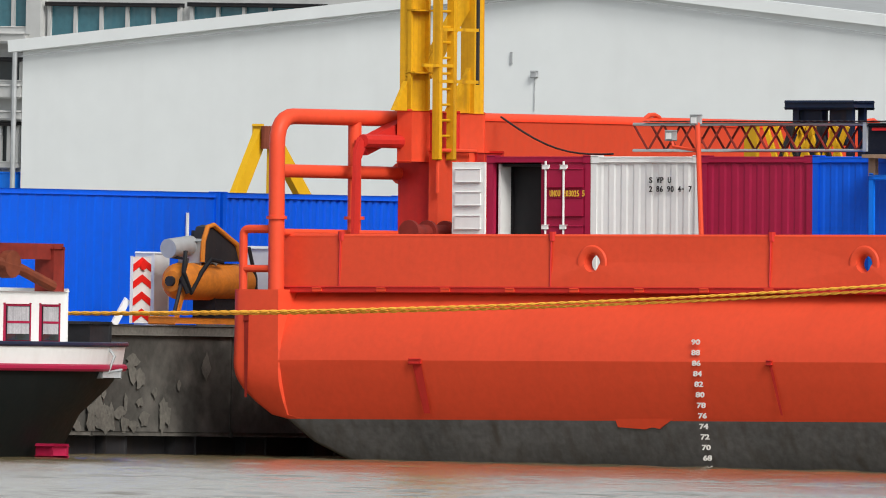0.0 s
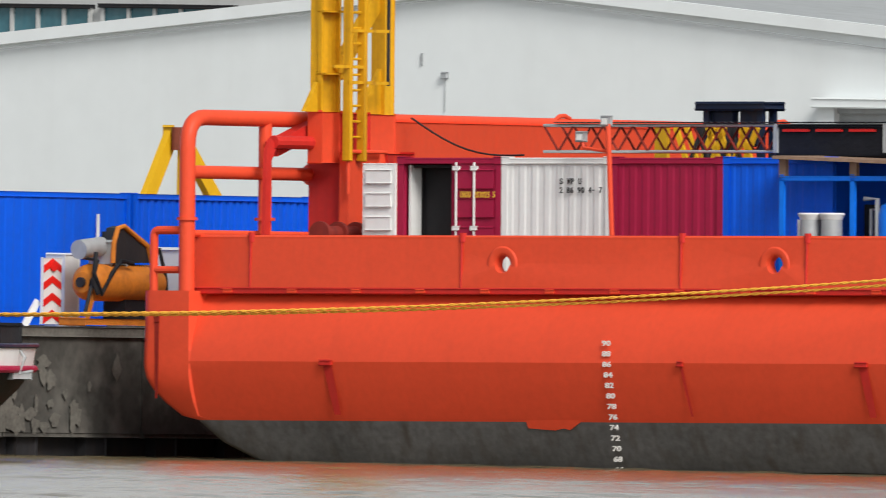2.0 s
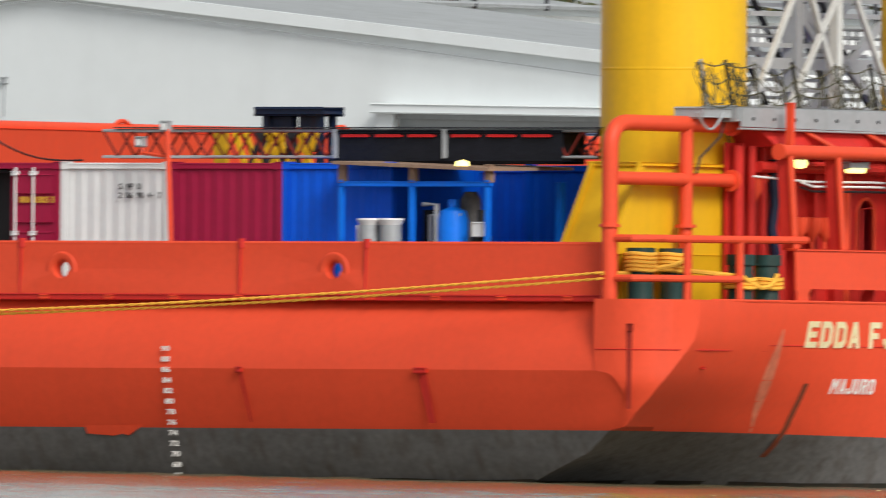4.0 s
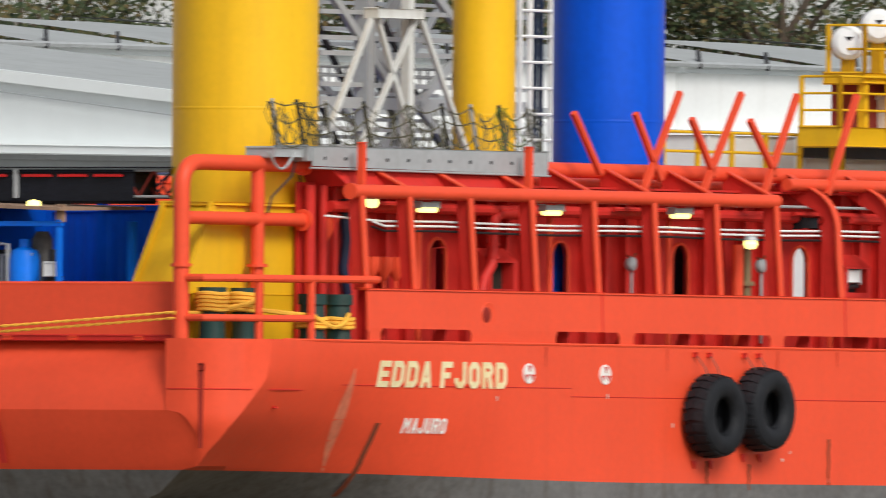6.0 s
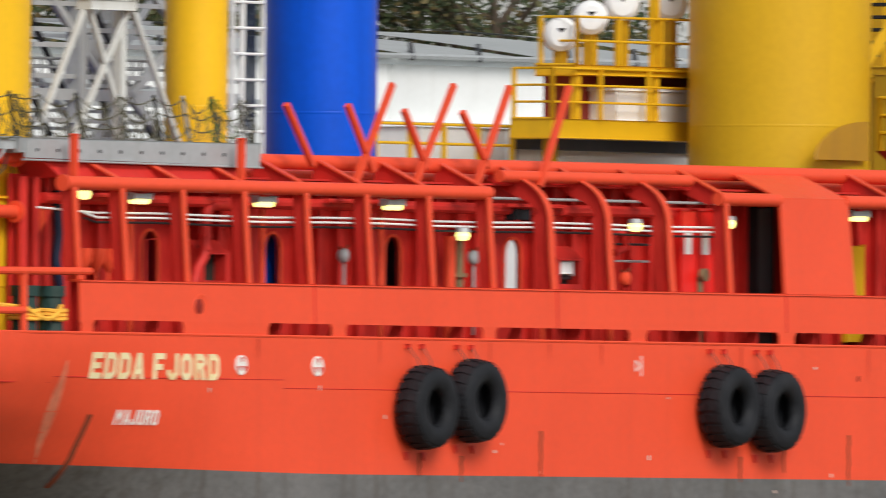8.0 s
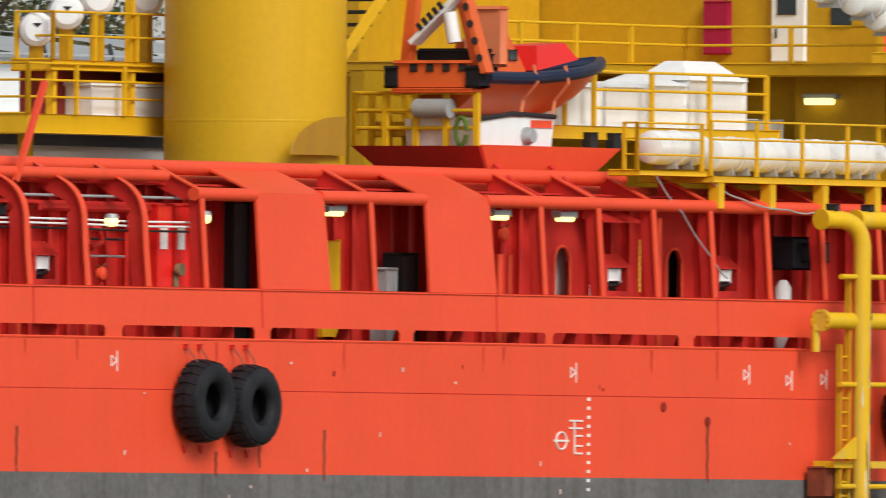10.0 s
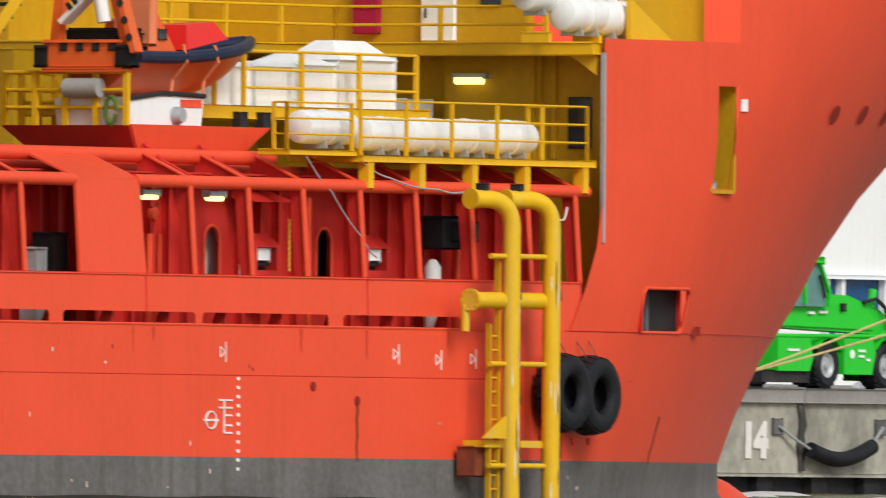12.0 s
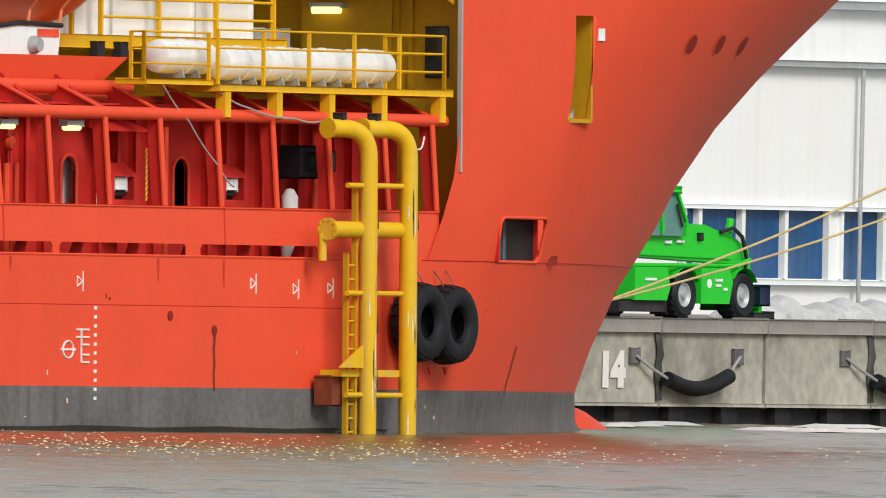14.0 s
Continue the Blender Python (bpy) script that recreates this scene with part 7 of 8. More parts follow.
# hawse holes in the flare
for q, z in ((66.9, 8.05), (69.1, 8.08), (71.3, 8.08)):
    # The hole is a dark ellipse laid on the plating as its shade.
    for name, w, h, out, m in (("hawse_lip", 0.38, 0.25, 0.008, RED), ("hawse_hole", 0.30, 0.2, 0.016, MAROON_STAIN_SHADE)):
        ring = [(q + w * math.cos(a * math.pi / 12) + 0.25 * h * math.sin(a * math.pi / 12), z + h * math.sin(a * math.pi / 12)) for a in range(24)]
        part(name, Geo().grid([[V(q + (x - q) * f, half(q + (x - q) * f, z + (y - z) * f) + out, z + (y - z) * f) for x, y in ring] for f in (0.02, 0.5, 1.0)], True), m, ship)
# Dark block on the hull stands in for the notch's shade.
part("hull_notch", Geo().rbox(60.95, 61.5, half(61.5, 3.55) - 0.1, half(61.2, 3.55) + 0.012, 3.46, 3.64, 0.004), MAROON_STAIN_SHADE, ship)
part("plate_sign", Geo().rbox(61.6, 61.85, half(61.7, 8.2) - 0.02, half(61.7, 8.2) + 0.012, 8.05, 8.3, 0.004), WHITE, ship)
seam2 = Geo().tube([V(s, half(s, 3.5) + 0.005, 3.5) for s in [54.6 + k for k in range(24)]], 0.012, 5)
part("fore_seam", seam2, RED_DEEP, ship)

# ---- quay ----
DARK_CONCRETE = paint("dark_blotched_concrete", (0.06, 0.058, 0.052), 0.9, vary=0.4, dirt=0.75, dirt_colour=(0.19, 0.18, 0.16), scale=0.8, bump=0.04, streaks=False)
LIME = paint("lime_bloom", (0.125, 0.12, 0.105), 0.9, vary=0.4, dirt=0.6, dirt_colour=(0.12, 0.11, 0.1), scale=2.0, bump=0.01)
quay = thing("quay_wall", V(40, QUAY_B, 0), "stained concrete quay wall of tall panels", "quay", kind="structure", where=SHORE)
for k in range(-9, 46):
    a, b = 105.05 - 4.65 * 23 + 4.65 * k, 105.05 - 4.65 * 23 + 4.65 * (k + 1)
    # Panels aft of 40 m take the darker concrete.
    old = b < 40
    top = QUAY_Z if old else FORE_QUAY_Z
    part("panel", Geo().rbox(a + 0.03, b - 0.03, QUAY_B - 0.3, QUAY_B - 0.02 * (k % 3), 0.34, top - (0.18 if old else 0.3), 0.02), DARK_CONCRETE if old else CONCRETE, quay)
    part("ledge", Geo().rbox(a + 0.03, b - 0.03, QUAY_B - 0.3, QUAY_B + 0.03, 0.34, 0.42, 0.02), DARK_CONCRETE if old else CONCRETE, quay)
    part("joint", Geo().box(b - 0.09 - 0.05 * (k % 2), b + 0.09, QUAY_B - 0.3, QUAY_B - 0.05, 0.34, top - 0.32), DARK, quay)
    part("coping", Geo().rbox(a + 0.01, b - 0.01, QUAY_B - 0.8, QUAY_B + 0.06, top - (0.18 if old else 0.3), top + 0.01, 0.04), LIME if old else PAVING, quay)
    # Piles share the dark colour that paints the shade below the wall.
    part("pile", Geo().rbox(a + 0.6, a + 1.3, QUAY_B - 0.28, QUAY_B - 0.1, -1, 0.34, 0.05), DARK, quay)
    part("pile", Geo().rbox(a + 2.9, a + 3.6, QUAY_B - 0.28, QUAY_B - 0.1, -1, 0.34, 0.05), DARK, quay)
    if k % 2 == 0 and not old:      # dark run down the joint
        part("joint_stain", Geo().grid([[V(b - 0.14 - 0.05 * math.sin(j * 1.3), QUAY_B + 0.036, top - 0.2 * j), V(b + 0.16 + 0.06 * math.sin(j * 2.1), QUAY_B + 0.036, top - 0.2 * j)] for j in range(1, 10)]), DARK_CONCRETE, quay)
rnd = random.Random(31)
for i in range(46):      # lime bloom in broken patches
    q, z = rnd.gauss(-2.2, 1.5), 0.5 + 1.5 * rnd.random() ** 1.6
    w, h = rnd.uniform(0.06, 0.26), rnd.uniform(0.06, 0.3)
    ring = [V(q + w * rnd.uniform(0.5, 1.2) * math.cos(a * math.pi / 6), QUAY_B + 0.034 + 0.0004 * i, min(2.2, z + h * rnd.uniform(0.5, 1.2) * math.sin(a * math.pi / 6))) for a in range(12)]
    part("lime_patch", Geo().add(ring, [tuple(range(12))]), LIME, quay)
letters("14", 0.82, V(102.65, QUAY_B + 0.01, 0.74), FORW, UP, MARK, quay, 1.0, 0.07, depth=0.004, name="berth_number", label="white painted berth number")
for s0 in (106.4, 115.6, 124.8):
    f = thing("quay_fender", V(s0, QUAY_B, 0.8), "sagging black rubber fender hung on chains", "fender", "quay fenders", where=SHORE)
    part("rubber", Geo().tube([V(s0 - 1.35 + 2.7 * k / 10, QUAY_B + 0.25, 0.95 - 0.25 * math.sin(math.pi * k / 10) + 0.008 * k) for k in range(11)], 0.17, 14), RUBBER, f)
    for ds in (-2.4, 2.1):
        part("plate", Geo().rbox(s0 + ds - 0.2, s0 + ds + 0.2, QUAY_B - 0.02, QUAY_B + 0.05, 1.28, 1.62, 0.01), BOOT, f)
        part("chain", Geo().tube([V(s0 + ds, QUAY_B + 0.08, 1.45), V(s0 + ds * 0.8, QUAY_B + 0.15, 1.2), V(s0 + (1.35 if ds > 0 else -1.35), QUAY_B + 0.25, 0.96)], 0.035, 6), GREY, f)
for s0, zq in ((103.2, FORE_QUAY_Z + 0.01), (-4.3, 2.46)):
    t = thing("quay_bollard", V(s0, QUAY_B - 0.6, zq), "dark iron mooring bollard on the quay edge", "bollard", "quay bollards", where=SHORE)
    part("post", Geo().lathe(V(s0, QUAY_B - 0.6, zq), UP, [(0, 0), (0.35, 0), (0.28, 0.12), (0.26, 0.35), (0.38, 0.45), (0.36, 0.58), (0, 0.62)], 20), DARK, t)
    part("base_plate", Geo().rbox(s0 - 0.5, s0 + 0.5, QUAY_B - 1.0, QUAY_B - 0.2, zq, zq + 0.04, 0.01), DARK, t)
STRAW = paint("straw_rope_fibre", (0.55, 0.43, 0.20), 0.8, vary=0.2, dirt=0.4, dirt_colour=(0.3, 0.22, 0.1), scale=3, bump=0.01, streaks=False)
for dz, r in ((9.6, 0.03), (7.75, 0.028)):
    a, b = Vector((SHORE @ V(103.2, QUAY_B - 0.3, 2.62))), Vector((SHORE @ V(131.0, QUAY_B + 3.0, dz + 1.6)))
    g = Geo().tube([a.lerp(b, k / 30) - Vector((0, 0, 1.0 * 4 * (k / 30) * (1 - k / 30) * 0.55)) for k in range(31)], r, 8)
    solid("bow_line", g, STRAW, "long yellowish bow line rising from the quay bollard", "rope", "bow lines", where=WORLD)

# ---- things on the quay by the stern ----
def shore_container(s0, s1, b, label, top=5.06, rib=False):
    c = thing("container", V((s0 + s1) / 2, b - 1.2, QUAY_Z), label, "container", "containers on the quay", where=SHORE)
    z0 = QUAY_Z + 0.02
    for s in (s0, s1 - 0.14):
        part("corner_post", Geo().rbox(s, s + 0.14, b - 0.14, b, z0, top, 0.015), BLUE, c)
    part("top_rail", Geo().rbox(s0 + 0.14, s1 - 0.14, b - 0.08, b, top - 0.1, top, 0.015), BLUE, c)
    part("bottom_rail", Geo().rbox(s0 + 0.14, s1 - 0.14, b - 0.08, b, z0, z0 + 0.16, 0.015), BLUE, c)
    line = []
    n = int((s1 - s0 - 0.28) / (0.24 if rib else 0.55))
    p = (s1 - s0 - 0.28) / n
    for k in range(n):
        a = s0 + 0.14 + p * k
        d = 0.04 if rib else 0.012
        line += [(a, 0), (a + p * 0.4, 0), (a + p * 0.5, d), (a + p * 0.9, d)]
    line.append((s1 - 0.14, 0))
    part("side_panel", Geo().grid([[V(s, b - 0.02 - d, z) for s, d in line] for z in (z0 + 0.16, top - 0.1)]), BLUE, c, smooth=8)
    part("roof", Geo().rbox(s0 + 0.02, s1 - 0.02, b - 2.4, b - 0.02, top - 0.06, top - 0.02, 0.01), BLUE, c)
    part("end_panel", Geo().rbox(s0 + 0.02, s0 + 0.08, b - 2.4, b - 0.14, z0, top - 0.06, 0.01), BLUE, c)
    part("far_panel", Geo().rbox(s0 + 0.1, s1 - 0.1, b - 2.44, b - 2.4, z0, top - 0.06, 0.01), BLUE, c)
    return c


c = shore_container(-4.3, 7.9, -17.0, "long blue container with a smooth side on the quay")
part("code_strip", Geo().rbox(6.75, 6.83, -16.98, -16.965, 4.1, 4.65, 0.004), WHITE, c)
shore_container(8.0, 14.1, -17.0, "blue corrugated container on the quay", rib=True)
tri = thing("lifting_frame", V(14.3, -20.5, QUAY_Z), "yellow steel lifting frame on the quay", "frame", where=SHORE)
for a, b in (((14.2, 6.25), (11.8, 2.45)), ((14.5, 6.25), (18.2, 2.45))):
    part("leg", Geo().beam(V(a[0], -20.5, a[1]), V(b[0], -20.5, b[1]), 0.16, 0.3), YELLOW, tri)
part("cross_bar", Geo().beam(V(13.1, -20.5, 4.2), V(16.4, -20.5, 4.35), 0.12, 0.2), YELLOW, tri)
part("upright", Geo().rbox(14.6, 14.8, -20.6, -20.45, 2.45, 6.2, 0.03), YELLOW, tri)
part("head", Geo().rbox(14.1, 14.8, -20.6, -20.4, 6.05, 6.4, 0.04), YELLOW, tri)
part("shackle", Geo().tube([V(14.1, -20.3, 5.95), V(14.1, -20.3, 6.4)], 0.1, 10), RUST, tri)

comp = thing("air_compressor", V(3.6, -14.3, QUAY_Z), "old compressor with a rusty orange tank on a sled", "compressor", where=SHORE)
TANK = paint("rusty_orange_tank", (0.62, 0.20, 0.025), 0.55, vary=0.15, dirt=0.6, dirt_colour=(0.22, 0.07, 0.02), scale=2, bump=0.01, streaks=False)
part("tank", Geo().lathe(V(2.5, -14.2, 3.32), V(1, 0, 0), [(0, -0.12), (0.2, -0.1), (0.34, 0.05), (0.36, 0.15), (0.36, 2.15), (0.3, 2.3), (0, 2.4)], 28), TANK, comp)
part("valve", Geo().tube([V(2.42, -14.0, 3.25), V(2.3, -13.9, 3.4), V(2.45, -13.85, 3.1)], 0.05, 8).lathe(V(2.36, -14.2, 3.32), V(1, 0, 0), [(0, -0.05), (0.1, -0.05), (0.1, 0.05)], 12), DARK, comp)
guard = [V(3.1, -14.0, 3.7), V(3.12, -14.0, 4.1), V(3.25, -14.0, 4.38), V(3.45, -14.0, 4.42), V(4.25, -14.0, 4.05), V(4.4, -14.0, 3.72)]
part("belt_guard", Geo().prism(guard, V(0, -0.25, 0)), DARK, comp, "black mesh belt guard")
part("guard_rim", Geo().tube([p + V(0, 0.02, 0) for p in guard], 0.05, 8), TANK, comp)
part("engine", Geo().tube([V(2.4, -14.3, 3.95), V(3.15, -14.3, 4.02)], 0.19, 14).rbox(3.1, 3.6, -14.5, -14.05, 3.68, 4.1, 0.05), GREY, comp, "pale grey engine block")
part("hose", Geo().tube([V(2.45, -13.92, 3.9), V(2.3, -13.85, 3.5), V(2.5, -13.8, 3.1), V(2.9, -13.85, 3.5), V(3.2, -13.85, 3.75), V(3.6, -13.85, 3.7)], 0.045, 7), RUBBER, comp)
part("exhaust", Geo().tube([V(3.3, -14.3, 4.1), V(3.32, -14.3, 4.3)], 0.09, 10), DARK, comp)
for s in (2.3, 4.4):
    part("sled_leg", Geo().beam(V(s, -14.0, 2.6), V(s + 0.2, -14.0, 3.1), 0.06, 0.08), TANK, comp)
part("sled", Geo().rbox(2.1, 4.7, -14.5, -13.9, 2.5, 2.62, 0.02), TANK, comp)
part("frame_bar", Geo().tube([V(2.15, -13.95, 2.7), V(2.55, -13.95, 3.75), V(2.6, -14.4, 3.8)], 0.04, 8), DARK, comp)
part("frame_bar", Geo().tube([V(4.6, -13.95, 4.0), V(4.85, -13.95, 3.4), V(4.9, -13.95, 2.6)], 0.04, 8), DARK, comp)
part("radiator", Geo().rbox(3.6, 4.6, -14.5, -14.05, 2.62, 3.1, 0.04), RUBBER, comp)
board = thing("chevron_board", V(2.0, -14.9, QUAY_Z), "red and white chevron warning board", "sign", where=SHORE)
part("panel", Geo().rbox(2.15, 2.75, -15.0, -14.95, 2.5, 3.78, 0.01), WHITE, board)
for k in range(4):
    z = 2.5 + 0.33 * k
    for a, b in ((2.16, 2.45), (2.74, 2.45)):
        part("chevron", Geo().prism([V(a, -14.945, z), V(b, -14.945, z + 0.14), V(b, -14.945, z + 0.28), V(a, -14.945, z + 0.14)], V(0, 0.012, 0)), FIRE, board)
part("brace", Geo().beam(V(1.9, -15.2, 2.46), V(2.2, -15.1, 2.95), 0.05, 0.14), WHITE, board)
part("lens", Geo().tube([V(2.45, -14.94, 3.62), V(2.45, -14.9, 3.62)], 0.1, 12), FIRE, board)
solid("grey_cabinet", Geo().rbox(2.9, 3.4, -15.4, -15.0, 2.46, 3.85, 0.03), WHITE, "weathered white switch cabinet on the quay", "cabinet", where=SHORE)
unit = thing("control_unit", V(5.6, -14.2, QUAY_Z), "white control unit with dark dials", "machine", where=SHORE)
part("body", Geo().rbox(5.3, 6.1, -14.6, -14.0, 2.9, 3.98, 0.05), WHITE, unit)
part("foot", Geo().rbox(5.3, 6.1, -14.6, -14.0, 2.46, 2.9, 0.03), DARK, unit)
for s, z in ((5.5, 3.75), (5.85, 3.75), (5.5, 3.45), (5.85, 3.4)):
    part("dial", Geo().rbox(s - 0.1, s + 0.1, -14.0, -13.97, z - 0.08, z + 0.08, 0.02), DARK, unit)

# ---- small harbour boat ----
HULLBLACK = paint("black_hull_tar", (0.006, 0.009, 0.009), 0.6, vary=0.3, dirt=0.15, dirt_colour=(0.02, 0.02, 0.018), bump=0.004, spec=0.15)
SHEER = paint("grey_lace_curtain", (0.45, 0.44, 0.46), 0.8, vary=0.3, dirt=0.4, dirt_colour=(0.15, 0.13, 0.15), scale=4, bump=0)
hb = thing("harbour_boat", V(-16, -7.2, 0), "small black and white harbour boat with wheelhouse", "boat", where=SHORE)


def boat_row(z, tip, w):
    out = []
    for side in (-1, 1):
        line = []
        for k in range(13):
            u = k / 12
            s = tip - 16 * (1 - u)
            line.append(V(s, -7.2 + side * w * (1 - max(0, (u - 0.7) / 0.3) ** 1.8), z))
        out.append(line if side < 0 else line[::-1])
    return out[0] + out[1]


part("hull", Geo().grid([boat_row(-0.6, -11.75, 1.2), boat_row(0.1, -10.95, 1.5), boat_row(0.8, -10.35, 1.75), boat_row(1.3, -9.45, 1.9), boat_row(1.66, -9.00, 1.95)]), HULLBLACK, hb)
part("rubbing_strake", Geo().tube(boat_row(1.68, -8.95, 2.0), 0.07, 8), MAROON, hb)
part("white_bulwark", Geo().grid([boat_row(1.72, -9.00, 1.95), boat_row(2.1, -8.90, 2.0)]), WHITE, hb)
part("cap_rail", Geo().tube(boat_row(2.12, -8.88, 2.0), 0.05, 8), NAVY, hb)
part("deck", Geo().prism(boat_row(1.7, -9.05, 1.9), V(0, 0, 0.03)), GREY, hb)
cab = part("wheelhouse", Geo().rbox(-18, -12.55, -8.4, -6.0, 1.7, 3.1, 0.06), WHITE, hb, "white wheelhouse with maroon window frames")
for s0, s1 in ((-14.55, -13.72), (-13.4, -12.78)):
    part("window_frame", Geo().rbox(s0, s1, -6.02, -5.972, 2.14, 2.86, 0.02), MAROON, cab)
    part("window_pane", Geo().rbox(s0 + 0.05, s1 - 0.05, -5.975, -5.955, 2.18, 2.82, 0.01), GLASS, cab)
    part("curtain", Geo().rbox(s0 + 0.07, s1 - 0.07, -5.957, -5.95, 2.3, 2.81, 0.003), SHEER, cab)
    part("sash_bar", Geo().rbox(s0 + 0.05, s1 - 0.05, -5.96, -5.945, 2.5, 2.54, 0.004), MAROON, cab)
part("foredeck_winch", Geo().rbox(-11.4, -10.7, -6.9, -6.3, 1.75, 2.5, 0.05), DARK, hb)
part("anchor_line", Geo().tube([V(-11.6, -5.75, 2.15), V(-11.5, -5.6, 1.9), V(-11.7, -5.6, 1.6), V(-11.2, -5.65, 1.65)], 0.03, 6), GREY, hb)
part("hull_plate", Geo().rbox(-11.9, -11.3, -5.72, -5.6, 1.5, 1.62, 0.02), GREY, hb)
part("red_fender", Geo().rbox(-13.5, -13.0, -5.9, -5.6, 0.02, 0.2, 0.05), MAROON, hb)
cr = thing("boat_crane", V(-14, -6.2, 3.1), "rusty red folded crane on the boat", "crane", where=SHORE)
part("boom", Geo().beam(V(-18, -6.2, 3.85), V(-12.55, -6.2, 3.85), 0.25, 0.3), RUSTY, cr)
part("post", Geo().rbox(-12.95, -12.6, -6.4, -6.05, 3.1, 3.9, 0.04), RUSTY, cr)
part("ram", Geo().tube([V(-15.2, -6.0, 3.7), V(-14.0, -6.0, 3.5), V(-13.0, -6.0, 3.2)], 0.11, 10), RUST, cr)
part("joint", Geo().tube([V(-14.4, -6.15, 3.6), V(-14.4, -5.9, 3.6)], 0.26, 14), RUST, cr)

# ---- white warehouse, its gable turned to the stern ----
WS = 70.0
wh = thing("warehouse", V(WS + 5, -50, QUAY_Z), "large white clad warehouse with a low gable", "building", where=SHORE)
L0, PK, R0 = (-66.4, 8.32), (-51.5, 9.86), (-33.5, 8.3)
part("gable_wall", Geo().prism([V(WS, -66.4, 2.4), V(WS, -33.5, 2.4), V(WS, *R0), V(WS, *PK), V(WS, *L0)], V(0.3, 0, 0)), CLAD, wh)
part("verge_trim", Geo().beam(V(WS - 0.1, L0[0] - 0.25, L0[1]), V(WS - 0.1, *PK), 0.25, 0.26).beam(V(WS - 0.1, *PK), V(WS - 0.1, *R0), 0.25, 0.26), CLAD, wh)
ROOF = paint("grey_roof_sheet", (0.36, 0.38, 0.38), 0.6, vary=0.12, dirt=0.3, dirt_colour=(0.2, 0.2, 0.19), scale=0.4, bump=0.01)
for a, b in ((L0, PK), (PK, R0)):
    part("roof", Geo().hexa([V(WS, a[0], a[1]), V(WS + 12, a[0], a[1]), V(WS + 12, b[0], b[1]), V(WS, b[0], b[1]), V(WS, a[0], a[1] + 0.1), V(WS + 12, a[0], a[1] + 0.1), V(WS + 12, b[0], b[1] + 0.1), V(WS, b[0], b[1] + 0.1)]), ROOF, wh)
for b0, z1 in ((-66.4, 8.3), (-33.8, 8.2)):
    part("side_wall", Geo().box(WS + 0.3, WS + 12, b0, b0 + 0.3, 2.2, z1), CLAD, wh)
part("flashing", Geo().beam(V(WS - 0.25, -66.3, 8.1), V(WS - 0.25, -51.5, 9.66), 0.02, 0.025).beam(V(WS - 0.25, -51.5, 9.66), V(WS - 0.25, -33.6, 7.85), 0.02, 0.025), GREY, wh)
dr = part("roller_door", Geo().rbox(WS - 0.04, WS, -42.3, -34.3, 2.2, 7.2, 0.01), ROOF, wh, "grey roller door under a white lintel")
part("lintel", Geo().rbox(WS - 0.5, WS, -42.7, -34.0, 7.33, 7.5, 0.03), CLAD, dr)
part("head_shadow", Geo().rbox(WS - 0.12, WS, -42.5, -34.2, 7.2, 7.33, 0.01), GREY, dr)
part("door_jamb", Geo().rbox(WS - 0.3, WS, -42.7, -42.3, 2.2, 7.33, 0.03), CLAD, dr)
for k in range(12):
    part("door_slat", Geo().rbox(WS - 0.07, WS - 0.03, -42.28, -34.35, 2.5 + 0.38 * k, 2.84 + 0.38 * k, 0.015), ROOF, dr)
part("wall_lamp", Geo().rbox(WS - 0.1, WS, -52.72, -52.62, 7.82, 7.94, 0.02), GREY, wh)
part("lamp_cable", Geo().tube([V(WS - 0.02, -52.67, 7.1), V(WS - 0.02, -52.67, 7.82)], 0.012, 5), GREY, wh)
part("wall_vent", Geo().rbox(WS - 0.03, WS, -53.33, -53.29, 8.1, 8.35, 0.008), GREY, wh)

# ---- grey office block behind it ----
WALLGREY = paint("pale_render", (0.52, 0.53, 0.52), 0.8, vary=0.08, dirt=0.25, dirt_colour=(0.3, 0.3, 0.28), scale=0.5, bump=0.01)
TEAL = paint("teal_glazing", (0.05, 0.16, 0.20), 0.15, vary=0.2, dirt=0.15, dirt_colour=(0.3, 0.4, 0.42), bump=0, spec=0.6)
OS = 95.0
ob_ = thing("office_block", V(OS + 4, -82, QUAY_Z), "pale grey office block with long window bands", "building", where=SHORE)
part("wall", Geo().box(OS, OS + 9, -98, -70, 2.2, 13), WALLGREY, ob_)


def window_band(b0, b1, z0, z1, n, m=None):
    w = part("window", Geo().rbox(OS - 0.05, OS, b0, b1, z0, z1, 0.02), m or TEAL, ob_)
    for k in range(n + 1):
        b = b0 + (b1 - b0) * k / n
        part("mullion", Geo().rbox(OS - 0.12, OS - 0.04, b - 0.035, b + 0.035, z0, z1, 0.01), WALLGREY, w)
    part("sill", Geo().rbox(OS - 0.25, OS, b0 - 0.1, b1 + 0.1, z0 - 0.12, z0, 0.02), WALLGREY, w)
    part("head", Geo().rbox(OS - 0.2, OS, b0 - 0.05, b1 + 0.05, z1, z1 + 0.06, 0.02), DARK, w)


window_band(-83.55, -79.9, 8.6, 9.47, 5)
window_band(-79.55, -75.9, 8.6, 9.5, 5)
window_band(-86.5, -84.1, 8.95, 9.9, 5)
window_band(-85.4, -84.32, 7.72, 8.18, 1, GLASS)
window_band(-85.6, -84.4, 5.85, 6.7, 5, GLASS)
part("cornice", Geo().rbox(OS - 0.5, OS, -90, -84.0, 8.62, 8.8, 0.05).rbox(OS - 0.35, OS, -90, -84.2, 7.35, 7.6, 0.04).rbox(OS - 0.3, OS, -90, -84.2, 6.85, 7.0, 0.04), WALLGREY, ob_)
part("corner_pier", Geo().rbox(OS - 0.3, OS, -84.05, -83.7, 2.2, 13, 0.03), WALLGREY, ob_)
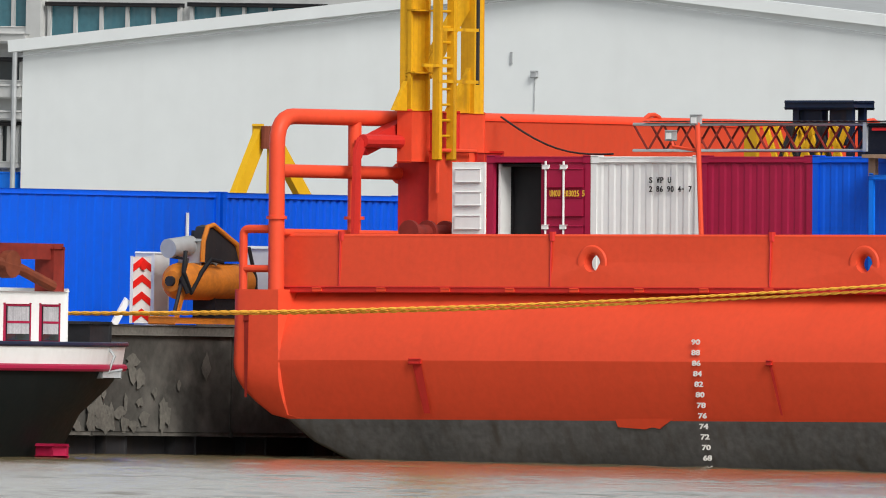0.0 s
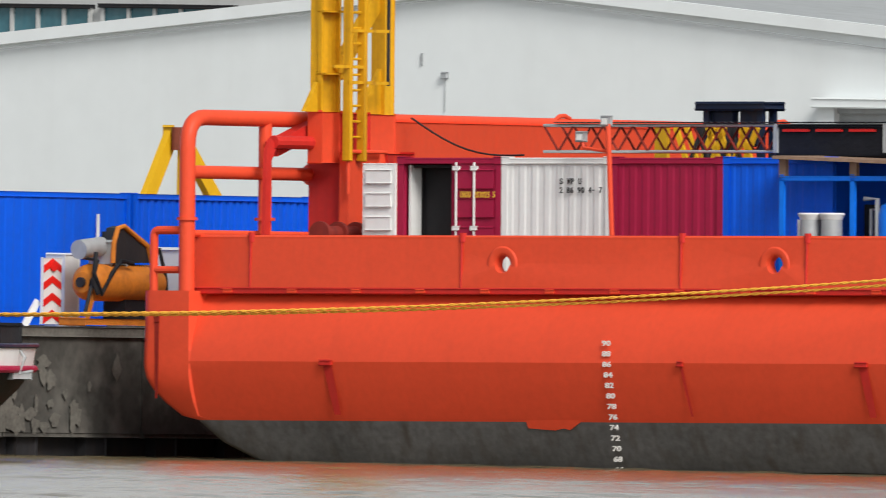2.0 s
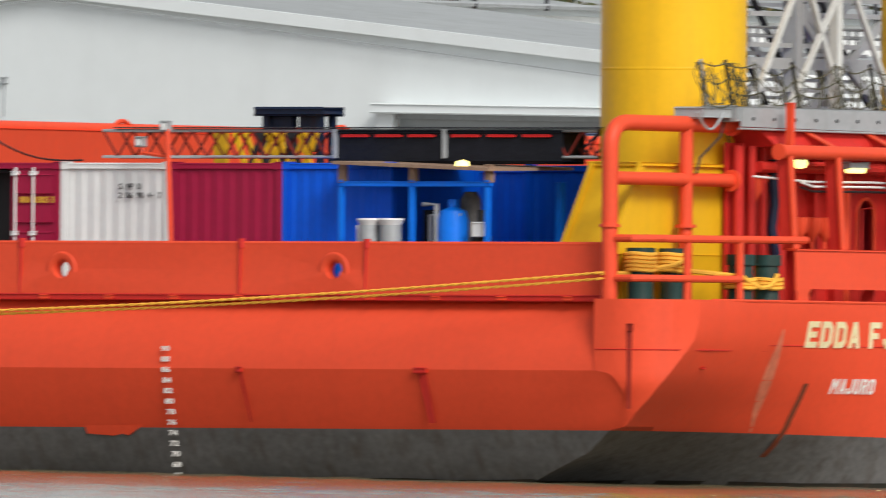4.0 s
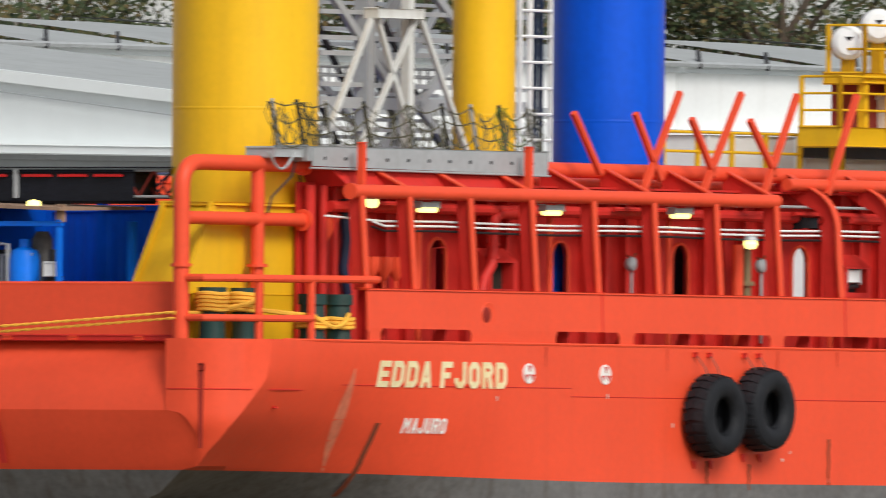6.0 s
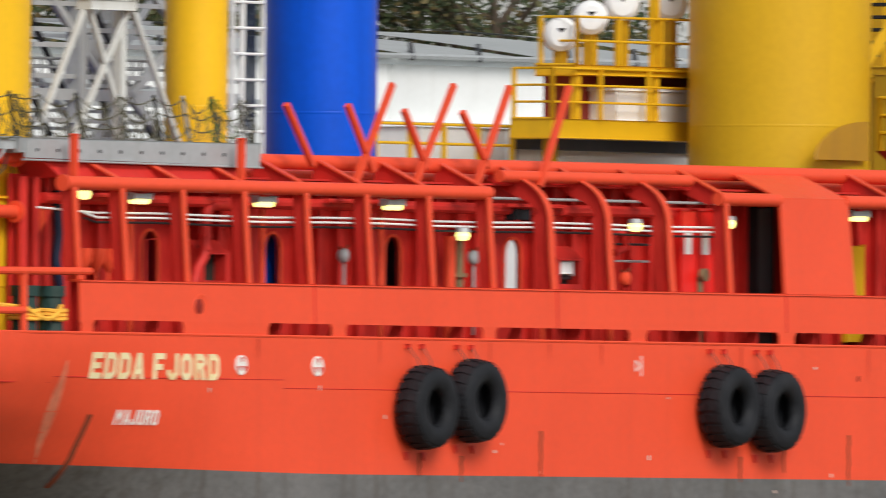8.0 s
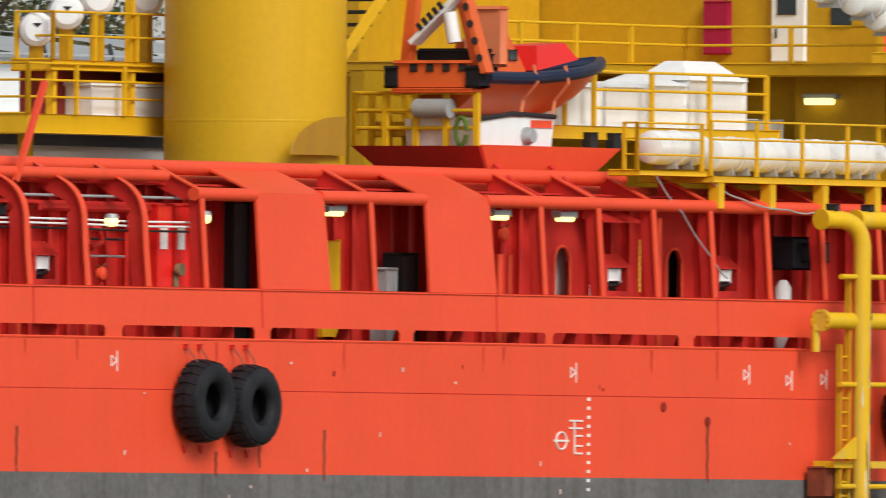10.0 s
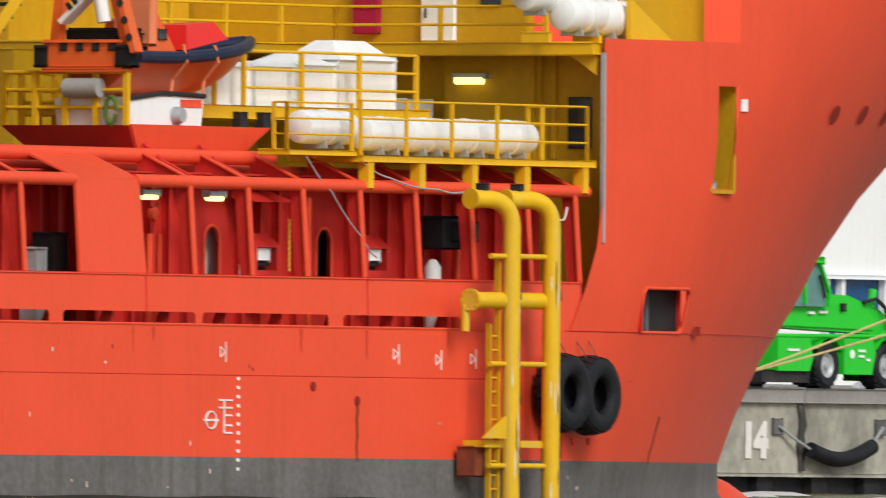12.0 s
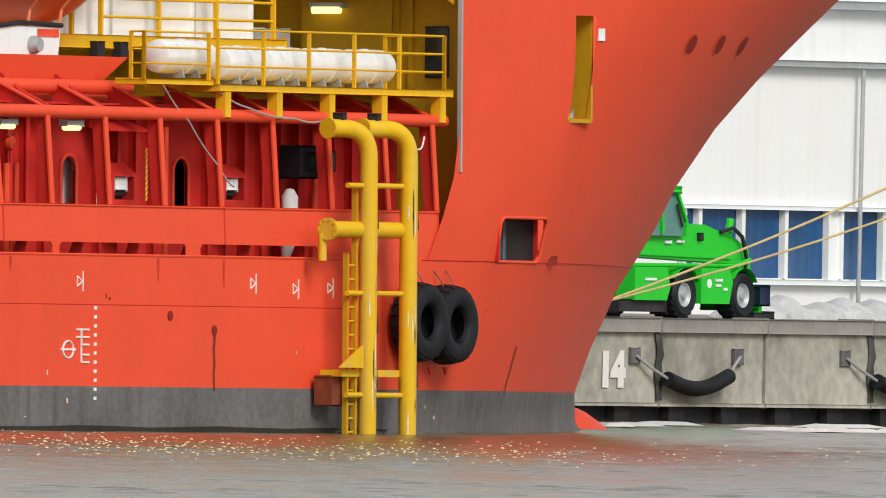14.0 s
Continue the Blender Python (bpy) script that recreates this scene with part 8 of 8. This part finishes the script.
part("blue_panel", Geo().rbox(OS - 0.25, OS, -90, -84.35, 2.2, 5.6, 0.03), LIGHT_BLUE, ob_)
part("downpipe", Geo().tube([V(OS - 0.4, -84.3, 2.4), V(OS - 0.4, -84.3, 8.4)], 0.06, 8), GREY, ob_)

# ---- long white shed ----
shed = thing("long_shed", V(140, -76, QUAY_Z), "long white storage shed with a grey segmented roof", "building", where=SHORE)
for k in range(2, 13):
    a = 92 + 7.0 * k
    part("wall_panel", Geo().rbox(a + 0.03, a + 6.97, -70.3, -70.0, 2.2, 10.05, 0.02), WHITE, shed)
    part("band", Geo().rbox(a, a + 7.0, -70.1, -69.85, 9.92, 10.1, 0.02), CLAD, shed)
    rows = []
    for j in range(7):
        x = j / 6
        rows.append([V(a + 0.1, -69.7 - 9 * x, 10.12 + 0.75 * math.sin(x * 1.5) + 0.06 * (k % 2)), V(a + 6.9, -69.7 - 9 * x, 10.12 + 0.70 * math.sin(x * 1.5) - 0.05 * (k % 2))])
    part("roof_segment", Geo().grid(rows), ROOF, shed)
    for ds in (0.4, 3.4):
        part("roof_bracket", Geo().beam(V(a + ds, -69.6, 10.08), V(a + ds + 1.3, -70.5, 10.42), 0.1, 0.12), DARK, shed)
    part("roof_gutter", Geo().tube([V(a, -69.65, 10.12), V(a + 7, -69.65, 10.12)], 0.07, 6), GREY, shed)
part("lower_ledge", Geo().rbox(106, 183, -70, -69.3, 8.4, 8.55, 0.03), CLAD, shed)
part("end_wall", Geo().box(106, 106.3, -85, -70.3, 2.2, 10.2).box(182.7, 183, -85, -70.3, 2.2, 10.2), WHITE, shed)

# ---- building ahead of the bow ----
rb = thing("dock_office", V(155, -40, QUAY_Z), "white dock building with a band of blue windows", "building", where=SHORE)
part("wall", Geo().box(132, 185, -48, -36.2, 2.2, 3.15).box(132, 185, -48, -36.2, 4.76, 8.15).box(132, 145.3, -48, -36.2, 3.15, 4.76), WHITE, rb)
part("room_back", Geo().box(145.3, 185, -48, -38.0, 3.15, 4.76), NAVY, rb)
part("eave_gutter", Geo().rbox(131.5, 186, -48, -35.95, 8.15, 8.3, 0.04), GREY, rb)
part("upper_wall", Geo().box(132, 186, -50, -37.5, 8.3, 10.4), WHITE, rb)
part("upper_edge", Geo().rbox(131.5, 186, -50, -37.2, 9.55, 9.75, 0.04), GREY, rb)
part("drain_pipe", Geo().tube([V(153.35, -35.95, 2.5), V(153.4, -35.95, 8.1)], 0.055, 10), GREY, rb)
PANE = paint("blue_window_glass", (0.006, 0.065, 0.19), 0.12, vary=0.25, dirt=0.2, dirt_colour=(0.1, 0.2, 0.3), bump=0, spec=0.5)
x = 145.5
widths = [(0.55, 0), (1.85, 0), (1.85, 0), (1.9, 0.55), (1.85, 0), (1.75, 0.2), (1.85, 0), (1.9, 0.55)] * 3
for w, gap in widths:
    p = part("window_pane", Geo().rbox(x + 0.08, x + w + 0.08, -36.35, -36.3, 3.15, 4.76, 0.01), PANE, rb)
    for x0, x1 in ((x - 0.02, x + 0.08), (x + w + 0.08, x + w + 0.14)):
        part("window_post", Geo().box(x0, x1, -36.3, -36.12, 3.15, 4.76), WHITE, p)
    if gap:
        part("wall_pier", Geo().box(x + w + 0.14, x + w + 0.14 + gap, -48, -36.2, 3.15, 4.76), WHITE, rb)
    x += w + 0.16 + gap
part("window_sill", Geo().rbox(145.2, 185, -36.3, -36.0, 3.0, 3.12, 0.02), CLAD, rb)
part("window_head", Geo().rbox(145.2, 185, -36.3, -36.05, 4.76, 4.86, 0.02), CLAD, rb)
rnd = random.Random(9)
SHEETING = paint("crumpled_white_sheet", (0.55, 0.56, 0.56), 0.5, vary=0.15, dirt=0.4, dirt_colour=(0.25, 0.25, 0.24), scale=2.5, bump=0.05, streaks=False)
for i in range(7):
    s0 = 121.2 + 3.2 * i
    rows = []
    for k in range(17):
        u = k / 16
        row = []
        for j in range(9):
            a = j / 8 * math.pi
            h = (0.38 + 0.12 * math.sin(k * 0.9 + i)) * (math.sin(math.pi * min(1, u * 6, (1 - u) * 6) / 2)) + rnd.uniform(-0.06, 0.06)
            row.append(V(s0 + 3.3 * u + rnd.uniform(-0.06, 0.06), -20.5 + 0.75 * math.cos(a) + rnd.uniform(-0.05, 0.05), FORE_QUAY_Z + max(0.0, h * math.sin(a))))
        rows.append(row)
    solid("sheeted_bundle", Geo().grid(rows), SHEETING, "crumpled white sheeted bundle lying on the quay", "bundle", "sheeted bundles", where=SHORE, smooth=20)

# ---- green telehandler ----
GREEN = paint("bright_green_paint", (0.02, 0.55, 0.03), 0.35, vary=0.06, dirt=0.12, dirt_colour=(0.05, 0.2, 0.04), bump=0.003)
tele = thing("telehandler", V(113.5, -17.5, FORE_QUAY_Z), "bright green telescopic handler parked on the quay", "vehicle", where=SHORE)
CAB_GLASS = paint("pale_teal_cab_glass", (0.10, 0.24, 0.22), 0.12, vary=0.15, dirt=0.15, dirt_colour=(0.2, 0.35, 0.32), bump=0, spec=0.6)


def side_plate(name, outline, b, depth, m, parent, label=""):
    return part(name, Geo().prism([V(q, b, z) for q, z in outline], V(0, -depth, 0)), m, parent, label)


side_plate("chassis", [(109.4, 2.85), (111.2, 2.7), (113.3, 2.7), (114.3, 2.75), (116.0, 2.95), (116.0, 3.4), (109.4, 3.5)], -17.3, 1.6, GREEN, tele)
side_plate("boom", [(108.8, 3.75), (111.0, 3.62), (115.3, 3.5), (115.75, 3.55), (115.75, 3.85), (115.3, 4.05), (113.9, 4.36), (111.2, 4.42), (108.8, 4.6)], -17.05, 0.75, GREEN, tele, "long green telescopic boom folded flat")
side_plate("boom_rib", [(109.0, 3.70), (115.0, 3.60), (115.0, 3.66), (109.0, 3.76)], -17.0, 0.05, GREEN, tele)
part("rail", Geo().tube([V(109.8, -16.75, 3.44), V(114.75, -16.75, 3.46), V(115.4, -16.75, 3.6)], 0.045, 8), GREEN, tele)
side_plate("engine_box", [(113.1, 2.6), (114.35, 2.6), (114.5, 3.1), (114.35, 3.4), (113.1, 3.4)], -16.65, 0.5, GREEN, tele)
side_plate("tool_box", [(110.2, 2.66), (111.6, 2.66), (111.75, 2.95), (111.6, 3.4), (110.2, 3.4)], -16.65, 0.5, GREEN, tele)
part("decal", Geo().lathe(V(113.45, -16.65, 3.05), V(0, 1, 0), [(0, 0.012), (0.1, 0.012), (0.1, 0)], 16), WHITE, tele)
for q, z, w in ((113.7, 3.1, 0.3), (113.72, 2.98, 0.22), (114.05, 2.9, 0.16), (112.6, 3.95, 0.3), (112.1, 3.93, 0.25), (110.6, 3.1, 0.5)):
    part("letter_bar", Geo().rbox(q, q + w, -17.03 if z > 3.5 else -16.64, -16.99 if z > 3.5 else -16.625, z, z + 0.06, 0.004), WHITE, tele)
part("side_lamp", Geo().rbox(113.55, 113.7, -17.04, -16.98, 4.02, 4.16, 0.02), DARK, tele)
part("boom_knob", Geo().tube([V(115.0, -17.1, 4.1), V(115.1, -17.1, 4.5)], 0.09, 10), GREEN, tele)
part("hose_group", Geo().tube([V(114.5, -17.0, 4.2), V(114.9, -16.9, 4.3), V(115.3, -16.9, 4.1), V(115.6, -16.95, 3.6), V(115.4, -16.9, 3.2)], 0.05, 6), DARK, tele)
side_plate("boom_head", [(115.5, 3.0), (115.95, 3.0), (116.05, 3.3), (115.9, 3.85), (115.5, 3.85)], -17.1, 0.6, GREEN, tele)
cab2 = side_plate("cab", [(110.6, 4.1), (112.7, 4.1), (112.72, 4.4), (112.28, 5.08), (110.6, 5.08)], -16.9, 0.95, CAB_GLASS, tele, "pale teal glazed cab with green frame")
for a, b in (((112.72, 4.1), (112.74, 4.42)), ((112.74, 4.42), (112.3, 5.1)), ((111.7, 4.15), (111.6, 5.1))):
    part("cab_post", Geo().beam(V(a[0], -16.86, a[1]), V(b[0], -16.86, b[1]), 0.08, 0.08), GREEN, cab2)
part("cab_roof", Geo().rbox(110.4, 112.4, -17.9, -16.82, 5.07, 5.17, 0.04), GREEN, cab2)
part("wiper", Geo().tube([V(112.55, -16.84, 4.3), V(112.3, -16.84, 4.8)], 0.03, 6), DARK, cab2)
for s in (112.55, 115.13):
    for b in (-17.25, -19.0):
        w = part("wheel", Geo().lathe(V(s, b, FORE_QUAY_Z + 0.52), V(0, 1, 0), [(0.0, 0.42), (0.26, 0.42), (0.29, 0.50), (0.44, 0.54), (0.51, 0.47), (0.52, 0.1), (0.45, 0.0), (0.0, 0.0)], 30), RUBBER, tele)
        part("rim", Geo().lathe(V(s, b, FORE_QUAY_Z + 0.52), V(0, 1, 0), [(0.0, 0.50), (0.08, 0.5), (0.1, 0.44), (0.2, 0.43), (0.27, 0.50), (0.28, 0.46)], 24), GREY, w)
        g = Geo()
        for k in range(20):
            a = k * math.pi / 10
            d, e = Vector((math.cos(a), 0, math.sin(a))), Vector((-math.sin(a), 0, math.cos(a)))
            c = V(s, b, FORE_QUAY_Z + 0.52) + d * 0.505
            g.hexa([c + V(0, y, 0) + e * x + d * h for h in (0, 0.035) for x, y in ((-0.035, 0.08), (0.035, 0.12), (0.035, 0.48), (-0.035, 0.44))])
        part("tread", g, RUBBER, w, kind="stuff")
    part("mudguard", Geo().grid([[V(s + 0.62 * math.cos(a), y, FORE_QUAY_Z + 0.52 + 0.62 * math.sin(a)) for a in (0.5, 0.9, 1.3, 1.7, 2.1, 2.5)] for y in (-17.3, -16.7)]), GREEN, tele)
part("front_carriage", Geo().rbox(115.8, 116.5, -18.2, -17.2, 2.5, 2.85, 0.05).rbox(116.3, 116.45, -17.6, -17.3, 2.45, 3.1, 0.03).rbox(116.5, 116.85, -18.0, -17.3, 2.4, 2.55, 0.03), GREEN, tele)
part("coupling", Geo().rbox(116.15, 116.6, -17.25, -16.95, 2.6, 3.0, 0.04), NAVY, tele)
part("outrigger", Geo().rbox(109.6, 111.7, -17.1, -16.75, 2.4, 2.68, 0.05), DARK, tele)
part("outrigger", Geo().rbox(116.0, 116.9, -17.3, -17.0, 2.3, 2.42, 0.03), DARK, tele)

# ---- trees behind the shed ----
LEAF = bpy.data.materials.new("autumn_leaves")
LEAF.use_nodes = True
ln = LEAF.node_tree.nodes
rp = ln.new("ShaderNodeValToRGB")
rp.color_ramp.elements[0].color, rp.color_ramp.elements[1].color = (0.018, 0.035, 0.010, 1), (0.13, 0.085, 0.025, 1)
mid_el = rp.color_ramp.elements.new(0.55)
mid_el.color = (0.05, 0.07, 0.018, 1)
gi = ln.new("ShaderNodeNewGeometry")
LEAF.node_tree.links.new(gi.outputs["Random Per Island"], rp.inputs["Fac"])
LEAF.node_tree.links.new(rp.outputs[0], ln["Principled BSDF"].inputs["Base Color"])
ln["Principled BSDF"].inputs["Roughness"].default_value = 0.7
BARK = paint("bark", (0.10, 0.075, 0.055), 0.9, vary=0.3, dirt=0.3, bump=0.03)


def tree(s, b, h, spread, seed):
    r = random.Random(seed)
    t = thing("tree", V(s, b, QUAY_Z), "broad tree with thinning green and brown leaves", "tree", "trees behind the shed", where=SHORE)
    g = Geo().tube([V(s, b, QUAY_Z), V(s + 0.1, b, QUAY_Z + h * 0.3), V(s - 0.1, b + 0.1, QUAY_Z + h * 0.62), V(s, b, QUAY_Z + h * 0.9)], [0.35, 0.28, 0.17, 0.05], 9)
    tips = []
    for k in range(16):
        a, z = r.uniform(0, 6.28), QUAY_Z + h * r.uniform(0.3, 0.75)
        e = V(s + math.cos(a) * spread * r.uniform(0.5, 1), b + math.sin(a) * spread * r.uniform(0.5, 1), z + h * r.uniform(0.1, 0.3))
        g.tube([V(s, b, z), V(s, b, z).lerp(e, 0.5) + V(0, 0, 0.3), e], [0.11, 0.07, 0.025], 6)
        tips.append(e)
    part("trunk", g, BARK, t)
    c = Geo()
    for k in range(9500):
        tip = r.choice(tips)
        p = tip + Vector((r.gauss(0, 0.75), r.gauss(0, 0.75), r.gauss(0, 0.6)))
        u = Vector((r.gauss(0, 1), r.gauss(0, 1), r.gauss(0, 1))).normalized() * r.uniform(0.06, 0.14)
        w = u.orthogonal().normalized() * r.uniform(0.04, 0.09)
        c.add([p - u, p + w, p + u, p - w], [(0, 1, 2, 3)])
    part("crown", c, LEAF, t, kind="stuff")


for k in range(15):
    tree(126 + 6.0 * k, -92 - 3 * (k % 3), 10.2 + 1.6 * math.sin(k * 2.3), 3.6, 100 + k)


# ---- things that move: the water drifts past, foam is driven off by the thruster wash ----
FOAM = paint("foam", (0.75, 0.76, 0.74), 0.7, vary=0.1, dirt=0.2, dirt_colour=(0.4, 0.4, 0.38), bump=0.02, streaks=False)
FOAMS = []
rnd = random.Random(21)
for i in range(26):
    s, b = 81 + 22 * rnd.random() ** 1.4, 0 + rnd.uniform(-8, 6)
    n = 12
    l, w = rnd.uniform(0.4, 1.6), rnd.uniform(0.3, 0.9)
    ring = [V(s + l * math.cos(a * 2 * math.pi / n) * rnd.uniform(0.6, 1.2), b + w * math.sin(a * 2 * math.pi / n) * rnd.uniform(0.6, 1.2), 0.012) for a in range(n)]
    up = [V(s, b, 0.05 + rnd.uniform(0, 0.05)).lerp(p, 0.55) + V(0, 0, 0.04) for p in ring]
    g = Geo().grid([ring, up], True).add(up, [tuple(range(n))])
    FOAMS.append(solid("foam_patch", g, FOAM, "white foam patch driven over the water by the bow", "foam", "foam patches", where=SHORE))


# Tiny pale yellow pieces stand in for light glinting on the wavelets.
GLINT = paint("yellow_water_glint", (0.85, 0.74, 0.36), 0.25, vary=0.2, dirt=0.2, dirt_colour=(0.8, 0.75, 0.6), bump=0, streaks=False, spec=0.8)
GLINTS = []
rnd = random.Random(33)
for i in range(6):
    g = Geo()
    for k in range(150):
        x, y = rnd.gauss(13.5 + 1.2 * i, 6), rnd.triangular(552, 625, 585) + 0.5 * i
        w, h = rnd.uniform(0.012, 0.045), rnd.uniform(0.008, 0.022)
        p = Vector((x, y, rnd.uniform(0.0, 0.05)))
        n_ = 6
        g.add([p + Vector((w * math.cos(a * 2 * math.pi / n_), 0.03 * math.sin(a * 2 * math.pi / n_), 0)) for a in range(n_)] + [p + Vector((0, -0.01, h))], [(a, (a + 1) % n_, n_) for a in range(n_)])
    GLINTS.append(solid("water_glints", g, GLINT, "drift of small yellowish pieces painting glints on the water", "foam", "foam drifts", kind="stuff", where=WORLD))


def motions():
    walk(WATER_OB, [(0.0, pose(0, 500, 0)), (7.0, pose(1.4, 499.6, 0)), (14.0, pose(2.9, 499.1, 0))])
    for i, ob in enumerate(FOAMS):
        m = ob.matrix_world.copy()
        far = 1.5 + (i % 5) * 0.5
        a, b = Matrix.Translation(FWD * (-far) + STB * (-0.3 * far)) @ m, Matrix.Translation(FWD * far + STB * (0.3 * far)) @ m
        walk(ob, [(0.0, a), (7.0, m), (14.0, b)])
    for i, ob in enumerate(GLINTS):
        m = ob.matrix_world.copy()
        rows = []
        for k in range(15):
            rows.append((float(k), Matrix.Translation((0.12 * (k - 7) * (1 if i % 2 else -0.6), 0.02 * k, 0.018 * math.sin(1.9 * k + i))) @ m))
        walk(ob, rows)


motions()
